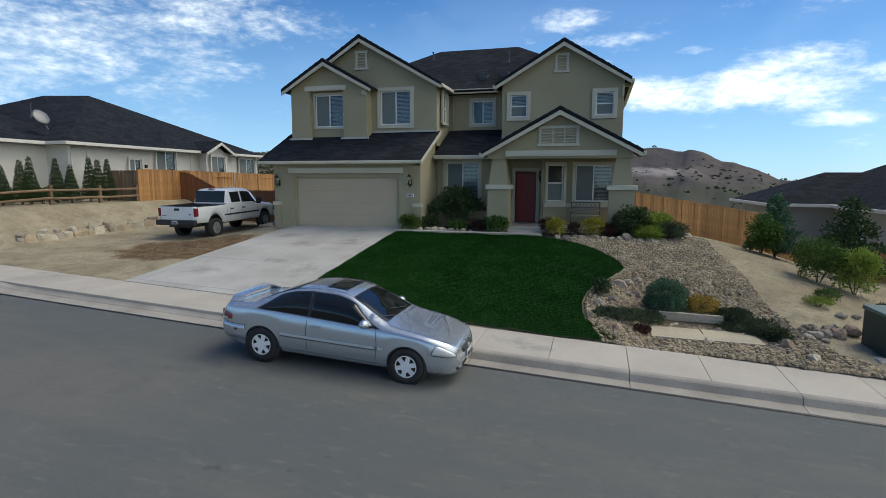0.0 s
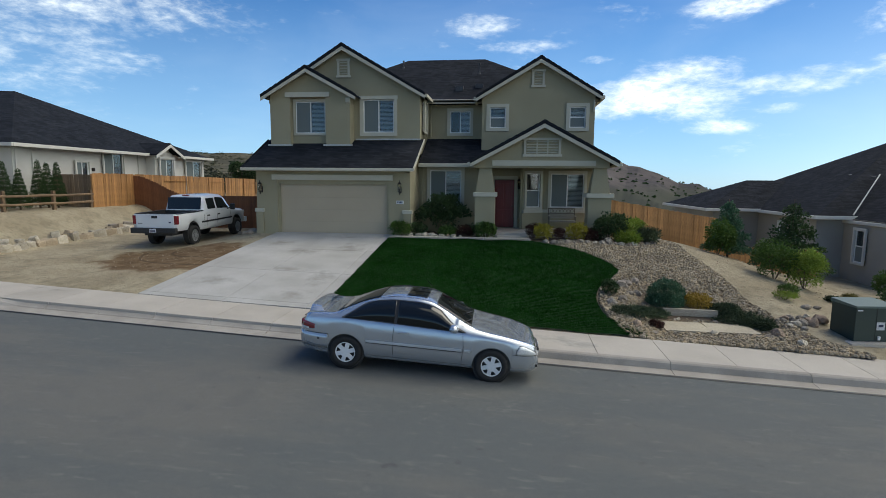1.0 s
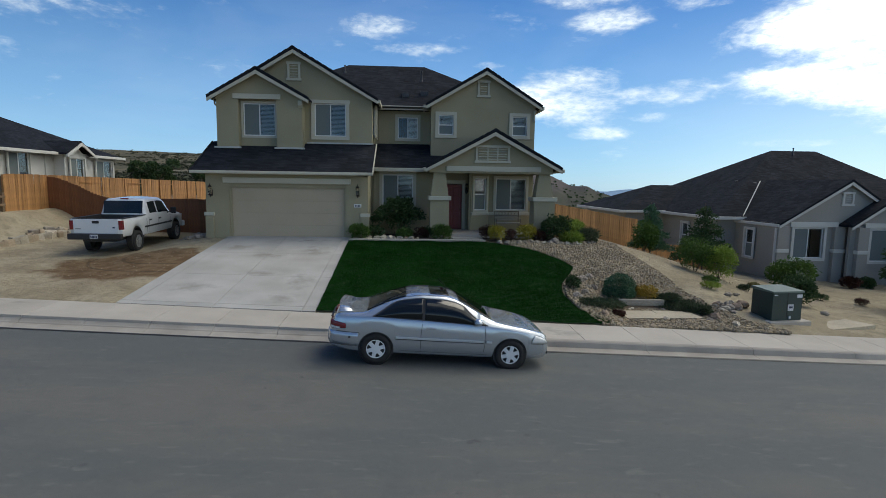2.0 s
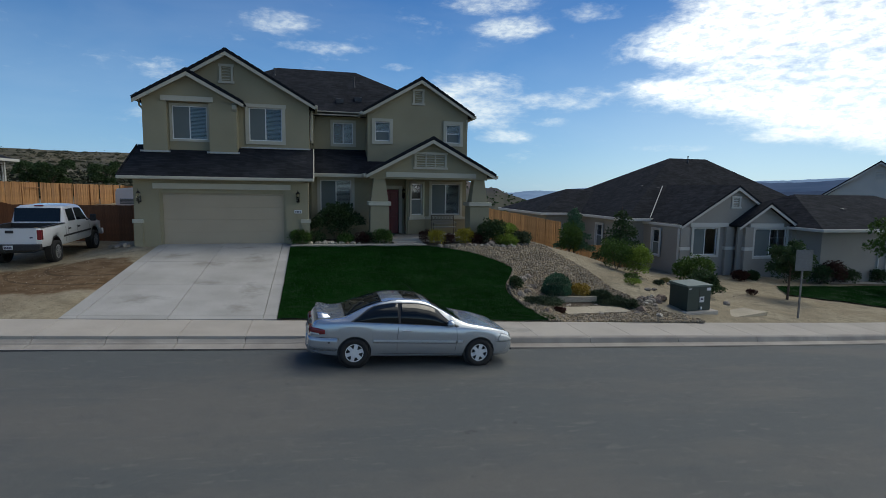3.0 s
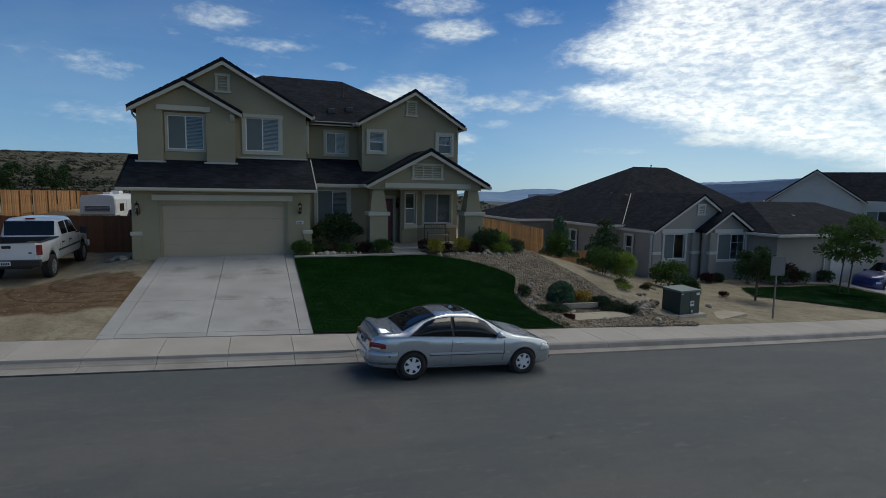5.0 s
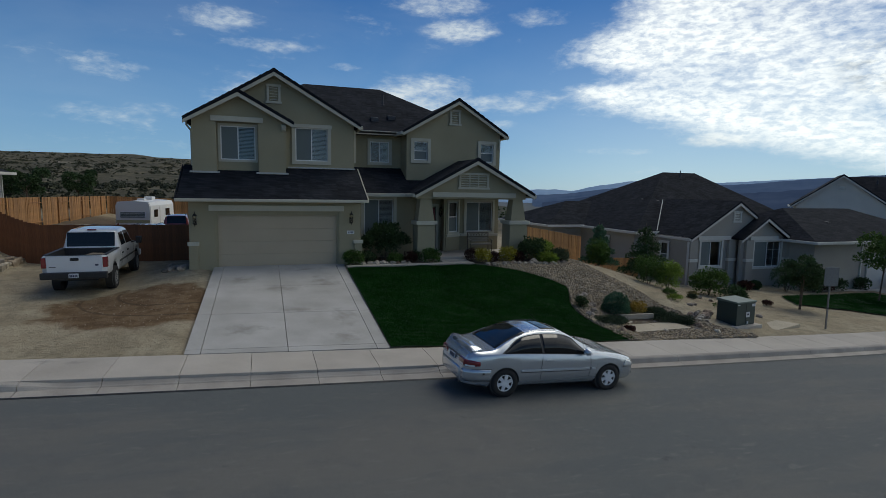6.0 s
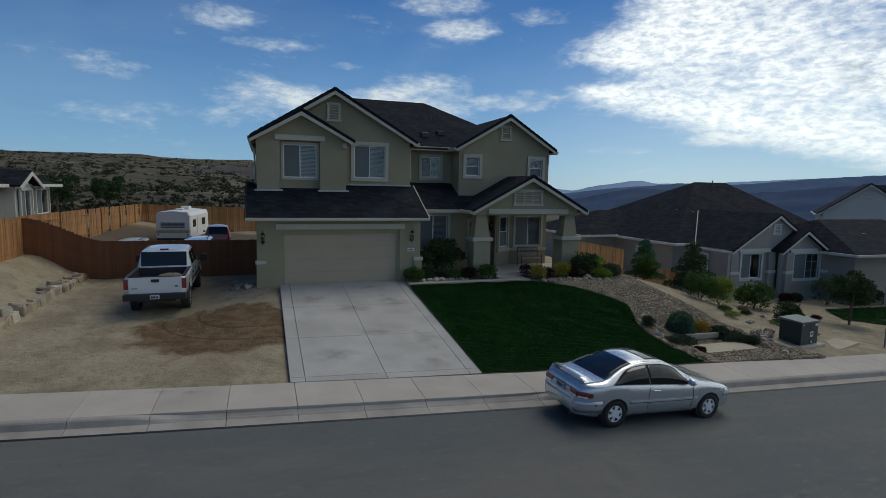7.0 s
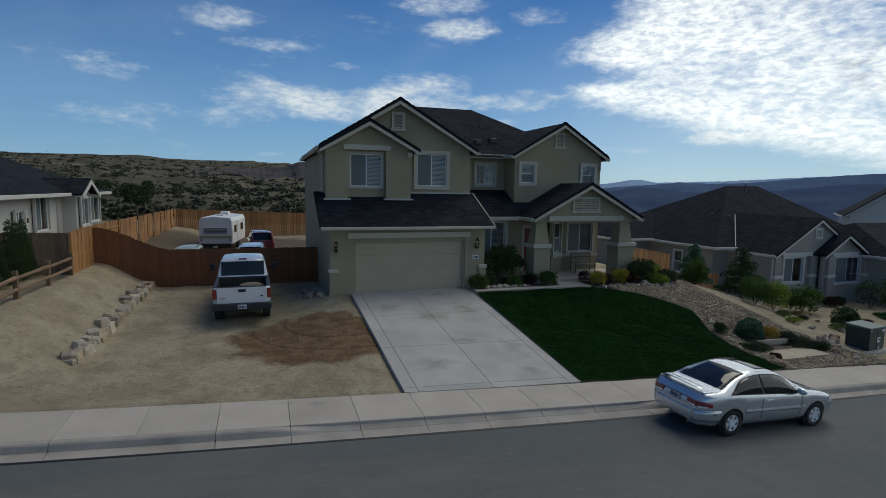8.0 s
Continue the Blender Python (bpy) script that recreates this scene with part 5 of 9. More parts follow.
def pillar(x0, x1, y0, y1):
    c = part("porch_pillar", prism([(x0, 1.7), (x1, 1.7), (x1 - 0.02, 3.74), (x0 + 0.02, 3.74)], "y", y0, y1), M_STUCCO, house)
    part("cap", box(x0 - 0.07, x1 + 0.07, y0 - 0.08, y1 + 0.08, 3.74, 3.92, bev=0.02), M_TRIM, c, "pale stucco cap")
    bm = bmesh.new()
    mx, my = (x0 + x1) / 2, (y0 + y1) / 2
    lo = [bm.verts.new((mx + a * 0.39, my + b * 0.36, 3.92)) for a, b in ((-1, -1), (1, -1), (1, 1), (-1, 1))]
    hi = [bm.verts.new((mx + a * 0.25, my + b * 0.25, 4.96)) for a, b in ((-1, -1), (1, -1), (1, 1), (-1, 1))]
    bm.faces.new(lo[::-1]), bm.faces.new(hi)
    for i in range(4):
        bm.faces.new((lo[i], lo[(i + 1) % 4], hi[(i + 1) % 4], hi[i]))
    part("shaft", bm, M_STUCCO, c, "tapered stucco shaft")


pillar(-3.83, -2.97, 20.40, 21.22), pillar(0.80, 1.76, 20.40, 21.30)
part("porch_beam", box(-3.86, 1.62, 20.45, 20.85, 4.94, 5.24), M_STUCCO, house)
part("porch_beam", box(1.22, 1.62, 20.85, 22.9, 4.94, 5.24), M_STUCCO, house)
part("porch_beam", box(-3.86, -3.46, 20.85, 22.1, 4.94, 5.24), M_STUCCO, house)
part("gable_wall", prism([(-3.8, 5.24), (1.6, 5.24), (-1.04, 6.66)], "y", 20.46, 20.62), M_STUCCO, house)
part("porch_ceiling", box(-3.6, 1.3, 20.7, 22.9, 5.10, 5.14), M_TRIM, house)
part("lintel", box(-3.12, 1.06, 20.37, 20.449, 5.02, 5.24, bev=0.012), M_TRIM, house, "pale lintel band over the porch")
louvre(house, -1.84, -0.34, 5.40, 6.16, 20.46, cols=3)
gable_roof(house, -1.04, 6.70, -4.02, 1.95, 5.10, 5.10, 20.08, 22.9, thick=0.11, tiles=True)


# ---- neighbours ----
left_house = base("left_house", "single-storey white stucco house with a dark hipped roof", "house", "neighbouring houses")
part("wall", box(-45, -25.2, 20.2, 35.8, 2.3, 5.9), M_WHITEWALL, left_house, "white stucco walls")
hip_roof(left_house, -45.5, -24.75, 19.8, 36.2, 5.92, 9.7, -36, -33, 27.6, 28.4, trim=M_GREYTRIM)
part("wall", box(-45, -26.6, 14.5, 20.2, 2.3, 5.9), M_WHITEWALL, left_house)
hip_roof(left_house, -45.5, -26.1, 14.0, 23.0, 5.92, 8.0, -41, -30.5, 18.5, 18.5, trim=M_GREYTRIM)
m_r = Matrix.Translation((-25.2, 0, 0)) @ Matrix.Rotation(radians(90), 4, "Z")
for a, b, z0, z1 in ((25.7, 27.25, 4.3, 5.8), (23.75, 24.6, 4.4, 5.25), (33.4, 35.3, 4.25, 5.65)):
    w = window(left_house, a, b, z0, z1, -0.11, trim=0.08, m=m_r, mat=M_GREYTRIM, blind=None, solid=True)
part("bay_wall", box(-25.2, -24.6, 29.4, 31.6, 2.4, 5.95), M_WHITEWALL, left_house)
window(left_house, 29.75, 31.1, 4.3, 5.65, -0.11, trim=0.1, m=Matrix.Translation((-24.6, 0, 0)) @ Matrix.Rotation(radians(90), 4, "Z"), mat=M_GREYTRIM, blind=None, solid=True)
rf = part("roof", prism([(29.0, 5.82), (30.45, 6.56), (31.9, 5.82), (31.9, 5.92), (30.45, 6.68), (29.0, 5.92)], "x", -28.0, -24.2), M_SHINGLE, left_house, "small dark gable over the bay")
part("rake_board", prism([(28.98, 5.66), (30.45, 6.40), (31.92, 5.66), (31.92, 5.82), (30.45, 6.58), (28.98, 5.82)], "x", -24.19, -24.13), M_GREYTRIM, rf)
part("gable_wall", prism([(29.4, 5.7), (31.6, 5.7), (30.5, 6.4)], "x", -24.9, -24.58), M_WHITEWALL, left_house)
for y in (21.2, 28.6, 20.3):
    part("downpipe", box(-25.2, -25.12, y, y + 0.08, 2.8, 5.8), M_GREYTRIM, left_house)
part("vent_cover", box(-25.2, -25.12, 21.9, 22.2, 4.95, 5.15, bev=0.02), M_GREYTRIM, left_house)
part("wall_lamp", box(-25.2, -25.08, 24.9, 25.05, 4.75, 4.95, bev=0.03), M_IRON, left_house)
roof_vent(left_house, -29.0, 21.4, 7.5, 0.55), low_vent(left_house, -28.0, 24.2, 7.14, 0.5), low_vent(left_house, -28.3, 25.4, 7.28, 0.5), low_vent(left_house, -28.3, 26.4, 7.28, 0.4)
dish = part("satellite_dish", tube(bmesh.new(), (-26.6, 20.4, 6.60), (-26.9, 20.4, 7.05), 0.03), M_SIGN, left_house, "grey dish on a bent pole")
bm = bmesh.new()
bmesh.ops.create_uvsphere(bm, u_segments=20, v_segments=10, radius=0.42, matrix=Matrix.Translation((-26.75, 20.2, 7.2)) @ Matrix.Rotation(radians(60), 4, "Y") @ Matrix.Diagonal((1, 1, 0.18, 1)))
part("reflector", bm, M_SIGN, dish, smooth=True)

right_house = base("right_house", "single-storey grey stucco house with a dark hipped roof", "house", "neighbouring houses")
part("wall", wall_y(bmesh.new(), 13.75, 21.0, 22.6, 22.8, -1.0, 2.75, [(14.68, 16.25, 0.98, 2.50), (18.55, 20.55, 0.98, 2.50)]), M_GREYWALL, right_house, "grey stucco front wall")
part("wall", box(13.75, 13.95, 22.8, 26.2, -1.0, 2.75), M_GREYWALL, right_house)
part("wall", box(12.5, 27, 26.0, 40, -1.0, 2.75), M_GREYWALL, right_house)
part("wall", prism([(13.9, 2.6), (20.8, 2.6), (17.35, 4.84)], "y", 22.58, 22.75), M_GREYWALL, right_house)
gable_roof(right_house, 17.35, 4.86, 13.75, 20.95, 2.64, 2.64, 22.35, 29.0, trim=M_GREYTRIM)
part("bay_wall", wall_y(bmesh.new(), 17.2, 20.9, 22.05, 22.2, -1.0, 2.75, [(18.3, 20.5, 0.9, 2.5)]), M_GREYWALL, right_house)
window(right_house, 18.3, 20.5, 0.9, 2.5, 22.05, trim=0.12, mat=M_GREYTRIM, kind="grid", blind=None)
part("gable_wall", prism([(17.2, 2.7), (20.8, 2.7), (18.98, 3.86)], "y", 22.05, 22.2), M_GREYWALL, right_house)
gable_roof(right_house, 18.98, 3.92, 17.0, 21.1, 2.62, 2.62, 21.7, 25, trim=M_GREYTRIM, fascia="rake")
window(right_house, 14.68, 16.25, 0.98, 2.50, 22.6, trim=0.14, mat=M_GREYTRIM, blind=(0, 0.5))
louvre(right_house, 17.05, 17.65, 3.65, 4.35, 22.58, mat=M_GREYTRIM)
part("lintel", box(14.4, 16.9, 22.48, 22.58, 2.58, 2.82), M_GREYTRIM, right_house), part("lintel", box(17.9, 20.2, 21.95, 22.05, 2.58, 2.82), M_GREYTRIM, right_house)
for a in (13.72, 16.7, 17.5, 20.7):
    y = 22.6 if a < 17 else 22.05
    part("pilaster", box(a, a + 0.55, y - 0.2, y - 0.005, -1.0, 2.6), M_GREYWALL, right_house)
    part("cap", box(a - 0.05, a + 0.6, y - 0.26, y, 1.28, 1.46, bev=0.015), M_GREYTRIM, right_house)
hip_roof(right_house, 12.2, 28.4, 25.5, 40.5, 2.86, 7.03, 19.7, 22.85, 32.1, 32.1, trim=M_GREYTRIM)
part("wall", box(9.9, 13, 32.2, 40, -1.0, 2.86), M_GREYWALL, right_house)
hip_roof(right_house, 9.3, 17, 31.6, 40.5, 2.9, 4.62, 12.9, 15.2, 35.2, 35.2, trim=M_GREYTRIM)
m_l = Matrix.Translation((13.75, 0, 0)) @ Matrix.Rotation(radians(-90), 4, "Z")
window(right_house, -24.9, -24.2, 0.8, 2.3, -0.11, kind="hung", trim=0.1, m=m_l, mat=M_GREYTRIM, blind=None, solid=True)
m_l2 = Matrix.Translation((12.5, 0, 0)) @ Matrix.Rotation(radians(-90), 4, "Z")
window(right_house, -29.4, -28.6, 0.8, 2.3, -0.11, kind="hung", trim=0.1, m=m_l2, mat=M_GREYTRIM, blind=None, solid=True)
part("wall", box(21.0, 33.2, 20.2, 27, -1.5, 2.62), M_GREYWALL, right_house, "grey stucco garage wing")
hip_roof(right_house, 20.6, 33.6, 19.8, 30, 2.62, 4.5, 23.5, 29.9, 24.6, 24.6, trim=M_GREYTRIM)
part("garage_door", box(25.6, 29.6, 20.12, 20.2, -0.75, 1.7), M_GREYTRIM, right_house, "pale garage door of the grey house")
part("downpipe", box(25.0, 25.08, 20.12, 20.2, -0.6, 2.5), M_GREYTRIM, right_house), part("downpipe", box(13.64, 13.72, 22.5, 22.6, -0.3, 2.5), M_GREYTRIM, right_house)
for x, y, z in ((15.6, 28.8, 4.6), (15.9, 29.6, 5.0), (16.4, 28.6, 4.9), (17.0, 29.5, 5.3)):
    low_vent(right_house, x, y, z - 0.12, 0.42)
roof_vent(right_house, 20.6, 31.2, 6.8, 0.3)
low_vent(right_house, 24.9, 22.4, 3.60, 0.6)
for a, b in (((13.80, 25.45, 2.96), (16.4, 28.1, 4.90)),):
    part("valley_flashing", tube(bmesh.new(), a, b, 0.035, 0.035, 4), M_GREYTRIM, right_house, "pale metal valley flashing")

far_house = base("far_house", "two-storey white gabled house farther down the street", "house", "neighbouring houses")
part("wall", box(-3.4, 9.6, 0.3, 9.0, -3, 4.55), M_WHITEWALL, far_house, "white stucco walls")
part("gable_wall", prism([(-3.4, 4.5), (3.4, 4.5), (0, 7.15)], "y", 0.05, 0.3), M_WHITEWALL, far_house)
part("wall", box(-3.4, 3.4, 0.05, 0.3, -3, 4.5), M_WHITEWALL, far_house)
gable_roof(far_house, 0, 7.25, -3.9, 3.9, 4.35, 4.35, -0.3, 5.0, trim=M_GREYTRIM)
hip_roof(far_house, -3.8, 10.0, -0.1 + 1.2, 9.4, 4.4, 7.3, 0.4, 8.4, 5.2, 5.2, trim=M_GREYTRIM)
louvre(far_house, -0.35, 0.35, 5.75, 6.55, 0.05, mat=M_GREYTRIM)
window(far_house, 3.9, 5.6, 2.2, 3.7, 0.19, trim=0.1, mat=M_GREYTRIM, blind=None, solid=True)
window(far_house, 7.0, 8.4, 2.2, 3.7, 0.19, trim=0.1, mat=M_GREYTRIM, blind=None, solid=True)
roof_vent(far_house, 3.0, 4.0, 6.7, 0.3)
far_house.matrix_world = Matrix.Translation((39.8, 32.0, 0)) @ Matrix.Rotation(radians(-50), 4, "Z")

# ---- vehicles ----
def along(table, x):
    """Smooth value at x from a short table of (x, value): a cubic whose tangents never overshoot."""
    if x <= table[0][0]:
        return table[0][1]
    if x >= table[-1][0]:
        return table[-1][1]
    i = next(k for k in range(len(table) - 1) if x <= table[k + 1][0])

    def slope(k):
        if k < 0 or k > len(table) - 2:
            return None
        return (table[k + 1][1] - table[k][1]) / (table[k + 1][0] - table[k][0])

    def tangent(k):
        a, b = slope(k - 1), slope(k)
        if a is None or b is None:
            return a if b is None else b
        return 0.0 if a * b <= 0 else 2 * a * b / (a + b)

    (a, va), (b, vb) = table[i], table[i + 1]
    h = b - a
    u = (x - a) / h
    return (2 * u ** 3 - 3 * u * u + 1) * va + (u ** 3 - 2 * u * u + u) * h * tangent(i) + (3 * u * u - 2 * u ** 3) * vb + (u ** 3 - u * u) * h * tangent(i + 1)


class Shell:
    """A car body drawn through cross-sections: heights and half-widths along its length, arches cut from the lower edge."""

    def __init__(self, top, belt, wide, roof_w, low, arches, bed=None):
        self.top, self.belt, self.wide, self.roof_w, self.low, self.arches, self.bed = top, belt, wide, roof_w, low, arches, bed

    def bottom(self, x):
        z = along(self.low, x)
        for ax, az, r in self.arches:
            if abs(x - ax) < r:
                z = max(z, az + math.sqrt(r * r - (x - ax) ** 2))
        return z

    def section(self, x):
        w, b, t, lo = along(self.wide, x), along(self.belt, x), along(self.top, x), self.bottom(x)
        b = min(b, t - 0.012)
        lo = min(lo, b - 0.03)
        if self.bed and self.bed[0] < x < self.bed[1]:
            fl = self.bed[2]
            pts = [(w * 0.97, b - 0.04), (w * 0.94, b), (w - 0.10, b), (w - 0.11, fl + 0.02), (0.0, fl)]
        else:
            rw = min(along(self.roof_w, x), w * 0.97)
            pts = [(w * 0.965, b + 0.0), (rw + (w * 0.965 - rw) * 0.08, b + (t - b) * 0.86), (rw * 0.90, t - min(0.03, (t - b) * 0.1)), (rw * 0.5, t - 0.006), (0.0, t)]
        side = [(w * 0.93, lo), (w * 0.985, lo + (b - lo) * 0.12), (w, lo + (b - lo) * 0.40), (w * 0.998, lo + (b - lo) * 0.62), (w * 0.985, lo + (b - lo) * 0.90)]
        return side + pts

    def stations(self, a, b, step=0.05):
        s = list(np.arange(a, b, step)) + [b]
        for ax, az, r in self.arches:
            s += [ax - r + 1e-3, ax + r - 1e-3, ax - r - 1e-3, ax + r + 1e-3, ax - r * 0.96, ax + r * 0.96, ax - r * 0.87, ax + r * 0.87]
        return sorted({round(v, 4) for v in s if a <= v <= b})

    def body(self, a, b):
        bm = bmesh.new()
        rings = []
        for x in self.stations(a, b):
            sec = self.section(x)
            rings.append([bm.verts.new((x, -y, z)) for y, z in sec] + [bm.verts.new((x, y, z)) for y, z in sec[-2::-1]])
        k = len(rings[0])
        for r, q in zip(rings, rings[1:]):
            for j in range(k - 1):
                bm.faces.new((r[j], q[j], q[j + 1], r[j + 1]))
        bm.faces.new(rings[0][::-1]), bm.faces.new(rings[-1])
        bmesh.ops.recalc_face_normals(bm, faces=bm.faces[:])
        return bm

    def side_patch(self, a, b, lo, hi, s, out=0.009, step=0.03):
        """A piece of the cabin's side between shares lo and hi of the way from belt to roof edge."""
        bm = bmesh.new()
        rows = []
        for x in list(np.arange(a, b, step)) + [b]:
            sec = self.section(x)
            (y0, z0), (y1, z1) = sec[5], sec[6]
            l, h = (lo(x) if callable(lo) else lo), (hi(x) if callable(hi) else hi)
            rows.append([bm.verts.new((x, s * (y0 + (y1 - y0) * t + out), z0 + (z1 - z0) * t)) for t in (l, (l + h) / 2, h)])
        for r, q in zip(rows, rows[1:]):
            for j in range(2):
                bm.faces.new((r[j], q[j], q[j + 1], r[j + 1]))
        bmesh.ops.recalc_face_normals(bm, faces=bm.faces[:])
        bmesh.ops.solidify(bm, geom=bm.faces[:], thickness=0.004)
        return bm

    def top_patch(self, a, b, share, out=0.011, step=0.025):
        bm = bmesh.new()
        rows = []
        for x in list(np.arange(a, b, step)) + [b]:
            rw = min(along(self.roof_w, x), along(self.wide, x) * 0.97) * share
            t = along(self.top, x)
            rows.append([bm.verts.new((x, y * rw, t + out - (0.024 if abs(y) > 0.9 else 0.006 if abs(y) > 0.4 else 0) * share)) for y in (-1, -0.5, 0, 0.5, 1)])
        for r, q in zip(rows, rows[1:]):
            for j in range(4):
                bm.faces.new((r[j], q[j], q[j + 1], r[j + 1]))
        bmesh.ops.recalc_face_normals(bm, faces=bm.faces[:])
        bmesh.ops.solidify(bm, geom=bm.faces[:], thickness=0.004)
        return bm

    def skin(self, x, zz, s, out=0.004):
        """The point of the flank at x and height zz."""
        sec = self.section(x)
        for (y0, z0), (y1, z1) in zip(sec, sec[1:]):
            if z0 <= zz <= z1:
                return (x, s * (y0 + (y1 - y0) * (zz - z0) / max(1e-6, z1 - z0) + out), zz)
        return (x, s * (sec[3][0] + out), zz)

    def band(self, a, b, z0, z1, s, out=0.006, slope=0.0, step=0.06):
        bm = bmesh.new()
        rows = [[bm.verts.new(self.skin(x, z + slope * (x - a), s, out)) for z in (z0, (z0 + z1) / 2, z1)] for x in list(np.arange(a, b, step)) + [b]]
        for r, q in zip(rows, rows[1:]):
            for j in range(2):
                bm.faces.new((r[j], q[j], q[j + 1], r[j + 1]))
        bmesh.ops.recalc_face_normals(bm, faces=bm.faces[:])
        bmesh.ops.solidify(bm, geom=bm.faces[:], thickness=0.012)
        return bm


class CoupeShell(Shell):
    """A body with a crease below the windows, flat flanks that keep their shape above the wheel arches, and a tucked sill."""

    def section(self, x):
        w, b, t, lo = along(self.wide, x), along(self.belt, x), along(self.top, x), self.bottom(x)
        b = min(b, t - 0.012)
        lo = min(lo, b - 0.05)
        base_lo = min(along(self.low, x), b - 0.06)
        h = b - base_lo
        flank = [(base_lo, 0.86), (base_lo + h * 0.13, 0.945), (base_lo + h * 0.40, 0.985), (base_lo + h * 0.68, 1.0), (b - 0.04, 0.986), (b, 0.964)]
        side = []
        for k in range(5):
            z = lo + (b - 0.04 - lo) * (0, 0.16, 0.45, 0.75, 1.0)[k]
            i = next((q for q in range(5) if z <= flank[q + 1][0]), 4)
            (z0, a), (z1, c) = flank[i], flank[i + 1]
            side.append((w * (a + (c - a) * min(1.0, max(0.0, (z - z0) / max(1e-6, z1 - z0)))), z))
        rw = min(along(self.roof_w, x), w * 0.95)
        crown = [(w * 0.960, b), (rw + (w * 0.960 - rw) * 0.07, b + (t - b) * 0.88), (rw * 0.93, t - min(0.022, (t - b) * 0.1)), (rw * 0.5, t - 0.005), (0.0, t)]
        return side + crown

    def panel(self, a, b, lo, hi, s, out=0.006, step=0.025, thick=0.012):
        """A piece of the flank between two heights given along x."""
        bm = bmesh.new()
        rows = [[bm.verts.new(self.skin(x, lo(x) + (hi(x) - lo(x)) * u, s, out)) for u in (0, 0.33, 0.67, 1)] for x in list(np.arange(a, b, step)) + [b]]
        for r, q in zip(rows, rows[1:]):
            for j in range(3):
                bm.faces.new((r[j], q[j], q[j + 1], r[j + 1]))
        bmesh.ops.recalc_face_normals(bm, faces=bm.faces[:])
        bmesh.ops.solidify(bm, geom=bm.faces[:], thickness=thick)
        return bm

    def over(self, x, y):
        """The height of the bonnet, roof or boot at x and y."""
        sec = self.section(x)[5:]
        for (y0, z0), (y1, z1) in zip(sec, sec[1:]):
            if y1 <= abs(y) <= y0:
                return z0 + (z1 - z0) * (y0 - abs(y)) / max(1e-6, y0 - y1)
        return sec[0][1]

    def top_patch(self, a, b, share, out=0.007, step=0.025):
        """A pane laid on the upper surface, across a share of its width."""
        bm = bmesh.new()
        rows = []
        for x in list(np.arange(a, b, step)) + [b]:
            rw = min(along(self.roof_w, x), along(self.wide, x) * 0.95) * 0.93 * share
            rows.append([bm.verts.new((x, rw * k / 6, self.over(x, rw * k / 6) + out)) for k in range(-6, 7)])
        for r, q in zip(rows, rows[1:]):
            for j in range(12):
                bm.faces.new((r[j], q[j], q[j + 1], r[j + 1]))
        bmesh.ops.recalc_face_normals(bm, faces=bm.faces[:])
        bmesh.ops.solidify(bm, geom=bm.faces[:], thickness=0.004)
        return bm

    def line_over(self, pts, r=0.004):
        bm = bmesh.new()
        fine = [(x0 + (x1 - x0) * k / 8, y0 + (y1 - y0) * k / 8) for (x0, y0), (x1, y1) in zip(pts, pts[1:]) for k in range(8)] + [pts[-1]]
        for (x0, y0), (x1, y1) in zip(fine, fine[1:]):
            tube(bm, (x0, y0, self.over(x0, y0)), (x1, y1, self.over(x1, y1)), r, n=4)
        return bm


def seam(shell, pts, s, r=0.007):
    bm = bmesh.new()
    for (x0, z0), (x1, z1) in zip(pts, pts[1:]):
        for k in range(4):
            u, v = k / 4, (k + 1) / 4
            tube(bm, shell.skin(x0 + (x1 - x0) * u, z0 + (z1 - z0) * u, s, 0.0), shell.skin(x0 + (x1 - x0) * v, z0 + (z1 - z0) * v, s, 0.0), r, n=4)
    return bm


def ring(bm, r0, r1, y0, y1, n=28):
    """A ring about y between two radii."""
    loops = [[bm.verts.new((r * math.cos(6.28319 * i / n), y, r * math.sin(6.28319 * i / n))) for i in range(n)] for r, y in ((r0, y0), (r1, y0 * 0.96 + y1 * 0.04), (r1, y1 * 0.96 + y0 * 0.04), (r0, y1))]
    for a in range(4):
        for i in range(n):
            bm.faces.new((loops[a][i], loops[a][(i + 1) % n], loops[(a + 1) % 4][(i + 1) % n], loops[(a + 1) % 4][i]))
    bmesh.ops.recalc_face_normals(bm, faces=bm.faces[:])
    return bm


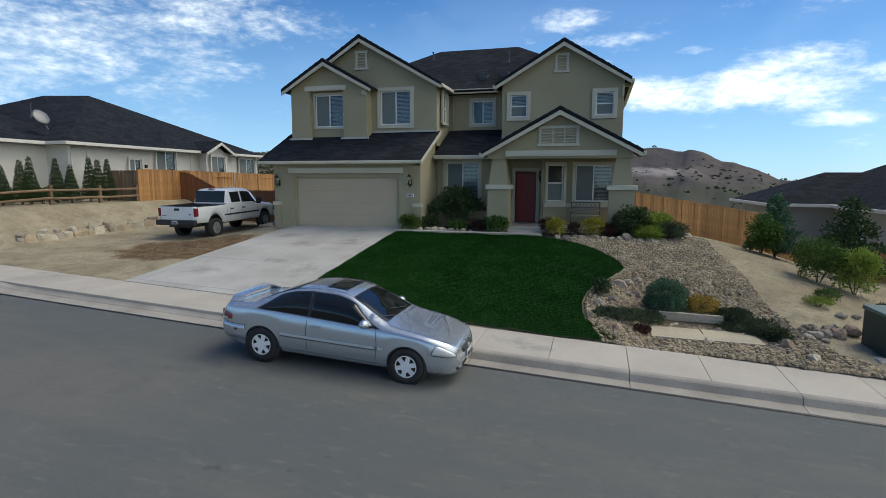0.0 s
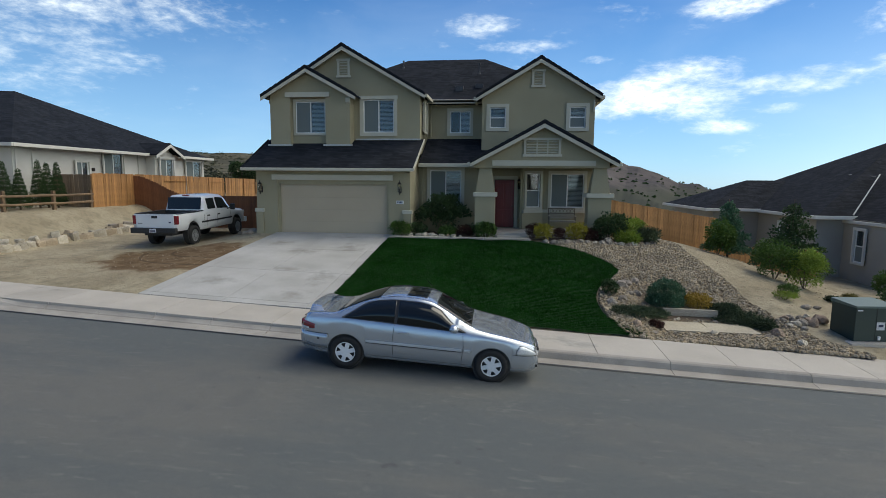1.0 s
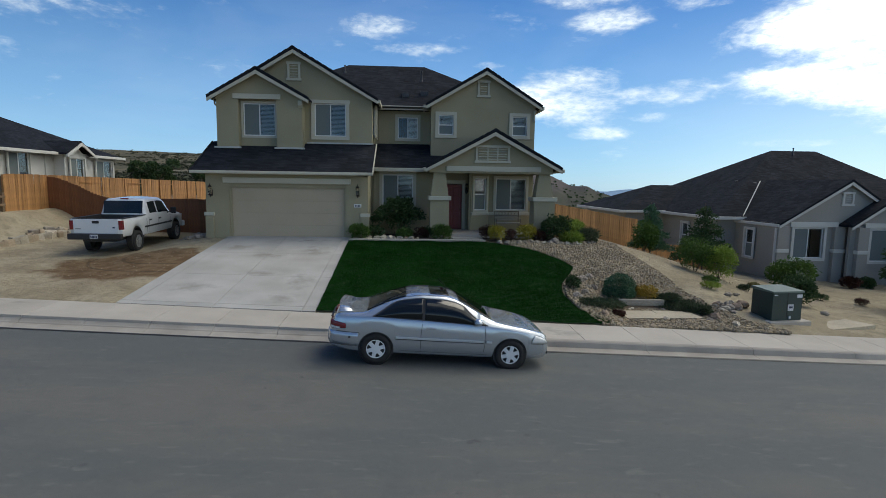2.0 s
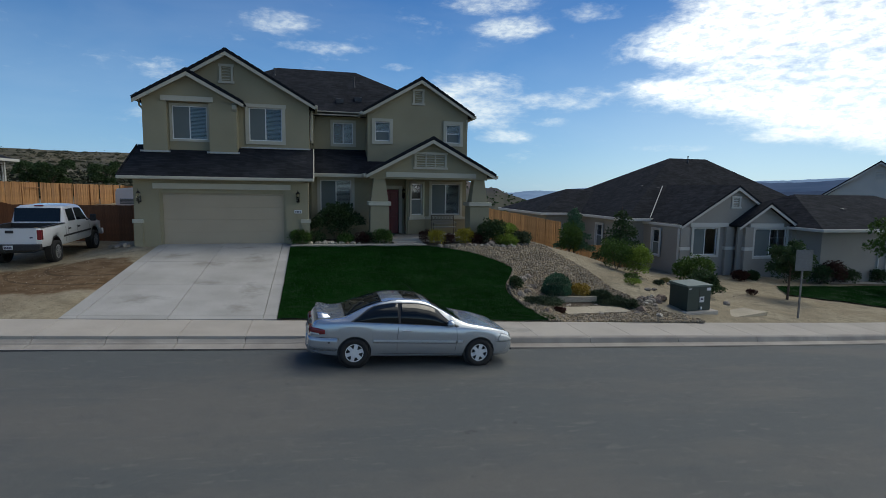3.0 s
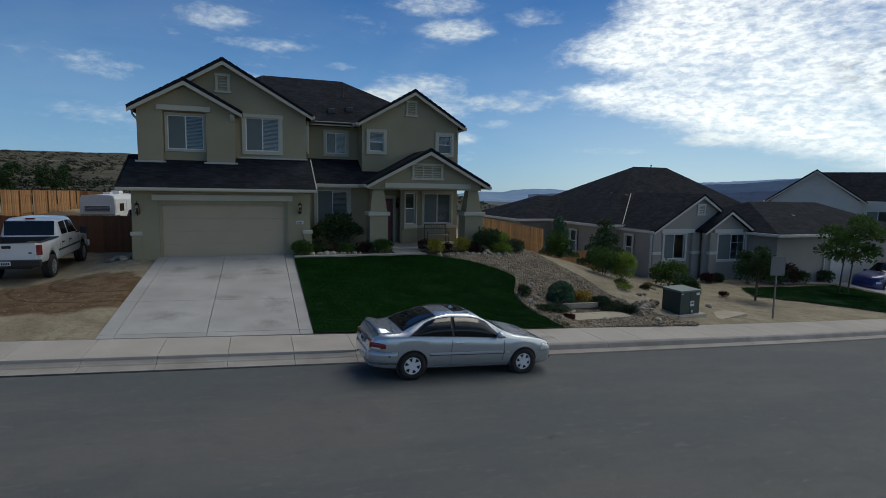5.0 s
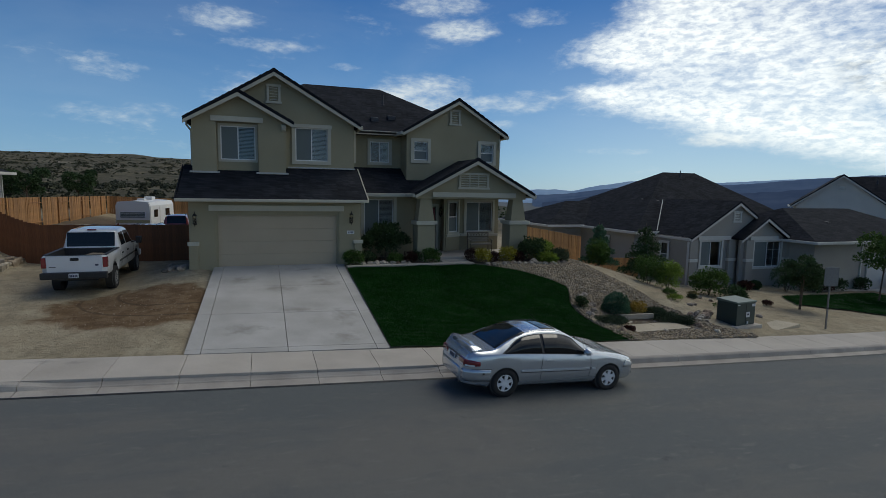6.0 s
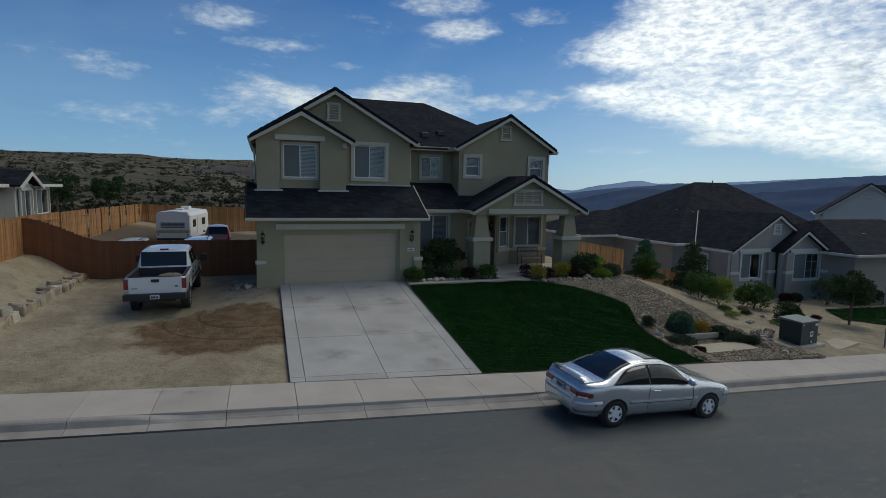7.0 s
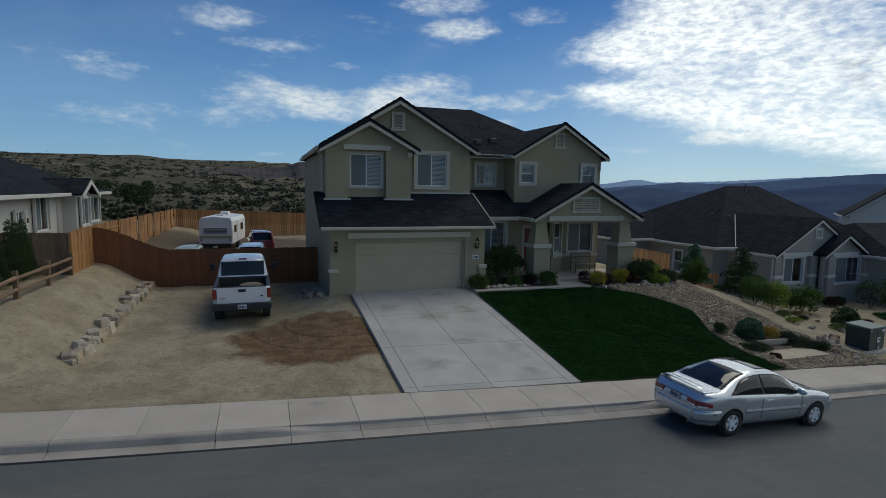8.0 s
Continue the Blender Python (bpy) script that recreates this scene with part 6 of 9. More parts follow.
def wheel_on(car, x, y, z, r, width, s, style="cap"):
    """A wheel with its tyre, outer face towards s along y."""
    m = Matrix.Translation((x, y, z))
    tyre = part("wheel", ring(bmesh.new(), r * 0.62, r, -width / 2, width / 2), M_RUBBER, car, "black rubber tyre", smooth=True, m=m)
    bm = bmesh.new()
    f = s * width / 2
    if style == "cap":
        ring(bm, r * 0.57, r * 0.66, f * 0.75, f * 1.0)
        bmesh.ops.create_cone(bm, cap_ends=True, segments=20, radius1=r * 0.31, radius2=r * 0.22, depth=0.03, matrix=Matrix.Translation((0, f * 0.92, 0)) @ Matrix.Rotation(radians(90 * s), 4, "X"))
        for k in range(6):
            a = k * math.pi / 3 + 0.3
            w0, w1 = 0.48, 0.22
            q = [(r * 0.26, a - w0), (r * 0.58, a - w1), (r * 0.58, a + w1), (r * 0.26, a + w0)]
            lo = [bm.verts.new((p * math.cos(t), f * 0.72, p * math.sin(t))) for p, t in q]
            hi = [bm.verts.new((p * math.cos(t), f * 0.93, p * math.sin(t))) for p, t in q]
            bm.faces.new(lo), bm.faces.new(hi[::-1])
            for i in range(4):
                bm.faces.new((lo[i], lo[(i + 1) % 4], hi[(i + 1) % 4], hi[i]))
    else:
        ring(bm, r * 0.50, r * 0.63, f * 0.4, f * 0.95)
        bmesh.ops.create_cone(bm, cap_ends=True, segments=24, radius1=r * 0.55, radius2=r * 0.30, depth=0.05, matrix=Matrix.Translation((0, f * 0.55, 0)) @ Matrix.Rotation(radians(90 * s), 4, "X"))
        bmesh.ops.create_cone(bm, cap_ends=True, segments=16, radius1=r * 0.2, radius2=r * 0.16, depth=0.08, matrix=Matrix.Translation((0, f * 0.8, 0)) @ Matrix.Rotation(radians(90 * s), 4, "X"))
        for k in range(8):
            a = k * math.pi / 4
            tube(bm, (r * 0.22 * math.cos(a), f * 0.82, r * 0.22 * math.sin(a)), (r * 0.54 * math.cos(a), f * 0.86, r * 0.54 * math.sin(a)), r * 0.07, r * 0.05, 6)
    bmesh.ops.recalc_face_normals(bm, faces=bm.faces[:])
    part("rim", bm, M_ALLOY if style == "cap" else M_STEEL, tyre, "silver wheel cover", m=m)
    if style == "cap":
        for k in range(4):
            a = k * math.pi / 2 + 0.6
            part("wheel_nut", tube(bmesh.new(), (r * 0.17 * math.cos(a), f * 0.98, r * 0.17 * math.sin(a)), (r * 0.17 * math.cos(a), f * 1.04, r * 0.17 * math.sin(a)), r * 0.045, n=6), M_BLACK, tyre, m=m)
    part("hub", ring(bmesh.new(), 0.02, r * 0.60, f * 0.1, f * 0.45), M_BLACK, tyre, m=m)


def plate(car, m):
    p = part("number_plate", box(-0.15, 0.15, -0.006, 0.006, -0.075, 0.075, bev=0.004), M_PLATE, car, "pale plate with dark bars", m=m)
    for k in range(5):
        part("bar", box(-0.12 + k * 0.05, -0.085 + k * 0.05, -0.010, -0.0065, -0.045, 0.03), M_INK, p, m=m)


# silver two-door coupe at the kerb
coupe = base("silver_coupe", "silver two-door coupe with a rear wing, parked at the kerb", "car")
cs = CoupeShell(
    top=[(-2.235, 0.56), (-2.205, 0.70), (-2.15, 0.85), (-2.08, 0.935), (-1.97, 0.962), (-1.70, 0.982), (-1.54, 1.008), (-1.30, 1.125), (-1.0, 1.255), (-0.72, 1.338), (-0.40, 1.376), (-0.05, 1.372), (0.19, 1.335), (0.43, 1.235), (0.76, 1.065), (1.00, 0.950), (1.25, 0.893), (1.62, 0.832), (1.92, 0.762), (2.06, 0.715), (2.14, 0.665), (2.19, 0.590), (2.215, 0.51), (2.225, 0.45)],
    belt=[(-2.24, 0.54), (-2.15, 0.80), (-2.02, 0.905), (-1.5, 0.940), (-0.7, 0.920), (0.3, 0.882), (1.0, 0.856), (1.6, 0.795), (1.92, 0.718), (2.08, 0.650), (2.17, 0.560), (2.22, 0.43)],
    wide=[(-2.245, 0.54), (-2.20, 0.645), (-2.10, 0.735), (-1.85, 0.812), (-1.2, 0.848), (0.0, 0.85), (1.2, 0.848), (1.7, 0.825), (2.0, 0.765), (2.13, 0.68), (2.2, 0.57), (2.225, 0.48)],
    roof_w=[(-2.24, 0.55), (-1.98, 0.70), (-1.55, 0.70), (-1.0, 0.605), (-0.4, 0.575), (0.1, 0.58), (0.5, 0.635), (1.0, 0.71), (1.6, 0.72), (2.05, 0.66), (2.22, 0.45)],
    low=[(-2.24, 0.33), (-2.18, 0.27), (-1.98, 0.25), (-1.6, 0.215), (1.7, 0.205), (2.0, 0.21), (2.15, 0.23), (2.225, 0.30)],
    arches=[(-1.30, 0.30, 0.345), (1.37, 0.30, 0.345)])
body = part("body", cs.body(-2.245, 2.225), M_SILVER, coupe, "silver painted body", smooth=True)
body.data.set_sharp_from_angle(angle=radians(52))
part("underbody", box(-1.9, 1.95, -0.66, 0.66, 0.21, 0.58), M_BLACK, coupe, "dark underbody")
for s in (-1, 1):
    part("quarter_window", cs.side_patch(-1.34, -0.43, lambda x: 0.05, lambda x: 0.14 + 0.80 * (1 - (1 - min(1.0, (x + 1.34) / 0.50)) ** 2.0), s, 0.012), M_CARGLASS, coupe, "dark tinted side glass", smooth=True)
    part("door_window", cs.side_patch(-0.375, 0.84, lambda x: 0.04, lambda x: max(0.10, min(0.94, (0.92 - x) * 1.75)), s, 0.012), M_CARGLASS, coupe, "dark tinted side glass", smooth=True)
    part("window_seal", cs.side_patch(-1.40, 0.88, 0.0, lambda x: max(0.08, min(0.98, 0.12 + 0.88 * (1 - (1 - min(1.0, (x + 1.40) / 0.52)) ** 2.0), (0.95 - x) * 1.80)), s, out=0.006), M_BLACK, coupe)
    # shadow line below the rubbing strip, drawn as a black band
    part("strip_shadow", cs.band(-0.93, 0.82, 0.512, 0.534, s, 0.006, -0.005), M_BLACK, coupe)
    part("side_strip", cs.band(-0.93, 0.82, 0.535, 0.578, s, 0.022, -0.005), M_STRIP, coupe, "silver rubbing strip")
    part("side_strip", cs.band(0.87, 0.98, 0.528, 0.568, s, 0.020), M_STRIP, coupe)
    part("door_seam", seam(cs, [(-0.42, 0.90), (-0.44, 0.60), (-0.42, 0.27)], s), M_BLACK, coupe)
    part("door_seam", seam(cs, [(0.82, 0.86), (0.85, 0.60), (0.82, 0.27)], s), M_BLACK, coupe)
    part("sill_seam", seam(cs, [(-0.80, 0.275), (0.95, 0.268)], s, 0.004), M_BLACK, coupe)
    x0, y0, z0 = cs.skin(-0.28, 0.78, s, 0.0)
    part("door_handle", box(-0.34, -0.15, min(y0, y0 + s * 0.03), max(y0, y0 + s * 0.03), 0.75, 0.79, bev=0.01), M_SILVER, coupe, "silver door handle")
    bm = bmesh.new()
    bmesh.ops.create_uvsphere(bm, u_segments=14, v_segments=8, radius=1, matrix=Matrix.Translation((0.66, s * 0.93, 0.955)) @ Matrix.Diagonal((0.085, 0.125, 0.075, 1)))
    tube(bm, (0.72, s * 0.79, 0.90), (0.68, s * 0.88, 0.935), 0.03)
    part("door_mirror", bm, M_SILVER, coupe, "silver door mirror", smooth=True)
    # lamps follow the corners of the body
    lamp = part("tail_light", cs.panel(-2.205, -1.90, lambda x: 0.665 + 0.10 * max(0.0, x + 2.10), lambda x: 0.80 - 0.16 * max(0.0, x + 2.08), s, 0.008), M_TAIL, coupe, "red tail light lens", smooth=True)
    part("reverse_lens", cs.panel(-2.19, -2.02, lambda x: 0.668, lambda x: 0.700, s, 0.011), M_LENS, lamp, "pale lower lens")
    lamp = part("headlight", cs.panel(1.80, 2.165, lambda x: 0.552 - 0.05 * (x - 1.80), lambda x: min(0.705, along(cs.belt, x) - 0.024, 0.570 + 2.2 * (x - 1.79)), s, 0.008), M_LENS, coupe, "clear headlight lens", smooth=True)
    part("headlight_rim", cs.panel(1.79, 2.175, lambda x: 0.544 - 0.05 * (x - 1.80), lambda x: min(0.713, along(cs.belt, x) - 0.016, 0.575 + 2.3 * (x - 1.78)), s, 0.003), M_BLACK, lamp)
    part("bumper_side", cs.panel(-2.235, -1.655, lambda x: 0.33, lambda x: 0.605, s, 0.012), M_SILVER, coupe, "silver rear bumper", smooth=True)
    part("bumper_line", seam(cs, [(-2.20, 0.612), (-1.64, 0.612), (-1.63, 0.56)], s, 0.006), M_BLACK, coupe)
    part("bumper_line", seam(cs, [(1.73, 0.545), (2.16, 0.515)], s, 0.005), M_BLACK, coupe)
    part("fuel_flap", seam(cs, [(-1.62, 0.72), (-1.62, 0.83), (-1.75, 0.83), (-1.75, 0.72), (-1.62, 0.72)], s, 0.003), M_BLACK, coupe) if s > 0 else None
    part("bonnet_gap", cs.line_over([(1.02, s * 0.725), (1.60, s * 0.715), (2.05, s * 0.60)]), M_BLACK, coupe)
    part("boot_gap", cs.line_over([(-1.56, s * 0.665), (-1.90, s * 0.672), (-2.10, s * 0.64)]), M_BLACK, coupe)
    part("roof_channel", cs.line_over([(-1.10, s * 0.555), (-0.30, s * 0.525), (0.20, s * 0.535)], 0.005), M_BLACK, coupe)
    part("corner_lamp", cs.panel(1.70, 1.78, lambda x: 0.600, lambda x: 0.600 + 0.5 * (x - 1.69), s, 0.007, 0.02), M_AMBER, coupe, "amber corner marker") if s > 0 else None
    for x in (-1.30, 1.37):
        wheel_on(coupe, x, s * 0.735, 0.30, 0.30, 0.19, s)
        part("arch_liner", ring(bmesh.new(), 0.312, 0.343, -0.10, 0.10), M_BLACK, coupe, m=Matrix.Translation((x, s * 0.70, 0.30)))
part("windscreen", cs.top_patch(0.30, 0.96, 0.97), M_CARGLASS, coupe, "dark windscreen", smooth=True)
part("rear_window", cs.top_patch(-1.52, -0.76, 0.95), M_CARGLASS, coupe, "dark rear window", smooth=True)
part("sunroof", cs.top_patch(-0.28, 0.10, 0.76), M_CARGLASS, coupe, "dark glass sunroof", smooth=True)
for a in (0.35, -0.3):
    bm = tube(bmesh.new(), (0.94, a, 0.990), (0.82, a - 0.55, 1.07), 0.010, 0.006, 5)
    part("wiper", bm, M_BLACK, coupe)
bm = prism([(2.17, 0.605), (2.232, 0.56), (2.232, 0.515), (2.19, 0.515)], "y", -0.30, 0.30)
part("grille", bm, M_BLACK, coupe, "black slotted grille")
part("badge", box(2.22, 2.24, -0.035, 0.035, 0.54, 0.59, bev=0.006), M_ALLOY, coupe, "small chrome badge")
part("lower_grille", box(2.16, 2.232, -0.42, 0.42, 0.30, 0.37, bev=0.01), M_BLACK, coupe)
for s in (-1, 1):
    part("fog_recess", box(2.06, 2.20, s * 0.52 - 0.08, s * 0.52 + 0.08, 0.29, 0.345, bev=0.01), M_BLACK, coupe)
plate(coupe, Matrix.Translation((2.243, 0, 0.42)) @ Matrix.Rotation(radians(90), 4, "Z"))
plate(coupe, Matrix.Translation((-2.225, 0, 0.735)) @ Matrix.Rotation(radians(-90), 4, "Z") @ Matrix.Rotation(radians(-12), 4, "X"))
for s in (-1, 1):
    part("tail_light", box(-2.215, -2.14, min(s * 0.36, s * 0.63), max(s * 0.36, s * 0.63), 0.665, 0.800, bev=0.015), M_TAIL, coupe, "red tail light lens")


def wing_mesh():
    """A one-piece wing that sweeps down to the boot's corners."""
    bm, rings = bmesh.new(), []
    for j in range(25):
        y = -0.67 + 1.34 * j / 24
        u = abs(y) / 0.67
        drop = sstep(0.78, 1.0, u)
        z, th = 1.028 + 0.022 * (1 - u * u) - 0.09 * drop, 0.036 + 0.03 * drop
        xb, xf = -2.09 + 0.05 * u * u, -1.87 + 0.14 * drop
        rings.append([bm.verts.new(p) for p in ((xb, y, z + th * 0.3), (xb + 0.035, y, z + th * 0.62), ((xb + xf) / 2, y, z + th * 0.5), (xf, y, z), ((xb + xf) / 2, y, z - th * 0.4), (xb + 0.03, y, z - th * 0.4))])
    for r, q in zip(rings, rings[1:]):
        for k in range(6):
            bm.faces.new((r[k], r[(k + 1) % 6], q[(k + 1) % 6], q[k]))
    bm.faces.new(rings[0][::-1]), bm.faces.new(rings[-1])
    bmesh.ops.recalc_face_normals(bm, faces=bm.faces[:])
    return bm


wing = part("rear_wing", wing_mesh(), M_SILVER, coupe, "silver rear wing", smooth=True)
wing.data.set_sharp_from_angle(angle=radians(40))
for s in (-1, 1):
    part("wing_foot", prism([(-2.03, 0.93), (-1.74, 0.95), (-1.80, 0.985), (-2.05, 0.985)], "y", s * 0.635 - 0.03, s * 0.635 + 0.03), M_SILVER, wing)
part("rear_bumper", box(-2.265, -2.16, -0.53, 0.53, 0.33, 0.605, bev=0.05), M_SILVER, coupe, "silver rear bumper", smooth=True)
part("boot_edge", box(-2.232, -2.20, -0.40, 0.40, 0.80, 0.815, bev=0.004), M_BLACK, coupe)
for s in (-1, 1):
    part("reverse_lens", box(-2.222, -2.15, min(s * 0.38, s * 0.61), max(s * 0.38, s * 0.61), 0.668, 0.704, bev=0.008), M_LENS, coupe, "pale lower lens")
part("aerial", tube(bmesh.new(), (0.16, 0.52, 1.31), (-0.06, 0.56, 1.52), 0.005, 0.003, 5), M_BLACK, coupe, "thin black aerial")
part("exhaust", tube(bmesh.new(), (-2.22, -0.45, 0.27), (-1.9, -0.45, 0.27), 0.03), M_SIGN, coupe)
part("scuff_mark", box(-1.84, -1.80, -0.832, -0.815, 0.50, 0.535), M_BLACK, coupe)
CX, CY = -4.03, 8.42
coupe.matrix_world = Matrix.Translation((CX, CY, street(CX) - 0.165 + 0.018 * (road_edge(CX) - CY))) @ Matrix.Rotation(math.atan(0.060), 4, "Y") @ Matrix.Rotation(radians(1.5), 4, "Z") @ Matrix.Scale(1.045, 4) @ Matrix.Translation((-0.06, 0, 0))

# white crew-cab pickup on the dirt
pickup = base("white_pickup", "white crew-cab pickup truck with a black rear bumper, parked on dirt", "truck")
ps = Shell(
    top=[(-3.05, 1.32), (-0.98, 1.32), (-0.96, 1.36), (-0.86, 1.78), (-0.78, 1.93), (-0.55, 1.99), (0.3, 2.0), (0.85, 1.95), (1.10, 1.79), (1.45, 1.38), (1.62, 1.28), (2.2, 1.22), (2.75, 1.15), (2.92, 1.08), (2.97, 0.90)],
    belt=[(-3.05, 1.30), (-0.98, 1.30), (1.4, 1.25), (2.3, 1.12), (2.9, 1.02), (2.97, 0.85)],
    wide=[(-3.05, 0.97), (-2.6, 0.985), (2.2, 0.985), (2.7, 0.95), (2.92, 0.86), (2.97, 0.80)],
    roof_w=[(-3.05, 0.9), (-0.9, 0.81), (0.9, 0.78), (1.5, 0.84), (2.9, 0.78)],
    low=[(-3.05, 0.62), (-2.4, 0.60), (-1.0, 0.50), (2.2, 0.50), (2.9, 0.48), (2.97, 0.55)],
    arches=[(-1.80, 0.42, 0.50), (2.02, 0.42, 0.50)], bed=(-2.98, -1.02, 0.92))
part("body", ps.body(-3.05, 2.97), M_TRUCKW, pickup, "white painted body and bed", smooth=True)
part("chassis", box(-2.9, 2.6, -0.62, 0.62, 0.42, 0.78), M_BLACK, pickup, "dark chassis")
part("bed_liner", wall_y(bmesh.new(), -2.96, -1.04, -0.86, 0.86, 0.935, 0.955), M_BLACK, pickup, "black bed liner")
part("bed_front", box(-1.05, -1.03, -0.86, 0.86, 0.94, 1.315), M_BLACK, pickup)
for s in (-1, 1):
    part("bed_side", box(-2.96, -1.05, s * 0.868 - 0.012, s * 0.868 + 0.012, 0.94, 1.302), M_BLACK, pickup)
for s in (-1, 1):
    part("bed_rail", box(-2.98, -1.0, s * 0.90 - 0.06, s * 0.90 + 0.06, 1.302, 1.332, bev=0.008), M_BLACK, pickup, "black bed rail cap")
    part("rear_door_window", ps.side_patch(-0.62, 0.05, 0.10, 0.88, s), M_CARGLASS, pickup, "dark side glass")
    part("front_door_window", ps.side_patch(0.17, 1.22, 0.08, lambda x: max(0.10, min(0.88, (1.34 - x) * 1.9)), s), M_CARGLASS, pickup, "dark side glass")
    part("side_trim", ps.band(-1.22, 1.48, 0.80, 0.87, s, 0.01), M_BLACK, pickup, "black side moulding")
    for pts in ([(-0.78, 1.18), (-0.78, 0.58)], [(0.11, 1.18), (0.11, 0.56)], [(1.34, 1.18), (1.36, 0.56)], [(-1.00, 1.18), (-1.00, 0.60)]):
        part("door_seam", seam(ps, pts, s, 0.006), M_BLACK, pickup)
    for a in (-0.66, 0.24):
        x0, y0, z0 = ps.skin(a, 1.08, s, 0)
        part("door_handle", box(a - 0.1, a + 0.1, min(y0, y0 + s * 0.03), max(y0, y0 + s * 0.03), 1.05, 1.11, bev=0.01), M_BLACK, pickup)
    bm = box(1.02, 1.16, min(s * 1.13, s * 1.35), max(s * 1.13, s * 1.35), 1.22, 1.50, bev=0.03)
    tube(bm, (1.12, s * 0.93, 1.25), (1.09, s * 1.16, 1.32), 0.025)
    part("tow_mirror", bm, M_BLACK, pickup, "black tow mirror")
    part("tail_light", box(-3.075, -2.93, min(s * 0.845, s * 0.99), max(s * 0.845, s * 0.99), 0.90, 1.25, bev=0.012), M_TAIL, pickup, "red tail light lens")
    part("headlight", box(2.86, 2.95, min(s * 0.62, s * 0.88), max(s * 0.62, s * 0.88), 0.86, 1.06, bev=0.015), M_LENS, pickup)
    for x in (-1.80, 2.02):
        wheel_on(pickup, x, s * 0.86, 0.32, 0.42, 0.25, s, "dish")
        part("arch_liner", ring(bmesh.new(), 0.455, 0.49, -0.12, 0.12), M_BLACK, pickup, m=Matrix.Translation((x, s * 0.82, 0.41)))
tg = part("tailgate", box(-3.085, -3.04, -0.84, 0.84, 0.74, 1.315, bev=0.018), M_TRUCKW, pickup, "white tailgate")
part("gate_handle", box(-3.10, -3.08, -0.13, 0.13, 1.14, 1.24, bev=0.02), M_BLACK, tg, "black tailgate handle")
part("badge", box(-3.095, -3.084, -0.72, -0.62, 0.96, 1.01, bev=0.005), M_INK, tg, "small dark oval badge"), part("badge", box(-3.095, -3.084, 0.56, 0.76, 0.92, 0.95), M_SIGN, tg, "small grey lettering bar")
part("gate_cap", box(-3.09, -3.03, -0.84, 0.84, 1.316, 1.336, bev=0.006), M_BLACK, tg)
bump = part("rear_bumper", box(-3.26, -3.06, -1.0, 1.0, 0.54, 0.76, bev=0.03), M_BLACK, pickup, "black rear bumper")
plate(pickup, Matrix.Translation((-3.268, 0, 0.66)) @ Matrix.Rotation(radians(-90), 4, "Z"))
part("front_bumper", box(2.93, 3.10, -0.95, 0.95, 0.46, 0.72, bev=0.04), M_ALLOY, pickup, "chrome front bumper")
part("rear_window", prism([(-0.992, 1.365), (-0.872, 1.875), (-0.845, 1.875), (-0.958, 1.365)], "y", -0.79, 0.79), M_CARGLASS, pickup, "dark rear window")
part("windscreen", ps.top_patch(0.92, 1.48, 0.92), M_CARGLASS, pickup, "dark windscreen")
part("brake_lamp", box(-0.80, -0.70, -0.15, 0.15, 1.935, 1.985, bev=0.01), M_TAIL, pickup, "red high brake lamp")
part("exhaust", tube(bmesh.new(), (-2.9, 0.3, 0.5), (-2.2, 0.3, 0.5), 0.045), M_SIGN, pickup)
TX, TY = -16.55, 20.75
TZ = (land(TX, TY - 1.7) + land(TX, TY + 1.9)) / 2
pickup.matrix_world = Matrix.Translation((TX, TY, TZ + 0.095)) @ Matrix.Rotation(radians(90.8), 4, "Z") @ Matrix.Rotation(-math.atan2(land(TX, TY + 1.9) - land(TX, TY - 1.7), 3.7), 4, "Y") @ Matrix.Diagonal((0.965, 0.965, 0.995, 1))
# canvas bundle in the truck bed
bm = bmesh.new()
bmesh.ops.create_icosphere(bm, subdivisions=3, radius=1)
for v in bm.verts:
    v.co *= 1 + 0.18 * noise.noise(v.co * 2.2)
    v.co = Vector((v.co.x * 0.42, v.co.y * 0.24, max(v.co.z, -0.6) * 0.15))
thing("canvas_bag", bm, M_DUFFEL, "tan canvas bag lying in the truck bed", "bag", smooth=True, m=Matrix.Translation((TX + 0.32, TY - 1.6, TZ + 1.10)))


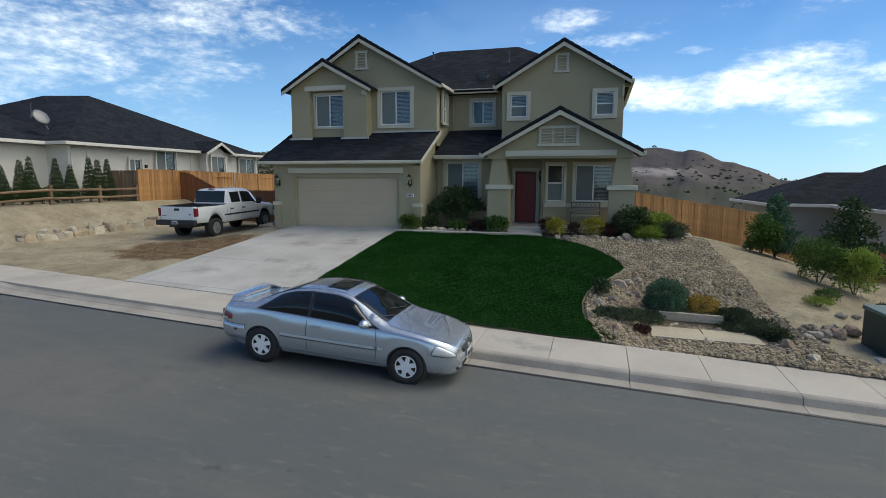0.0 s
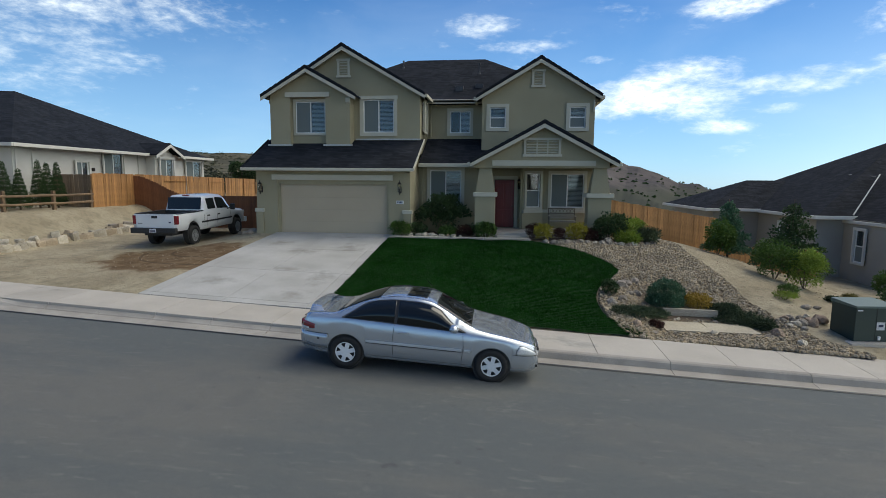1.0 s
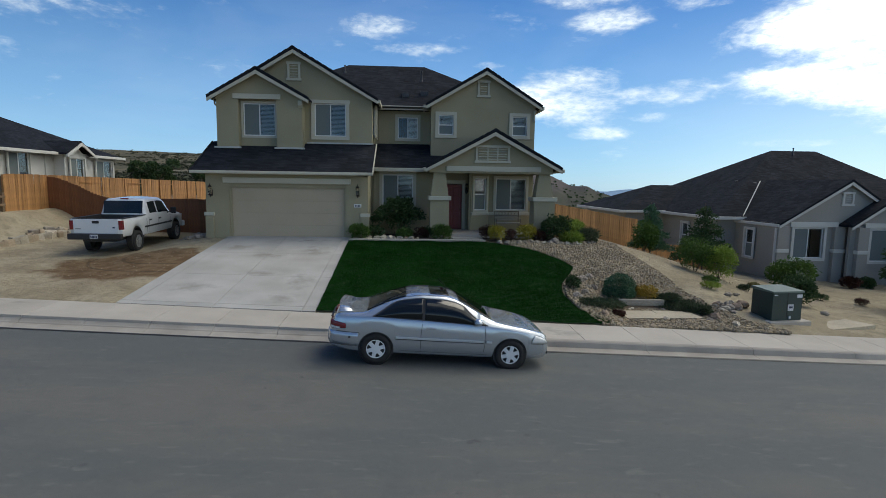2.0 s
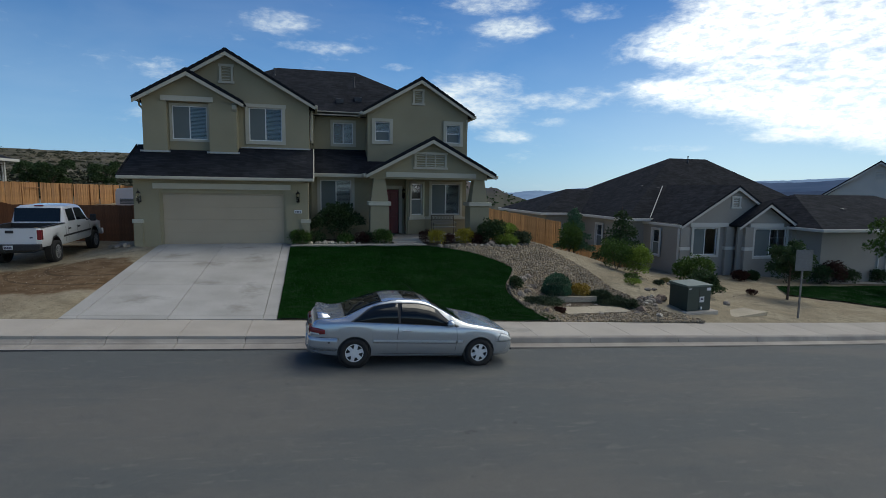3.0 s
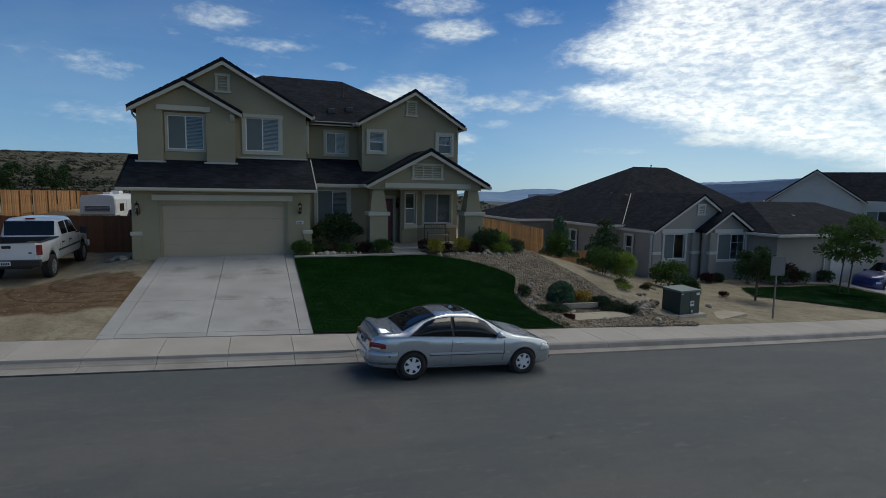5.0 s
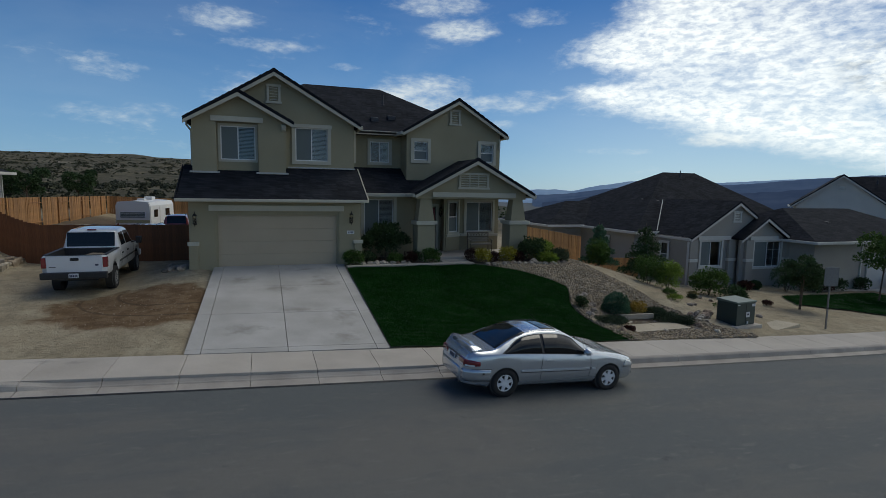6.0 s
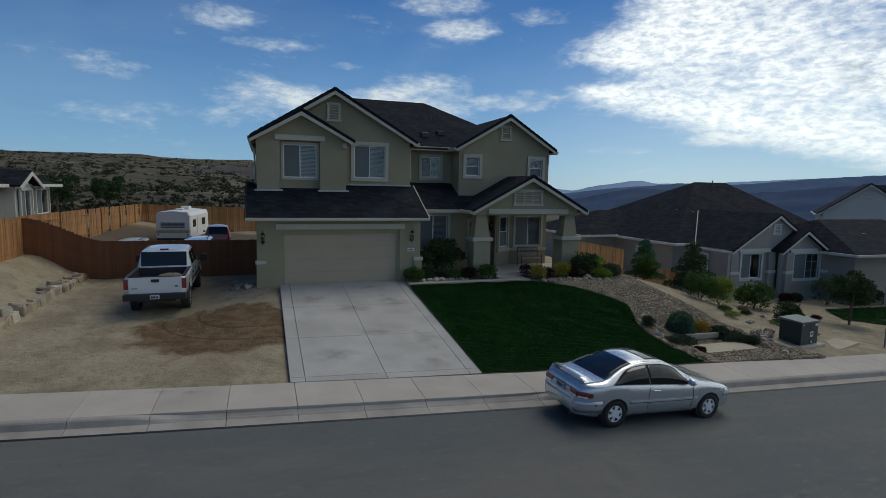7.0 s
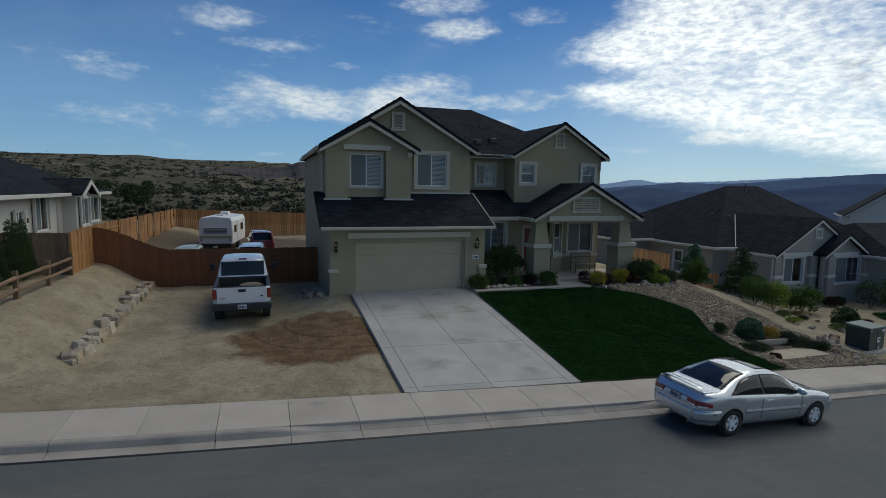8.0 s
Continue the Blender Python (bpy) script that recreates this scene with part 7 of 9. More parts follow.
def plain_car(name, label, x, y, z, turn, paint, tall=0.0, scale=1.0):
    """A car seen from afar: body, glass, wheels and lamps."""
    car = base(name, label, "car")
    h = tall
    sh = Shell(
        top=[(-2.25, 0.6 + h * 0.4), (-2.2, 1.0 + h * 0.5), (-2.0, 1.42 + h), (-1.0, 1.48 + h), (0.2, 1.46 + h), (0.95, 1.08 + h * 0.5), (1.9, 0.92 + h * 0.4), (2.2, 0.75 + h * 0.3), (2.25, 0.5)],
        belt=[(-2.25, 0.58 + h * 0.4), (-2.1, 0.98 + h * 0.5), (1.0, 0.95 + h * 0.5), (2.0, 0.80 + h * 0.3), (2.25, 0.48)],
        wide=[(-2.25, 0.75), (-1.9, 0.86), (1.7, 0.86), (2.15, 0.74), (2.25, 0.6)],
        roof_w=[(-2.25, 0.66), (-1.5, 0.64), (0.3, 0.62), (1.0, 0.70), (2.2, 0.6)],
        low=[(-2.25, 0.4), (-2.0, 0.26), (2.0, 0.25), (2.25, 0.34)], arches=[(-1.35, 0.33, 0.37), (1.40, 0.33, 0.37)])
    part("body", sh.body(-2.25, 2.25), paint, car, smooth=True)
    part("underbody", box(-1.9, 1.95, -0.66, 0.66, 0.26, 0.6), M_BLACK, car)
    for s in (-1, 1):
        part("side_glass", sh.side_patch(-1.85, 0.85, 0.1, lambda q: max(0.12, min(0.86, (0.98 - q) * 1.5)), s), M_CARGLASS, car, "dark side glass")
        for k in (-0.95, 0.0):
            part("window_pillar", sh.side_patch(k - 0.04, k + 0.04, 0.08, 0.88, s, out=0.010), paint, car)
        part("side_strip", sh.band(-0.9, 0.95, 0.56, 0.62, s, 0.008), M_BLACK, car)
        part("tail_light", sh.band(-2.2, -1.95, 0.75, 0.95, s, 0.008, 0, 0.04), M_TAIL, car)
        part("headlight", sh.band(1.9, 2.16, 0.60, 0.72, s, 0.008, -0.05, 0.04), M_LENS, car)
        part("door_mirror", box(0.70, 0.82, min(s * 0.86, s * 1.02), max(s * 0.86, s * 1.02), 0.98 + h * 0.5, 1.10 + h * 0.5, bev=0.02), paint, car)
        for q in (-1.35, 1.40):
            wheel_on(car, q, s * 0.76, 0.33, 0.33, 0.2, s)
    part("windscreen", sh.top_patch(0.28, 0.92, 0.92), M_CARGLASS, car)
    part("rear_window", sh.top_patch(-2.19, -2.03, 0.90, step=0.03), M_CARGLASS, car)
    for s in (-1, 1):
        part("roof_rail", tube(bmesh.new(), (-1.7, s * 0.56, 1.50 + h), (0.0, s * 0.54, 1.50 + h), 0.02), M_BLACK, car)
    car.matrix_world = Matrix.Translation((x, y, z)) @ Matrix.Rotation(radians(turn), 4, "Z") @ Matrix.Scale(scale, 4)
    return car


plain_car("red_suv", "dark red sport utility vehicle parked behind the fence", -16.0, 37.5, land(-16.0, 37.5) - 0.05, 94, M_REDCAR, 0.28, 0.95)
plain_car("white_car", "white car roof showing over the fence", -16.4, 30.6, land(-16.4, 30.6) - 0.12, 88, M_TRUCKW, 0.16, 0.95)
plain_car("tan_vehicle", "faded yellow vehicle with a roof rack behind the fence", -19.6, 30.4, land(-19.6, 30.4) - 0.15, 88, M_TAN, 0.22, 0.9)
plain_car("blue_car", "dark blue car parked in the neighbour's drive", 28.4, 18.4, street(28.4) + 0.2, 178, M_BLUECAR, 0.25, 1.0)

# travel trailer
trailer = base("travel_trailer", "old white travel trailer parked in the back yard", "trailer")
pr = [(-1.12, 0.62), (1.12, 0.62), (1.16, 1.1), (1.14, 2.25), (1.02, 2.52), (0.0, 2.60), (-1.02, 2.52), (-1.14, 2.25), (-1.16, 1.1)]
part("body", prism(pr, "y", 0, 5.6), M_TRAILER, trailer, "white ribbed aluminium body")
part("end_wall", prism([(a * 0.97, 0.66 + (b - 0.62) * 0.975) for a, b in pr], "y", -0.10, 0.0), M_TRAILER, trailer)
part("stripe", box(-1.10, 1.10, -0.106, -0.10, 1.02, 1.22), M_TAN, trailer, "faded tan stripe")
win = part("rear_window", box(-0.86, 0.86, -0.13, -0.10, 1.36, 1.82, bev=0.01), M_ALLOY, trailer, "wide louvred rear window")
for k in range(4):
    part("louvre_pane", box(-0.80, 0.80, -0.145, -0.131, 1.40 + k * 0.10, 1.48 + k * 0.10), M_SCREEN, win)
part("bumper", box(-1.05, 1.05, -0.25, -0.11, 0.52, 0.66, bev=0.02), M_BLACK, trailer)
for s in (-1, 1):
    part("tail_light", box(s * 0.98 - 0.05, s * 0.98 + 0.05, -0.125, -0.10, 0.86, 0.98), M_TAIL, trailer)
    part("wheel", ring(bmesh.new(), 0.1, 0.34, -0.1, 0.1), M_RUBBER, trailer, m=Matrix.Translation((s * 1.0, 3.0, 0.34)) @ Matrix.Rotation(radians(90), 4, "Z"), smooth=True)
part("side_door", box(1.165, 1.185, 2.0, 2.7, 0.75, 2.2, bev=0.01), M_TRAILER, trailer)
part("side_window", box(1.165, 1.185, 0.7, 1.5, 1.4, 1.95, bev=0.01), M_CARGLASS, trailer), part("side_window", box(1.165, 1.185, 3.4, 4.4, 1.4, 1.95, bev=0.01), M_CARGLASS, trailer)
part("roof_vent", box(-0.25, 0.25, 1.6, 2.1, 2.58, 2.72, bev=0.03), M_TRAILER, trailer), part("air_unit", box(-0.3, 0.3, 3.2, 4.0, 2.58, 2.84, bev=0.05), M_TRAILER, trailer)
for k in range(3):
    part("rib", box(-1.15, 1.15, -0.104, -0.10, 0.82 + k * 0.09, 0.835 + k * 0.09), M_ALLOY, trailer)
part("number_plate", box(-0.15, 0.15, -0.268, -0.252, 0.36, 0.5), M_PLATE, trailer)
trailer.matrix_world = Matrix.Translation((-18.95, 38.6, land(-18.55, 39.5) - 0.05)) @ Matrix.Rotation(radians(-7), 4, "Z") @ Matrix.Scale(0.96, 4)

# ---- fences ----


def board_mesh(mat, tag):
    return mesh_of(tag, box(-0.0730, 0.0730, -0.009, 0.009, 0, 1), mat)


def fence(name, label, pts, top, foot, mat, bays=None, pitch=0.142, group="wooden fences"):
    """Upright boards on two rails between posts along a line; bays: boards change sides from bay to bay."""
    f = base(name, label, "fence", group)
    me = board_mesh(mat, name + "_board")
    rng = random.Random(len(name) * 7 + int(abs(pts[0][0]) * 10))
    run, count = 0.0, 0
    for (x0, y0), (x1, y1) in zip(pts, pts[1:]):
        d = math.hypot(x1 - x0, y1 - y0)
        ux, uy = (x1 - x0) / d, (y1 - y0) / d
        ang = math.atan2(uy, ux)
        n = int(d / pitch)
        for i in range(n):
            s = (i + 0.5) * d / n
            x, y = x0 + ux * s, y0 + uy * s
            side = 1
            if bays:
                side = 1 if int((run + s) / bays) % 2 == 0 else -1
            off = 0.045 * side + 0.003 * (i % 2)
            zb, zt = foot(x, y) + 0.02, top(x, y) + rng.uniform(-0.012, 0.012)
            ob = new("board", me)
            ob.parent = f
            ob.location = (x + uy * off, y - ux * off, zb)
            ob.rotation_euler = (rng.uniform(-0.012, 0.012), 0, ang + rng.uniform(-0.03, 0.03))
            ob.scale = (1, 1, zt - zb)
            count += 1
        k = max(1, round(d / 2.4))
        for i in range(k + 1):
            x, y = x0 + (x1 - x0) * i / k, y0 + (y1 - y0) * i / k
            part("post", box(x - 0.045, x + 0.045, y - 0.045, y + 0.045, foot(x, y) - 0.4, top(x, y) - 0.03), mat, f)
        for i in range(k):
            xa, ya, xb, yb = x0 + (x1 - x0) * i / k, y0 + (y1 - y0) * i / k, x0 + (x1 - x0) * (i + 1) / k, y0 + (y1 - y0) * (i + 1) / k
            for h in (0.18, 0.82):
                za, zb2 = foot(xa, ya) + (top(xa, ya) - foot(xa, ya)) * h, foot(xb, yb) + (top(xb, yb) - foot(xb, yb)) * h
                part("rail", tube(bmesh.new(), (xa, ya, za), (xb, yb, zb2), 0.035, n=4), mat, f)
        run += d
    return f


g = lambda x, y: land(x, y)
fence("cedar_fence", "raw orange cedar board fence on the bank", [(-22.75, 22.0), (-22.85, 25.0)], lambda x, y: 4.62, lambda x, y: 2.85, M_CEDAR)
fence("stained_fence", "dark brown stained board fence with a sweeping top", [(-22.85, 25.05), (-20.3, 25.05), (-13.3, 25.05)], lambda x, y: 3.5 + 1.04 * sstep(-19.6, -22.8, x), lambda x, y: max(1.76, g(x, y) - 0.05), M_STAIN)
fence("pine_fence", "weathered orange pine fence with boards alternating from bay to bay", [(-22.9, 25.2), (-23.1, 50.0)], lambda x, y: 4.62 - 0.012 * (y - 25), lambda x, y: g(x + 0.2, y) - 0.05, M_CEDAR, bays=2.4, pitch=0.142)
fence("back_fence", "orange pine board fence along the back", [(-23.1, 50.0), (-6.0, 51.0)], lambda x, y: 4.3 - 0.035 * (x + 23), lambda x, y: min(g(x, y), 2.6), M_CEDAR, pitch=0.16)
fence("grey_fence", "weathered grey-brown board fence beside the white house", [(-25.15, 22.4), (-22.85, 22.05)], lambda x, y: 4.55, lambda x, y: 2.8, M_GREYWOOD)
fence("side_fence", "orange cedar fence stepping down the slope beside the house", [(1.45, 21.5), (3.6, 22.3), (7.1, 24.0)], lambda x, y: 3.70 - 0.165 * max(0, x - 1.5), lambda x, y: g(x, y) - 0.05, M_CEDAR)
fence("lower_fence", "cedar board fence at the foot of the slope", [(7.2, 24.1), (12.2, 25.2)], lambda x, y: 1.5 - 0.05 * (x - 7.2), lambda x, y: g(x, y) - 0.1, M_CEDAR)

rail_fence = base("rail_fence", "split-rail wooden fence along the top of the bank", "fence", "wooden fences")
ys = [21.8, 19.7, 17.3, 14.9, 12.8, 11.8]
for i, y in enumerate(ys):
    x = -22.72 - 0.05 * i
    z = land(x, y)
    part("post", box(x - 0.065, x + 0.065, y - 0.065, y + 0.065, z - 0.3, z + 0.86, bev=0.012), M_LOG, rail_fence)
    if i + 1 < len(ys):
        x2, y2 = -22.72 - 0.05 * (i + 1), ys[i + 1]
        for h in (0.30, 0.66):
            bm = tube(bmesh.new(), (x + 0.03, y + 0.1, z + h), (x2 + 0.03, y2 - 0.1, land(x2, y2) + h - 0.03), 0.062, 0.050, 7)
            part("rail", bm, M_LOG, rail_fence)


# ---- stones ----
def stone_mesh(seed, flat=0.75, sub=2, rough=0.42):
    bm = bmesh.new()
    bmesh.ops.create_icosphere(bm, subdivisions=sub, radius=1)
    o = Vector((seed * 3.1, seed * 1.7, seed))
    for v in bm.verts:
        k = 1 + rough * noise.noise(v.co * 1.3 + o) + 0.4 * rough * noise.noise(v.co * 3.1 + o)
        v.co = Vector((v.co.x * k, v.co.y * k * 0.85, v.co.z * k * flat))
    return bm


STONES = {m.name: [mesh_of("stone", stone_mesh(i + j * 9, 0.62 + 0.1 * (i % 3)), m, False) for i in range(6)] for j, m in enumerate((M_ROCK, M_ROCKG, M_ROCKB))}
rng = random.Random(4)


def block_mesh(seed):
    """A roughly squared wall stone with chipped corners."""
    bm, rg = bmesh.new(), random.Random(seed)
    bmesh.ops.create_cube(bm, size=2)
    bmesh.ops.bevel(bm, geom=bm.edges[:], offset=rg.uniform(0.2, 0.42), segments=2, profile=0.6, affect="EDGES")
    o = Vector((seed * 2.3, seed, 0))
    for v in bm.verts:
        v.co *= 0.92 + 0.30 * noise.noise(v.co * 0.9 + o) + 0.12 * noise.noise(v.co * 2.7 + o)
    return bm


BLOCKS = {m.name: [mesh_of("block", block_mesh(i + j * 9), m, False) for i in range(6)] for j, m in enumerate((M_ROCK, M_ROCKG, M_ROCKT))}


def put_stone(x, y, r, mat=None, parent=None, z=None, name="stone", sink=0.25, kind=""):
    ob = new(name, rng.choice((BLOCKS if kind else STONES)[(mat or M_ROCK).name]))
    ob.parent = parent
    ob.location = (x, y, (land(x, y) if z is None else z) + r * (0.6 - sink))
    ob.rotation_euler = (rng.uniform(-0.3, 0.3), rng.uniform(-0.3, 0.3), rng.uniform(0, 6.28))
    ob.scale = [r * rng.uniform(0.85, 1.15) for _ in range(3)]
    return ob


stone_wall = base("stone_wall", "low dry wall of pale rough boulders along the dirt bank", "stone wall")
y = 14.3
while y < 25.0:
    r = rng.uniform(0.16, 0.245)
    x = -20.55 - 0.12 * sstep(15.5, 12.5, y) + rng.uniform(-0.05, 0.05)
    ob = put_stone(x, y, r, rng.choice((M_ROCK, M_ROCK, M_ROCKT)), stone_wall, land(-20.3, y) + 0.04, kind="block")
    ob.rotation_euler = (rng.uniform(-0.12, 0.12), rng.uniform(-0.12, 0.12), rng.uniform(-0.3, 0.3))
    ob.scale = (r * 0.8, r * rng.uniform(0.9, 1.2), r * rng.uniform(0.9, 1.35))
    if rng.random() < 0.75:
        put_stone(x - 0.12, y + rng.uniform(-0.1, 0.1), r * 0.72, rng.choice((M_ROCK, M_ROCKT, M_ROCKG)), stone_wall, land(-20.3, y) + 0.04 + r * 1.15, kind="block")
    y += r * 1.75


def edging(path, r0, r1, label, mat=M_ROCKG):
    for (x0, y0), (x1, y1) in zip(path, path[1:]):
        d = math.hypot(x1 - x0, y1 - y0)
        s = 0.0
        while s < d:
            r = rng.uniform(r0, r1)
            ob = put_stone(x0 + (x1 - x0) * s / d + rng.uniform(-0.04, 0.04), y0 + (y1 - y0) * s / d + rng.uniform(-0.04, 0.04), r, rng.choice((mat, M_ROCK, M_ROCKB)), name="edging_stone")
            tagged(ob, label, "stone", "stones edging the beds")
            s += r * 1.9


edging([(-0.9, 18.95), (0.4, 19.0), (1.5, 18.85), (2.3, 18.75), (3.1, 19.1), (3.35, 19.8)], 0.09, 0.17, "rounded grey-brown stone edging the planting bed")
edging([(-6.4, 19.75), (-5.4, 19.72), (-4.2, 19.78)], 0.09, 0.18, "rounded pale stone along the bed by the path", M_ROCK)
for x, y, r, m in ((4.45, 12.0, 0.21, M_ROCKB), (4.15, 11.8, 0.15, M_ROCKG), (4.75, 11.5, 0.13, M_ROCK), (0.95, 11.75, 0.16, M_ROCKB), (1.35, 11.55, 0.12, M_ROCKG), (2.9, 11.9, 0.12, M_ROCK), (0.9, 13.4, 0.17, M_ROCKG), (0.55, 13.1, 0.16, M_ROCKG), (1.1, 14.6, 0.2, M_ROCKG), (1.35, 14.9, 0.18, M_ROCKG), (1.6, 15.1, 0.16, M_ROCKG), (1.25, 14.2, 0.15, M_ROCKG), (2.35, 13.15, 0.13, M_ROCK), (2.75, 12.95, 0.1, M_ROCKG), (3.3, 13.0, 0.12, M_ROCKG), (1.55, 14.45, 0.16, M_ROCKG), (3.55, 20.4, 0.22, M_ROCK), (1.45, 19.1, 0.22, M_ROCKG),
                   (5.0, 12.95, 0.11, M_ROCKG), (5.2, 12.75, 0.14, M_ROCK), (5.15, 13.2, 0.10, M_ROCKB), (5.45, 12.9, 0.16, M_ROCKG), (5.35, 13.35, 0.11, M_ROCKG), (5.75, 13.0, 0.18, M_ROCKB), (6.1, 13.3, 0.22, M_ROCKB), (5.02, 12.62, 0.11, M_ROCK), (5.35, 12.55, 0.09, M_ROCKG), (5.6, 13.35, 0.10, M_ROCKG), (5.85, 13.5, 0.10, M_ROCK), (5.3, 13.1, 0.10, M_ROCKG), (6.3, 14.4, 0.12, M_ROCKG), (6.7, 14.6, 0.10, M_ROCKG), (8.2, 14.4, 0.18, M_ROCK), (8.6, 14.2, 0.14, M_ROCKG), (9.3, 13.7, 0.15, M_ROCKG), (8.9, 16.6, 0.16, M_ROCK), (9.4, 16.4, 0.13, M_ROCKG)):
    tagged(put_stone(x, y, r, m, name="boulder"), "rough weathered boulder lying on the gravel slope", "boulder", "boulders on the slope")
for k in range(14):
    tagged(put_stone(-13.75 + rng.uniform(-0.45, 0.3), 20.6 + rng.uniform(-0.7, 0.9), rng.uniform(0.08, 0.2), M_ROCKG, name="rubble_stone"), "dark loose rubble stone beside the garage corner", "stone", "rubble by the garage")

# flat paving stones, timber edge and upright stones on the gravel
for x0, x1 in ((1.72, 2.855), (2.845, 4.0)):
    ax = 0.12 if x0 > 2.5 else 0.0
    thing("flagstone", prism([(x0 + 0.04, 12.86), (x1 - 0.02, 12.84 - ax * 0.4), (x1 + 0.02, 11.90), (x0, 11.93)], "z", 0.40, 0.60), M_FLAG, "large pale yellow flagstone slab set level in the slope", "flagstone", "flagstones")
thing("garden_timber", box(-0.72, 0.72, -0.06, 0.06, 0, 0.2, bev=0.012), M_TIMBER, "short grey timber edging a terrace", "timber", m=Matrix.Translation((2.72, 13.30, 0.66)) @ Matrix.Rotation(radians(-4), 4, "Z"))
thing("garden_timber", box(-0.35, 0.35, -0.05, 0.05, 0, 0.14, bev=0.01), M_GREYWOOD, "short grey timber edging a terrace", "timber", m=Matrix.Translation((1.25, 12.95, 0.80)) @ Matrix.Rotation(radians(-58), 4, "Z"))
thing("valve_lid", tube(bmesh.new(), (4.95, 12.0, land(4.95, 12.0) - 0.05), (4.95, 12.0, land(4.95, 12.0) + 0.07), 0.22, 0.21, 18), M_MULCH, "round brown valve lid in the gravel", "lid")


def gravel(poly, count, r0, r1, seed):
    """Thousands of small stones in one mesh, each a rounded six-sided cobble."""
    rg = np.random.RandomState(seed)
    x0, x1, y0, y1 = min(p[0] for p in poly), max(p[0] for p in poly), min(p[1] for p in poly), max(p[1] for p in poly)
    vs, fs = [], []
    ring6 = [(math.cos(i * 1.0472), math.sin(i * 1.0472)) for i in range(6)]
    cap = [(i, (i + 1) % 6, 6 + (i + 1) % 6, 6 + i) for i in range(6)] + [(6, 7, 8, 9, 10, 11)]
    got = 0
    while got < count:
        x, y = rg.uniform(x0, x1), rg.uniform(y0, y1)
        if not inside(x, y, poly) or (1.7 < x < 4.05 and 11.9 < y < 12.85):
            continue
        r, a = rg.uniform(r0, r1), rg.uniform(0, 3.14)
        z = land(x, y) + 0.045 + r * 0.25
        e = rg.uniform(0.65, 1.0)
        c, s = math.cos(a) * r, math.sin(a) * r
        t1, t2 = rg.uniform(-0.3, 0.3, 2)
        k = len(vs)
        top = rg.uniform(0.5, 0.7)
        for share, up in ((1.0, -0.25), (top, 0.5)):
            vs += [(x + (p * c - q * s * e) * share, y + (p * s + q * c * e) * share, z + r * (up + t1 * p * share + t2 * q * share)) for p, q in ring6]
        fs += [tuple(k + i for i in f) for f in cap]
        got += 1
    return vs, fs


tagged(new("gravel", raw("gravel", *gravel(GRAVEL, 15500, 0.026, 0.070, 1), M_GRAVEL)), "brown and tan river gravel covering the slope", "gravel", kind="stuff")
# pebbles and clods scattered on the dirt lot
DIRT = [(-20.2, 11.9), (-12.7, 11.4), (-12.7, 19.8), (-15.0, 21.5), (-20.0, 24.5)]
tagged(new("pebbles", raw("pebbles", *gravel(DIRT, 1300, 0.008, 0.022, 2), M_ROCKT)), "small pebbles and clods strewn over the dirt lot", "pebbles", kind="stuff")
SLOPE = [(4.6, 18.9), (5.0, 14.0), (8.5, 13.6), (13.0, 15.5), (8.6, 22.0), (4.2, 21.0)]
tagged(new("pebbles", raw("pebbles", *gravel(SLOPE, 600, 0.01, 0.03, 3), M_ROCKT)), "small pebbles strewn over the sandy slope", "pebbles", kind="stuff")


# ---- plants ----
def tufts(poly, count, h, w, seed, up=0.07):
    """Grass blades as slim bent triangles in one mesh, a little longer in clumps."""
    rg = np.random.RandomState(seed)
    x0, x1, y0, y1 = min(p[0] for p in poly), max(p[0] for p in poly), min(p[1] for p in poly), max(p[1] for p in poly)
    xs, ys = rg.uniform(x0, x1, count * 3), rg.uniform(y0, y1, count * 3)
    hit = np.zeros(len(xs), bool)
    for (xa, ya), (xb, yb) in zip(poly, poly[1:] + poly[:1]):
        if ya != yb:
            hit ^= ((ya > ys) != (yb > ys)) & (xs < (xb - xa) * (ys - ya) / (yb - ya) + xa)
    xs, ys = xs[hit][:count], ys[hit][:count]
    k = len(xs)
    # heights from a grid over the land, a tenth of a metre to the cell
    gw_, gh_ = int((x1 - x0) / 0.1) + 2, int((y1 - y0) / 0.1) + 2
    grid = np.array([[land(x0 + i * 0.1, y0 + j * 0.1) for i in range(gw_)] for j in range(gh_)])
    z = grid[((ys - y0) / 0.1 + 0.5).astype(int), ((xs - x0) / 0.1 + 0.5).astype(int)] + up - 0.005
    clump = np.array([[noise.noise((i * 0.33, j * 0.33, seed)) for i in range(gw_)] for j in range(gh_)])
    a, b, hh = rg.uniform(0, 6.28, k), rg.uniform(0, 6.28, k), h * rg.uniform(0.6, 1.25, k)
    hh *= 1 + 0.35 * clump[((ys - y0) / 0.1 + 0.5).astype(int), ((xs - x0) / 0.1 + 0.5).astype(int)]
    lean = hh * rg.uniform(0.4, 1.3, k)
    v = np.empty((k, 3, 3))
    v[:, 0] = np.stack((xs - np.cos(a) * w, ys - np.sin(a) * w, z), 1)
    v[:, 1] = np.stack((xs + np.cos(a) * w, ys + np.sin(a) * w, z), 1)
    v[:, 2] = np.stack((xs + np.cos(b) * lean, ys + np.sin(b) * lean, z + hh), 1)
    return v.reshape(-1, 3).tolist(), np.arange(k * 3).reshape(-1, 3).tolist()


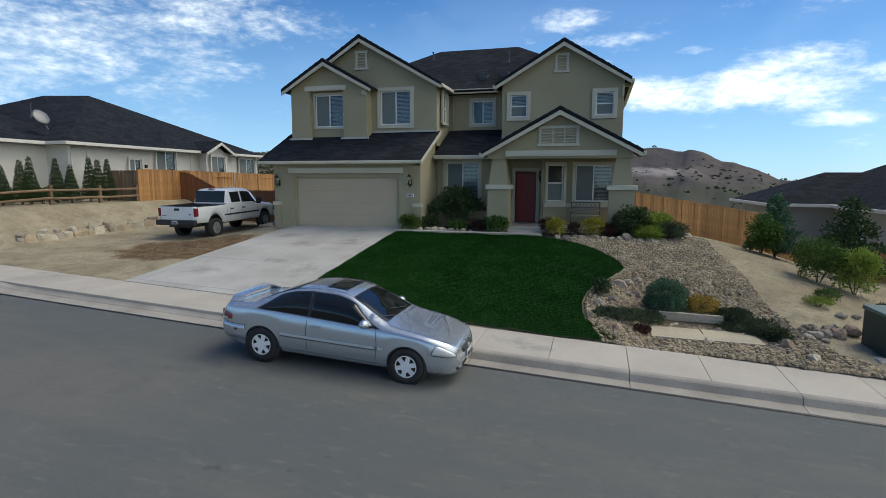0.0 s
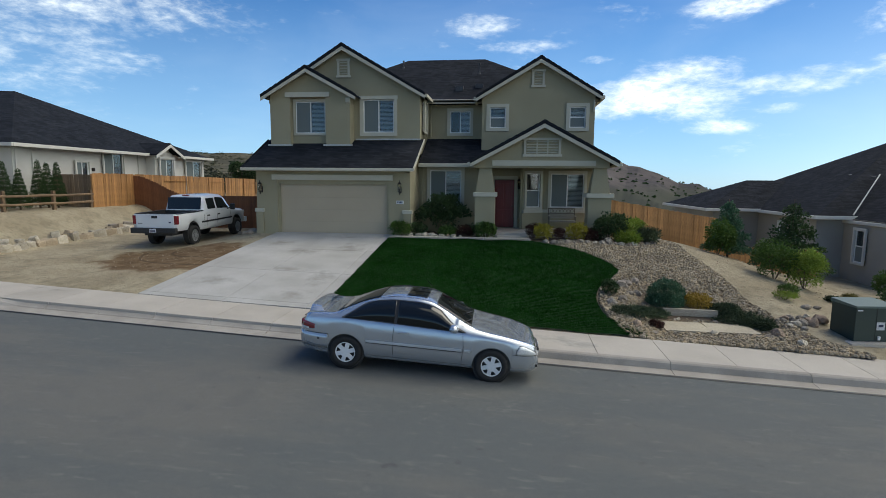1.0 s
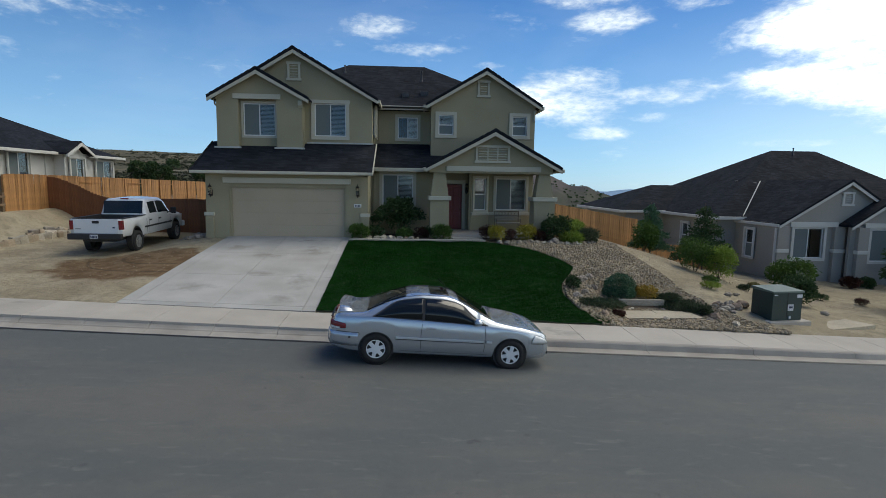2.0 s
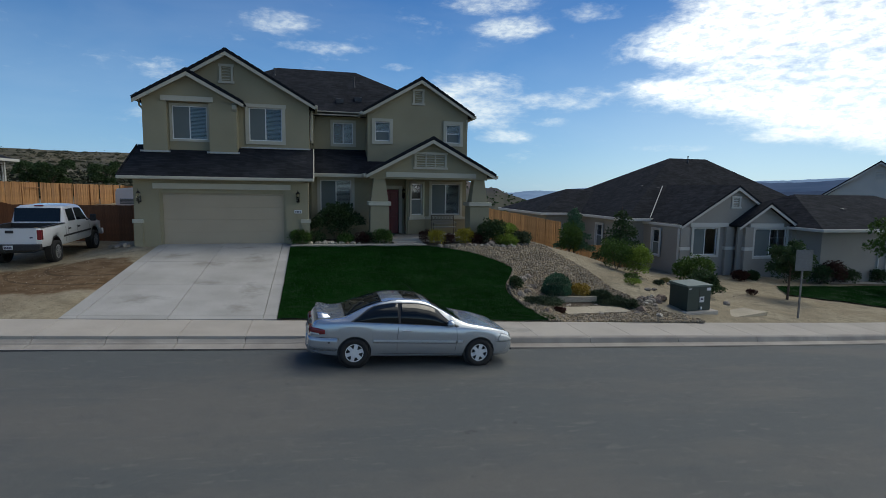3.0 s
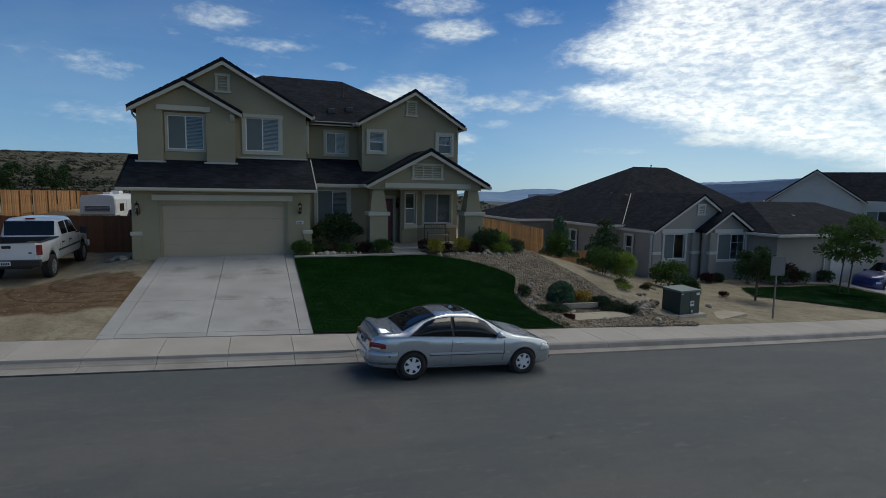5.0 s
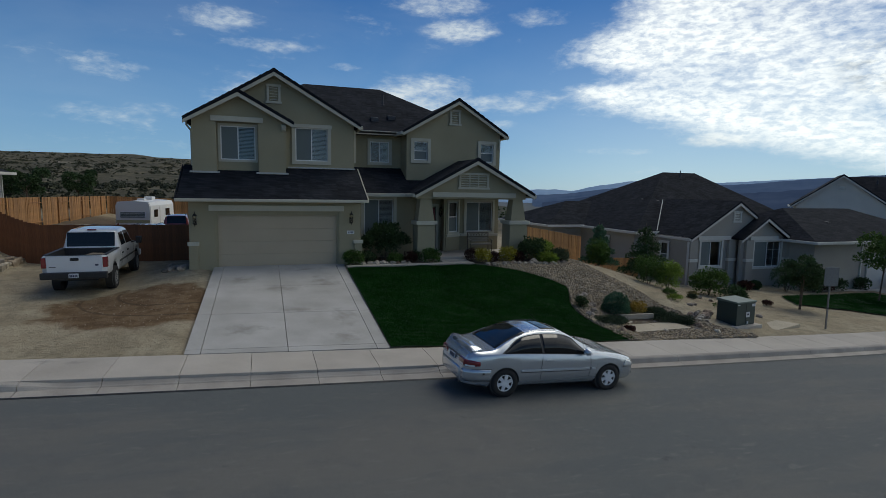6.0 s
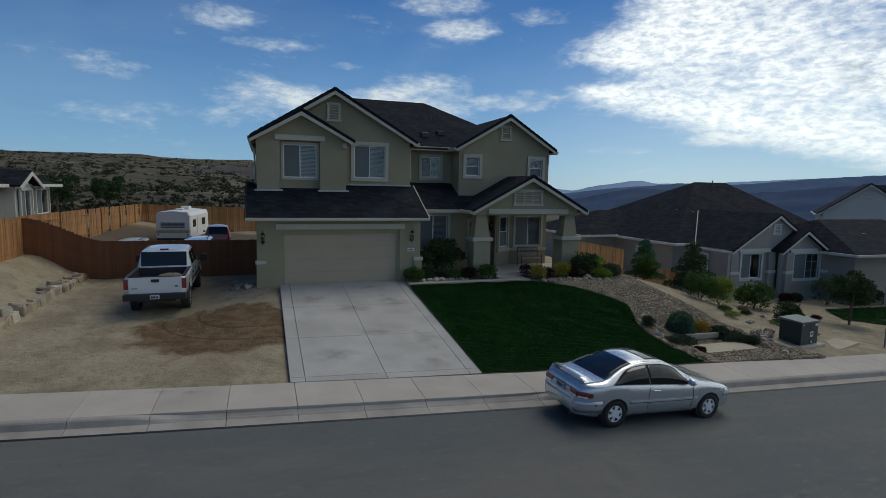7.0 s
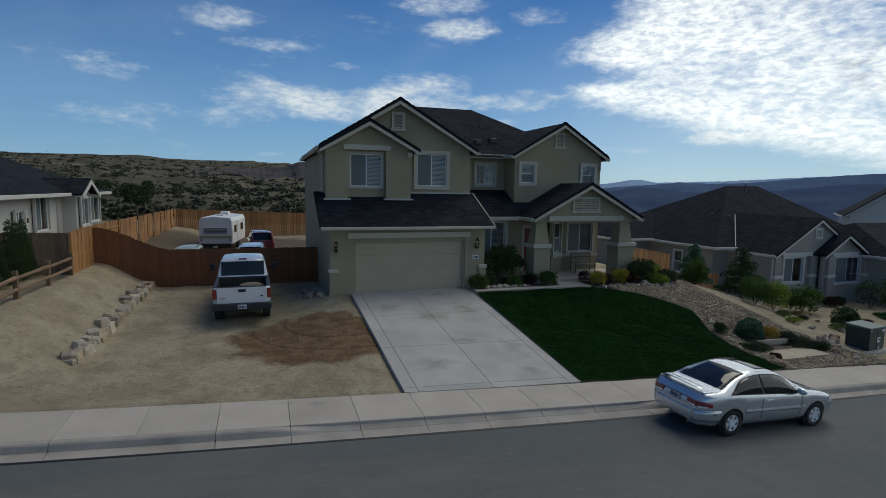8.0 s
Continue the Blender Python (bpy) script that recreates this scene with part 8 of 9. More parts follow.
tagged(new("grass", raw("grass", *tufts(LAWN_LINE, 230000, 0.030, 0.010, 5), M_GRASS)), "dense dark green mown grass", "grass", kind="stuff")
LAWN_R = [(15.2, 16.6), (16.6, 18.6), (24.4, 18.9), (25.0, 13.2), (24.9, 12.4), (19.8, 12.3)]
lawn_r = thing("lawn", sheet(LAWN_R, 0.8, 0.06), M_LAWN, "green lawn before the grey house", "lawn", kind="structure", smooth=True)
tagged(new("grass", raw("grass", *tufts(LAWN_R, 40000, 0.05, 0.014, 6, 0.06), M_GRASS)), "green mown grass", "grass", kind="stuff")
thing("driveway", sheet([(25.2, 11.3), (25.3, 20.2), (30.2, 20.2), (30.6, 11.3)], 1.0, 0.05), M_DRIVE, "pale concrete driveway of the grey house", "driveway", kind="structure")
thing("front_path", sheet([(20.9, 19.4), (20.9, 20.1), (25.2, 20.0), (25.2, 19.3)], 1.0, 0.07), M_CONC, "pale concrete path to the grey house", "path", kind="structure")


def leaves(blobs, count, size, seed, hollow=0.55, droop=0.0, aspect=0.55):
    """Leaves on lumpy ellipsoids: each a folded diamond of four corners. blobs: (x, y, z, rx, ry, rz)."""
    rg = np.random.RandomState(seed)
    wts = np.array([b[3] * b[4] + b[4] * b[5] + b[3] * b[5] for b in blobs])
    pick = rg.choice(len(blobs), count, p=wts / wts.sum())
    vs, fs = [], []
    for i in range(count):
        bx_, by_, bz_, rx, ry, rz = blobs[pick[i]]
        d = rg.normal(size=3)
        d /= np.linalg.norm(d)
        if d[2] < -0.5:
            d[2] *= -0.6
        lump = 1 + 0.22 * noise.noise((d[0] * 2.3 + seed, d[1] * 2.3, d[2] * 2.3)) + 0.10 * noise.noise((d[0] * 6 + seed, d[1] * 6, d[2] * 6))
        r = lump * (hollow + (1.04 - hollow) * rg.uniform() ** 0.45)
        p = np.array((bx_ + d[0] * rx * r, by_ + d[1] * ry * r, bz_ + d[2] * rz * r))
        t = rg.normal(size=3) * 0.8 + d * 0.9 + np.array((0, 0, -droop))
        t /= np.linalg.norm(t)
        s = np.cross(t, rg.normal(size=3))
        s /= np.linalg.norm(s) + 1e-6
        n = np.cross(t, s)
        l = size * rg.uniform(0.6, 1.35)
        k = len(vs)
        vs += [tuple(p), tuple(p + t * l * 0.5 + s * l * aspect * 0.5 + n * l * 0.1), tuple(p + t * l), tuple(p + t * l * 0.5 - s * l * aspect * 0.5 + n * l * 0.1)]
        fs += [(k, k + 1, k + 2), (k, k + 2, k + 3)]
    return vs, fs


def shrub(name, label, x, y, r, h, mat, count, size, seed, blobs=None, group="garden shrubs", z=None, aspect=0.55, hollow=0.5):
    z = land(x, y) + 0.03 if z is None else z
    b = base(name, label, "shrub", group, m=Matrix.Translation((x, y, z)))
    rg = random.Random(seed)
    if blobs is None:
        blobs = [(0, 0, h * 0.52, r * 0.85, r * 0.85, h * 0.5)]
        blobs.append((0, 0, h * 0.2, r * 0.75, r * 0.75, h * 0.22))
        for _ in range(5):
            a = rg.uniform(0, 6.28)
            blobs.append((math.cos(a) * r * 0.5, math.sin(a) * r * 0.5, h * rg.uniform(0.4, 0.7), r * 0.5, r * 0.5, h * 0.33))
    st = bmesh.new()
    for k in range(7):
        a, q = rg.uniform(0, 6.28), rg.uniform(0.3, 0.7)
        tube(st, (math.cos(a) * 0.03, math.sin(a) * 0.03, -0.05), (math.cos(a) * r * q, math.sin(a) * r * q, h * rg.uniform(0.55, 0.85)), 0.014, 0.005, 5)
    part("stems", st, M_BARK, b, "brown woody stems")
    ob = new("foliage", raw("foliage", *leaves(blobs, count, size, seed, hollow, aspect=aspect), mat))
    ob.parent = b
    return b


shrub("garage_shrub", "round yellow-green shrub at the garage corner", -6.82, 19.72, 0.46, 0.62, M_LEAF_G, 1500, 0.085, 11)
big = [(0, 0, 1.15, 0.80, 0.7, 0.5), (-0.5, -0.1, 0.9, 0.6, 0.5, 0.42), (0.55, -0.1, 0.95, 0.6, 0.5, 0.42), (0.05, -0.2, 1.42, 0.5, 0.45, 0.30), (0.85, 0, 0.9, 0.4, 0.4, 0.22), (-0.8, -0.15, 0.75, 0.35, 0.4, 0.25), (0.1, -0.2, 0.6, 0.5, 0.4, 0.4), (0.45, -0.1, 1.6, 0.22, 0.2, 0.12), (-0.3, -0.1, 1.62, 0.2, 0.2, 0.12)]
shrub("window_shrub", "large dark green arching shrub under the front window", -5.25, 21.0, 1.1, 1.7, M_LEAF_D, 3800, 0.12, 12, big, hollow=0.35)
shrub("pillar_shrub", "round green shrub at the foot of the pillar", -3.30, 19.92, 0.50, 0.66, M_LEAF_G, 1600, 0.085, 13)
shrub("low_shrub", "low yellow-green shrub in the bed", -4.95, 20.05, 0.42, 0.42, M_LEAF_G, 1000, 0.08, 14)
shrub("low_shrub", "low reddish shrub in the bed", -4.25, 20.2, 0.35, 0.45, M_LEAF_R, 800, 0.07, 15)
shrub("low_shrub", "low dark shrub in the bed", -6.2, 20.2, 0.42, 0.55, M_LEAF_D, 900, 0.09, 16)
shrub("low_shrub", "low green shrub in the bed", -3.95, 20.4, 0.3, 0.5, M_LEAF_D, 700, 0.08, 17)
shrub("red_shrub", "dark red barberry shrub beside the step", -1.38, 19.85, 0.33, 0.62, M_LEAF_R, 1100, 0.06, 18)
shrub("yellow_shrub", "bright yellow-green rounded shrub before the porch", -0.98, 19.35, 0.42, 0.62, M_LEAF_Y, 1500, 0.07, 19)
shrub("yellow_shrub", "bright yellow-green rounded shrub before the porch", 0.28, 19.55, 0.46, 0.68, M_LEAF_Y, 1600, 0.07, 20)
shrub("red_shrub", "dark red barberry shrub between yellow shrubs", -0.38, 19.5, 0.28, 0.48, M_LEAF_R, 800, 0.06, 21)
shrub("red_shrub", "dark red barberry shrub in the bed", 0.85, 19.65, 0.4, 0.5, M_LEAF_R, 1100, 0.07, 22)
shrub("dark_shrub", "tall dark green shrub at the porch corner", 1.62, 19.75, 0.68, 1.10, M_LEAF_D, 2600, 0.10, 23)
shrub("yellow_shrub", "loose yellow-green shrub at the bed's end", 2.5, 20.1, 0.6, 0.85, M_LEAF_YG, 2200, 0.10, 24)
shrub("grass_clump", "low bright green strappy clump edging the bed", 2.15, 19.15, 0.5, 0.40, M_LEAF_YG, 1400, 0.16, 25, aspect=0.18)
shrub("grass_clump", "grey-green spiky clump edging the bed", 2.95, 19.45, 0.55, 0.55, M_JUNIPER, 1500, 0.16, 26, aspect=0.15)
shrub("dwarf_spruce", "mounded blue-green dwarf spruce on the gravel", 2.20, 13.85, 0.4, 0.5, M_LEAF_B, 11000, 0.05, 27, [(0, 0, 0.34, 0.46, 0.44, 0.44), (0, 0, 0.16, 0.50, 0.47, 0.2)], hollow=0.74, aspect=0.42)
shrub("gold_shrub", "small golden-orange shrub beside the spruce", 3.08, 13.72, 0.42, 0.46, M_LEAF_GOLD, 1900, 0.06, 28)
shrub("low_shrub", "small dark clump at the lawn's edge", 0.62, 13.75, 0.22, 0.42, M_LEAF_D, 700, 0.10, 29, aspect=0.25)
for i, (x, y, rx, ry, h) in enumerate(((1.45, 13.2, 0.62, 0.45, 0.20), (1.0, 12.5, 0.55, 0.42, 0.16), (3.95, 13.2, 0.62, 0.55, 0.30), (4.3, 12.8, 0.42, 0.38, 0.22), (3.7, 13.5, 0.4, 0.35, 0.24))):
    shrub("juniper_mat", "low spreading dark green juniper mat on the gravel", x, y, rx, h, M_JUNIPER, 2600, 0.09, 30 + i, [(0, 0, h * 0.35, rx, ry, h * 0.6), (rx * 0.4, 0, h * 0.4, rx * 0.6, ry * 0.8, h * 0.55), (-rx * 0.45, 0.05, h * 0.35, rx * 0.6, ry * 0.8, h * 0.5)], aspect=0.25)
shrub("red_clump", "low dark red clump beside the flagstone", 1.5, 12.1, 0.2, 0.18, M_LEAF_R, 700, 0.06, 36)
shrub("dry_clump", "wispy grey-green spiky clump by the flagstone", 4.35, 12.45, 0.15, 0.32, M_JUNIPER, 500, 0.16, 37, aspect=0.08)
for i, (x, y, r, h, m) in enumerate(((6.0, 15.0, 0.34, 0.20, M_LEAF_YG), (6.55, 15.9, 0.34, 0.22, M_LEAF_G), (7.9, 16.0, 0.2, 0.16, M_JUNIPER), (8.3, 14.6, 0.5, 0.25, M_LEAF_G), (9.2, 17.3, 0.25, 0.2, M_DRY), (12.0, 17.2, 0.3, 0.25, M_LEAF_D), (13.2, 16.6, 0.25, 0.22, M_LEAF_R))):
    shrub("ground_tuft", "small low tuft growing in the sandy slope", x, y, r, h, m, 700, 0.08, 40 + i, aspect=0.25, group="tufts on the slope")


def tree(name, label, x, y, h, r, mat, count, size, seed, kind="round", z=None, stems=1, trunk=0.05):
    z = land(x, y) if z is None else z
    b = base(name, label, "tree", "young trees", m=Matrix.Translation((x, y, z)))
    rg = random.Random(seed)
    st, blobs = bmesh.new(), []
    for s in range(stems):
        ox, oy = (rg.uniform(-0.25, 0.25), rg.uniform(-0.2, 0.2)) if stems > 1 else (0, 0)
        lx, ly = rg.uniform(-0.06, 0.06) * h + ox * 0.5, rg.uniform(-0.05, 0.05) * h + oy * 0.5
        pts = [Vector((ox, oy, -0.1)), Vector((ox + lx * 0.4, oy + ly * 0.4, h * 0.35)), Vector((ox + lx, oy + ly, h * 0.70)), Vector((ox + lx * 1.1, oy + ly, h * 0.95))]
        rad = [trunk, trunk * 0.8, trunk * 0.5, trunk * 0.15]
        for k in range(3):
            tube(st, pts[k], pts[k + 1], rad[k], rad[k + 1], 8)
        n = 16 if kind == "cone" else 9
        for k in range(n):
            f = 0.12 + 0.8 * k / n if kind == "cone" else 0.42 + 0.5 * k / n
            p = pts[0].lerp(pts[3], f)
            a = k * 2.4 + rg.uniform(-0.4, 0.4)
            reach = r * (1.05 - f) * 1.1 if kind == "cone" else r * rg.uniform(0.55, 0.9) * math.sin(math.pi * (0.2 + 0.7 * (f - 0.4)))
            q = p + Vector((math.cos(a) * reach, math.sin(a) * reach, reach * (0.15 if kind == "cone" else 0.7)))
            tube(st, p, q, trunk * 0.3, trunk * 0.08, 5)
            if kind == "cone":
                c = p.lerp(q, 0.6)
                blobs.append((c.x, c.y, c.z, reach * 0.6 + 0.06, reach * 0.6 + 0.06, h * 0.055 + 0.05))
            else:
                s2 = r * rg.uniform(0.28, 0.48)
                blobs.append((q.x, q.y, q.z, s2, s2, s2 * 0.8))
    part("trunk", st, M_BARK, b, "brown trunk and limbs")
    ob = new("crown", raw("crown", *leaves(blobs, count, size, seed, 0.25, 0.2), mat))
    ob.parent = b
    return b


tree("spruce", "young blue-green spruce by the fence", 6.85, 21.7, 2.6, 0.85, M_LEAF_B, 9000, 0.09, 51, "cone")
shrub("willow_shrub", "loose green shrub below the spruce", 6.15, 20.9, 0.62, 1.4, M_LEAF_G, 2600, 0.11, 52)
tree("pine", "slim sparse young pine on the slope", 8.5, 20.0, 3.2, 1.15, M_LEAF_D, 5200, 0.12, 53, "cone")
shrub("willow_shrub", "loose green shrub standing in the sandy slope", 6.95, 17.8, 0.75, 1.35, M_LEAF_G, 3600, 0.08, 54, hollow=0.3)
shrub("willow_shrub", "bright yellow-green willow shrub on the slope", 7.75, 17.4, 0.66, 1.30, M_LEAF_YG, 4200, 0.08, 55, hollow=0.3)
shrub("willow_shrub", "bright green shrub before the grey house", 12.4, 19.5, 1.0, 1.4, M_LEAF_G, 3200, 0.12, 56)
shrub("dark_shrub", "dark shrub behind the utility cabinet", 9.3, 15.1, 0.62, 1.0, M_LEAF_D, 2200, 0.11, 57)
tree("multi_stem_tree", "small dark multi-stem tree before the grey house", 14.3, 15.9, 2.3, 0.85, M_LEAF_D, 3800, 0.13, 58, stems=3, trunk=0.035)
tree("young_tree", "slim young tree with fresh green leaves on the lawn", 22.2, 16.9, 3.9, 1.45, M_LEAF_G, 5200, 0.16, 59, stems=2, trunk=0.045)
for i, (x, y, r, h, m) in enumerate(((16.2, 20.6, 0.4, 0.5, M_LEAF_R), (17.3, 20.9, 0.35, 0.45, M_LEAF_D), (18.6, 19.9, 0.9, 1.5, M_LEAF_D), (20.4, 19.6, 0.6, 1.0, M_LEAF_D), (21.6, 19.9, 0.7, 1.2, M_LEAF_R), (22.6, 19.9, 0.6, 0.8, M_LEAF_D), (25.0, 20.0, 0.55, 0.8, M_LEAF_D), (14.4, 21.4, 0.3, 0.35, M_LEAF_D))):
    shrub("house_shrub", "dark rounded shrub along the grey house", x, y, r, h, m, 1300, 0.11, 60 + i, group="shrubs by the grey house")


def column(x, y, h, r, seed):
    b = base("arborvitae", "tall narrow dark green arborvitae beside the white house", "tree", "arborvitae row", m=Matrix.Translation((x, y, land(x, y) - 0.05)))
    part("trunk", tube(bmesh.new(), (0, 0, -0.1), (0, 0, h * 0.9), 0.05, 0.01, 7), M_BARK, b)
    blobs = [(0, 0, h * (0.12 + 0.1 * k), r * (1.0 - 0.098 * k) if k > 1 else r * (0.85 + 0.06 * k), r * (1.0 - 0.098 * k), h * 0.10) for k in range(9)]
    ob = new("crown", raw("crown", *leaves(blobs, 7000, 0.065, seed, 0.62, -0.9, 0.32), M_LEAF_D))
    ob.parent = b


for i, (y, h) in enumerate(((21.3, 2.15), (20.75, 2.1), (20.3, 2.2), (19.3, 1.8), (18.6, 2.1), (17.4, 2.1), (17.0, 1.95), (16.2, 1.7), (15.0, 1.4), (14.6, 1.3), (12.6, 1.5))):
    column(-24.0 - 0.02 * i, y, h, 0.42, 70 + i)
for i, (x, y) in enumerate(((-24.3, 16.0), (-24.2, 18.0), (-24.2, 13.6), (-24.4, 12.4))):
    shrub("hedge_shrub", "low dark green shrub behind the rail fence", x, y, 0.7, 0.7, M_LEAF_D, 1500, 0.10, 90 + i, group="shrubs behind the rail fence")


# ---- sagebrush on the hills ----
def brush(count, seed):
    rg = np.random.RandomState(seed)
    vs, fs = [], []
    for _ in range(count):
        d, az = 62 + 380 * rg.uniform() ** 1.3, math.radians(rg.uniform(-46, 9))
        x, y = -8 + math.sin(az) * d, math.cos(az) * d
        if y < 54 or noise.noise((x * 0.03, y * 0.03, 1)) < rg.uniform(-0.6, 0.35):
            continue
        s = rg.uniform(0.22, 0.60) * (1.0 if rg.uniform() < 0.90 else 3.0)
        z = land(x, y)
        for _q in range(16 if s < 0.7 else 60):
            p = rg.normal(size=3) * np.array((0.5, 0.5, 0.32)) * s
            a, l = rg.uniform(0, 6.28), min(0.34, s * rg.uniform(0.35, 0.7))
            k = len(vs)
            c = (x + p[0], y + p[1], z + abs(p[2]) + 0.1 * s)
            vs += [(c[0] - math.cos(a) * l, c[1] - math.sin(a) * l, c[2] + rg.uniform(-0.4, 0.4) * l), (c[0] + math.cos(a) * l, c[1] + math.sin(a) * l, c[2] + rg.uniform(-0.4, 0.4) * l), (c[0] + rg.uniform(-0.8, 0.8) * l, c[1] + rg.uniform(-0.8, 0.8) * l, c[2] + 0.9 * l)]
            fs.append((k, k + 1, k + 2))
    return vs, fs


tagged(new("sagebrush", raw("sagebrush", *brush(8000, 8), M_SAGE)), "dark sagebrush and juniper scattered over the hillside", "sagebrush", kind="stuff")
for i in range(3):
    x, y = -33 + i * 2.2 + rng.uniform(-1, 1), 57 + rng.uniform(-2, 6)
    tree("field_tree", "dark scrubby tree behind the yards", x, y, rng.uniform(2.2, 3.4), 1.5, M_LEAF_D, 3600, 0.2, 100 + i, trunk=0.12)


# ---- distant ranges ----
def ridge(name, label, mat, dist, az0, az1, profile, base_z, seed, amp, step=0.12, rows=22, rough=0.012, depth=0.38):
    """A mountain range as a broad wedge of land with spurs and gullies; profile gives its rise in degrees by bearing."""
    vs, fs, n = [], [], int((az1 - az0) / step)
    for i in range(n + 1):
        az = az0 + (az1 - az0) * i / n
        el = along(profile, az) + amp * noise.fractal((az * 0.9, seed, 0), 0.9, 2.0, 6)
        crest = 5 + math.tan(radians(el)) * dist
        for k in range(rows):
            u = k / (rows - 1)
            d = dist * (1 - depth + depth * u)
            x, y = -8 + math.sin(radians(az)) * d, math.cos(radians(az)) * d
            f = 9.0 / dist
            spur = noise.ridged_multi_fractal((x * f + seed, y * f * 0.55, seed), 0.9, 2.1, 5, 1.0, 2.0) - 1.2
            z = base_z + (crest - base_z) * (u ** 1.25) + (1 - u) * min(1.0, u * 4) * dist * rough * spur
            vs.append((x, y, z if k else base_z - 20))
    for i in range(n):
        for k in range(rows - 1):
            a = i * rows + k
            fs.append((a, a + rows, a + rows + 1, a + 1))
    return tagged(new(name, raw(name, vs, fs, mat, True)), label, "hill", kind="structure")


HILL = [(-8, 1.9), (-3, 2.0), (0.2, 2.2), (1.9, 2.75), (4.5, 2.95), (7.1, 3.1), (9.4, 2.7), (10.4, 2.8), (11.5, 2.5), (13.0, 1.75), (14.5, 1.4), (17.0, 0.4), (17.9, -0.05), (19.3, -0.1), (20.8, -0.7), (23, -1.3), (27, -2.0)]
hill = ridge("backdrop_hill", "bare brown hill with a pale cut and dotted bushes beyond the valley", M_HILL, 260, -8, 27, HILL, -9, 2, 0.09, 0.10, 30, 0.016, 0.45)
ridge("backdrop_near_range", "lower hills across the valley, dark blue with painted haze", M_HAZYHILL, 2200, 29, 80, [(29, -1.2), (33, -0.6), (36, 0.05), (38.5, 0.45), (41, 0.25), (44, 0.0), (50, 0.3), (56, 0.9), (62, 1.0), (80, 0.8)], -80, 3, 0.07, rough=0.010)
ridge("backdrop_range", "mountain range across the valley, dark blue with painted haze", M_HAZYRANGE, 3000, 28, 80, [(28, -0.4), (31, -0.25), (34, 0.15), (37, 0.5), (41, 0.82), (42.2, 0.98), (44, 0.85), (47, 0.92), (51, 1.28), (54.6, 1.6), (58, 1.8), (62, 1.75), (80, 1.4)], -80, 5, 0.06, rough=0.014)
ridge("backdrop_far_range", "mountains on the horizon, pale blue with painted haze", M_HAZYFAR, 4300, 17, 80, [(17, -0.5), (20.5, -0.45), (23, -0.2), (25, -0.22), (27, 0.08), (30, 0.2), (32, 0.1), (34, 0.55), (36, 0.85), (38.4, 1.18), (40, 0.92), (42, 0.95), (47, 1.15), (54, 1.55), (62, 1.7), (80, 1.3)], -80, 9, 0.05, rough=0.008)


def hill_bushes(count, seed):
    """Small dark bushes dotted over the hill's near face."""
    rg = np.random.RandomState(seed)
    me, vs, fs = hill.data.vertices, [], []
    for i in rg.choice(len(me), count, replace=False):
        c = me[int(i)].co
        if noise.noise((c.x * 0.03, c.y * 0.03, 4)) < rg.uniform(-0.5, 0.3):
            continue
        s = rg.uniform(0.35, 0.9)
        for _ in range(9):
            p, a, l = rg.normal(size=3) * s * 0.4, rg.uniform(0, 6.28), s * rg.uniform(0.4, 0.8)
            q, k = (c.x + p[0], c.y + p[1], c.z + abs(p[2]) * 0.7), len(vs)
            vs += [(q[0] - math.cos(a) * l, q[1] - math.sin(a) * l, q[2]), (q[0] + math.cos(a) * l, q[1] + math.sin(a) * l, q[2]), (q[0], q[1], q[2] + l)]
            fs.append((k, k + 1, k + 2))
    return vs, fs


tagged(new("hill_bushes", raw("hill_bushes", *hill_bushes(900, 3), M_LEAF_D)), "small dark bushes dotted over the brown hill", "bushes", kind="stuff")

# ---- street furniture and small things ----
utility = base("transformer_box", "dark green pad-mounted utility cabinet on a concrete pad", "utility box", m=Matrix.Translation((6.70, 12.53, 0.44)) @ Matrix.Rotation(radians(7), 4, "Z"))
part("pad", box(-0.72, 0.72, -0.62, 0.62, -0.35, 0.03, bev=0.02), M_CONC, utility, "pale concrete pad")
part("cabinet", box(-0.52, 0.52, -0.42, 0.42, 0.03, 0.88, bev=0.008), M_BOXG, utility, "dark green steel cabinet")
part("lid", prism([(-0.45, 0.88), (0.45, 0.88), (0.45, 0.97), (-0.45, 0.93)], "x", -0.545, 0.545), M_BOXTOP_LIT, utility, "green sloping lid, light from above put into its colour")
part("door_seam", box(-0.005, 0.005, -0.426, -0.40, 0.06, 0.87), M_BLACK, utility)
part("label_plate", box(0.02, 0.22, -0.427, -0.42, 0.32, 0.52), M_PLATE, utility, "small pale warning plate with a dark bar")
part("label_bar", box(0.06, 0.18, -0.431, -0.4275, 0.40, 0.46), M_INK, utility)
part("number_strip", box(0.32, 0.50, -0.427, -0.42, 0.72, 0.82), M_PLATE, utility)
part("label_strip", box(-0.48, -0.36, -0.427, -0.42, 0.80, 0.83), M_PLATE, utility)
part("padlock", box(0.06, 0.12, -0.46, -0.42, 0.07, 0.17, bev=0.01), M_ALLOY, utility, "steel padlock")
thing("concrete_pad", prism([(7.95, 12.65), (9.5, 13.05), (9.85, 12.3), (8.05, 11.8)], "z", 0.02, 0.26), M_FLAG, "flat pale concrete pad in the sand", "pad")
sign = base("street_sign", "dark square metal sign on a thin steel post", "sign")
SX, SY = 10.95, 12.05
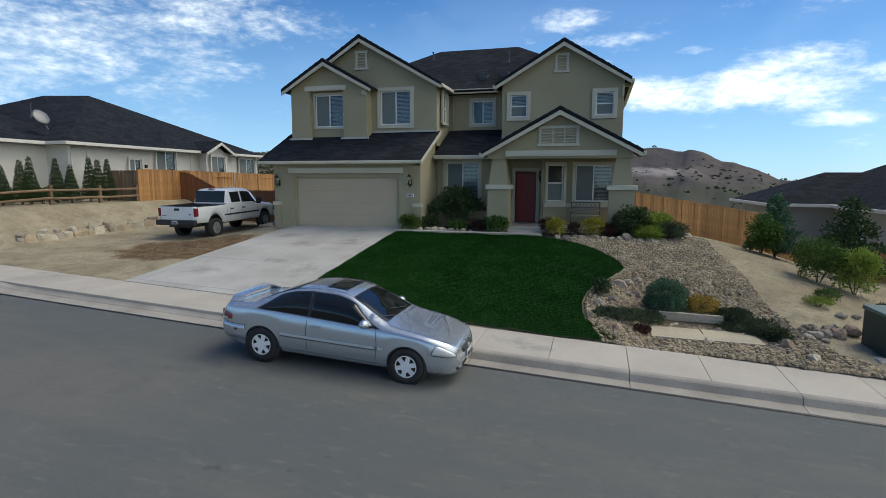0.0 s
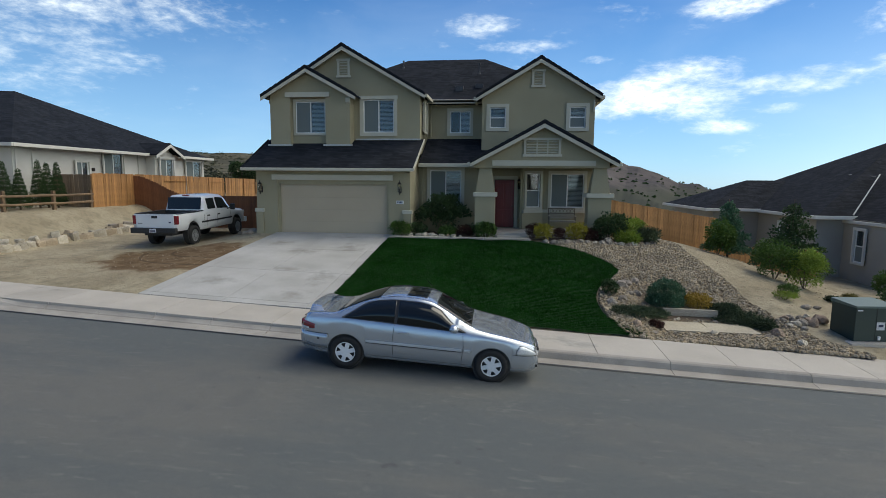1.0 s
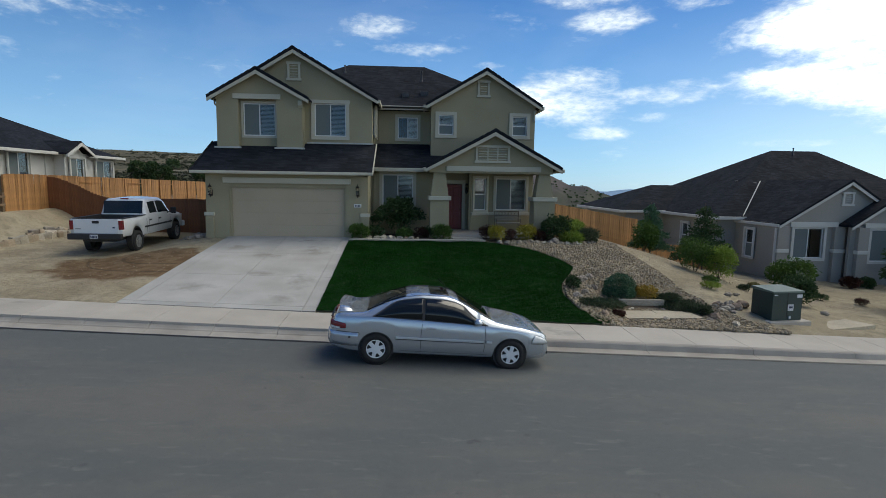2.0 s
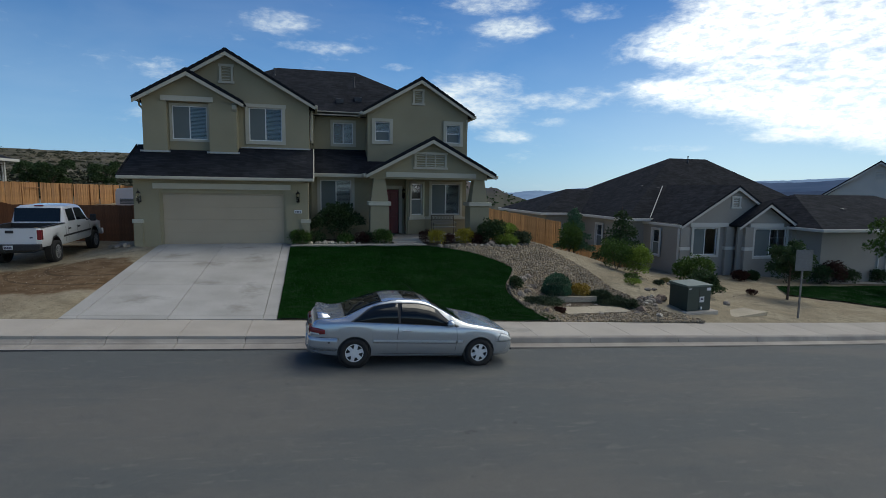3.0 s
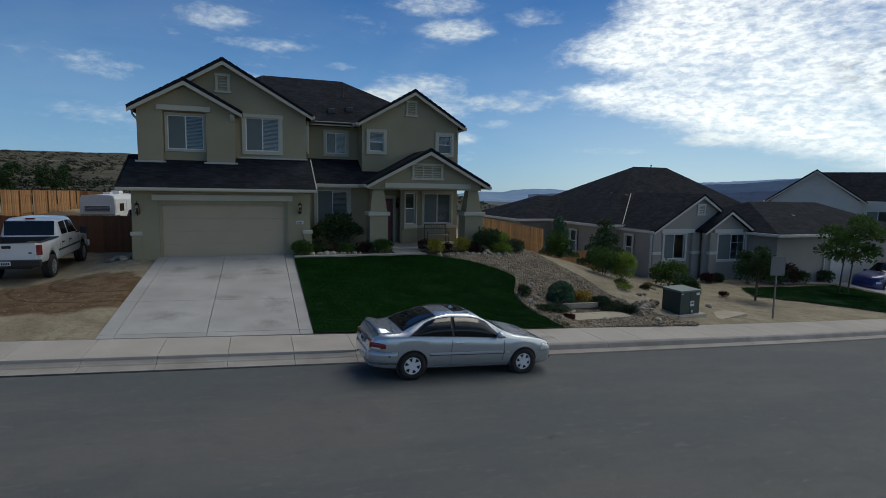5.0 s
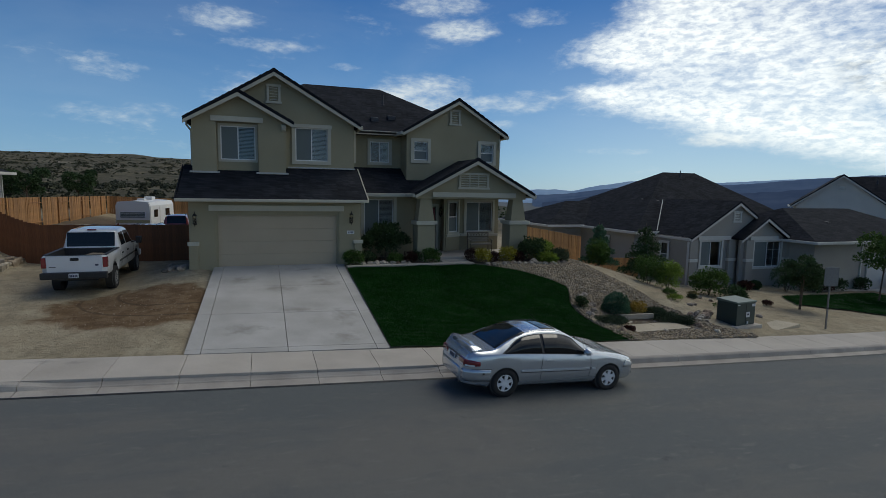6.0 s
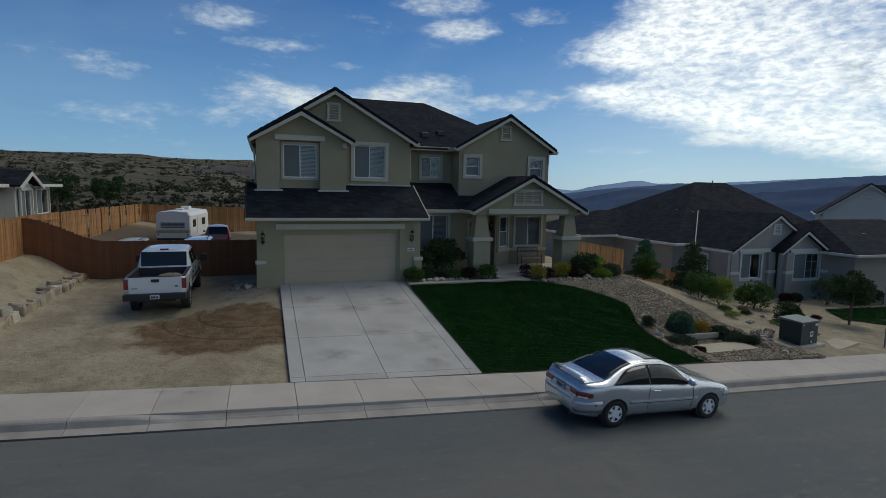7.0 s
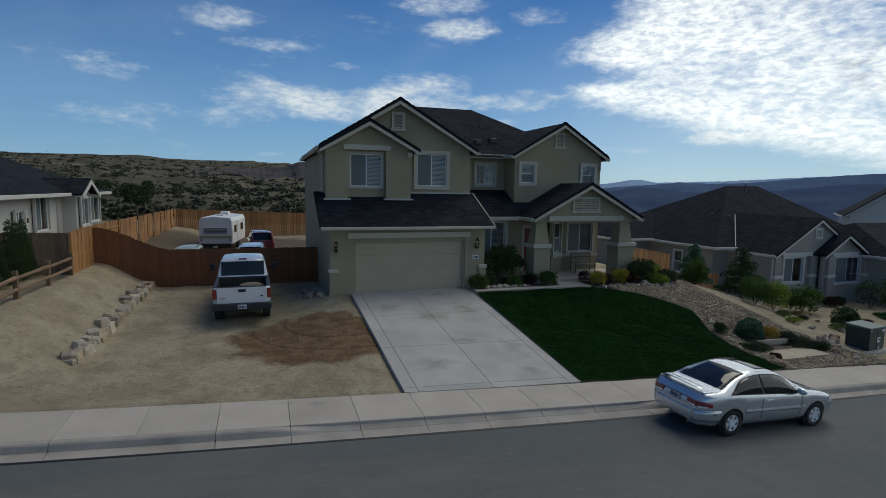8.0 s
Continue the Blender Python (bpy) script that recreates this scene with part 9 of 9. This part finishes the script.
part("post", box(SX - 0.03, SX + 0.03, SY - 0.02, SY + 0.02, street(SX) - 0.4, street(SX) + 2.55), M_SIGN, sign, "thin steel post")
part("sign_panel", box(-0.30, 0.30, -0.006, 0.006, -0.38, 0.38, bev=0.004), M_SIGN, sign, "dark sign panel", m=Matrix.Translation((SX, SY - 0.04, street(SX) + 2.15)) @ Matrix.Rotation(radians(-15), 4, "Z"))

# bench on the porch: slatted seat and back, an iron top rail with scrolls
bench = base("porch_bench", "weathered slatted bench with a scrolled iron back on the porch", "bench")
bz, bx0, bx1, by = 2.26, -0.62, 0.52, 21.85
for i in range(5):
    part("seat_slat", box(bx0, bx1, by + i * 0.09, by + i * 0.09 + 0.075, bz + 0.40, bz + 0.43, bev=0.006), M_TIMBER, bench)
part("seat_edge", box(bx0, bx1, by - 0.03, by - 0.004, bz + 0.36, bz + 0.43, bev=0.006), M_TIMBER, bench)
for i in range(3):
    part("back_slat", box(bx0 + 0.03, bx1 - 0.03, by + 0.46 + i * 0.012, by + 0.48 + i * 0.012, bz + 0.50 + i * 0.075, bz + 0.56 + i * 0.075, bev=0.005), M_TIMBER, bench)
for h in (0.72, 0.94):
    part("back_rail", tube(bmesh.new(), (bx0, by + 0.50, bz + h), (bx1, by + 0.50, bz + h), 0.018), M_BENCH, bench)
for k in range(7):
    c = bx0 + 0.12 + k * 0.15
    bm = bmesh.new()
    for a in range(10):
        t0, t1 = a * 0.6283, (a + 1) * 0.6283
        tube(bm, (c + 0.065 * math.cos(t0), by + 0.50, bz + 0.83 + 0.085 * math.sin(t0)), (c + 0.065 * math.cos(t1), by + 0.50, bz + 0.83 + 0.085 * math.sin(t1)), 0.011, n=5)
    part("scroll", bm, M_BENCH, bench)
for x in (bx0, bx1):
    for y in (by, by + 0.46):
        part("leg", tube(bmesh.new(), (x, y, bz), (x, y + (0.05 if y > by else 0), bz + (0.96 if y > by else 0.62)), 0.022), M_BENCH, bench)
    part("arm_rest", box(x - 0.03, x + 0.03, by - 0.03, by + 0.46, bz + 0.61, bz + 0.64, bev=0.008), M_TIMBER, bench)
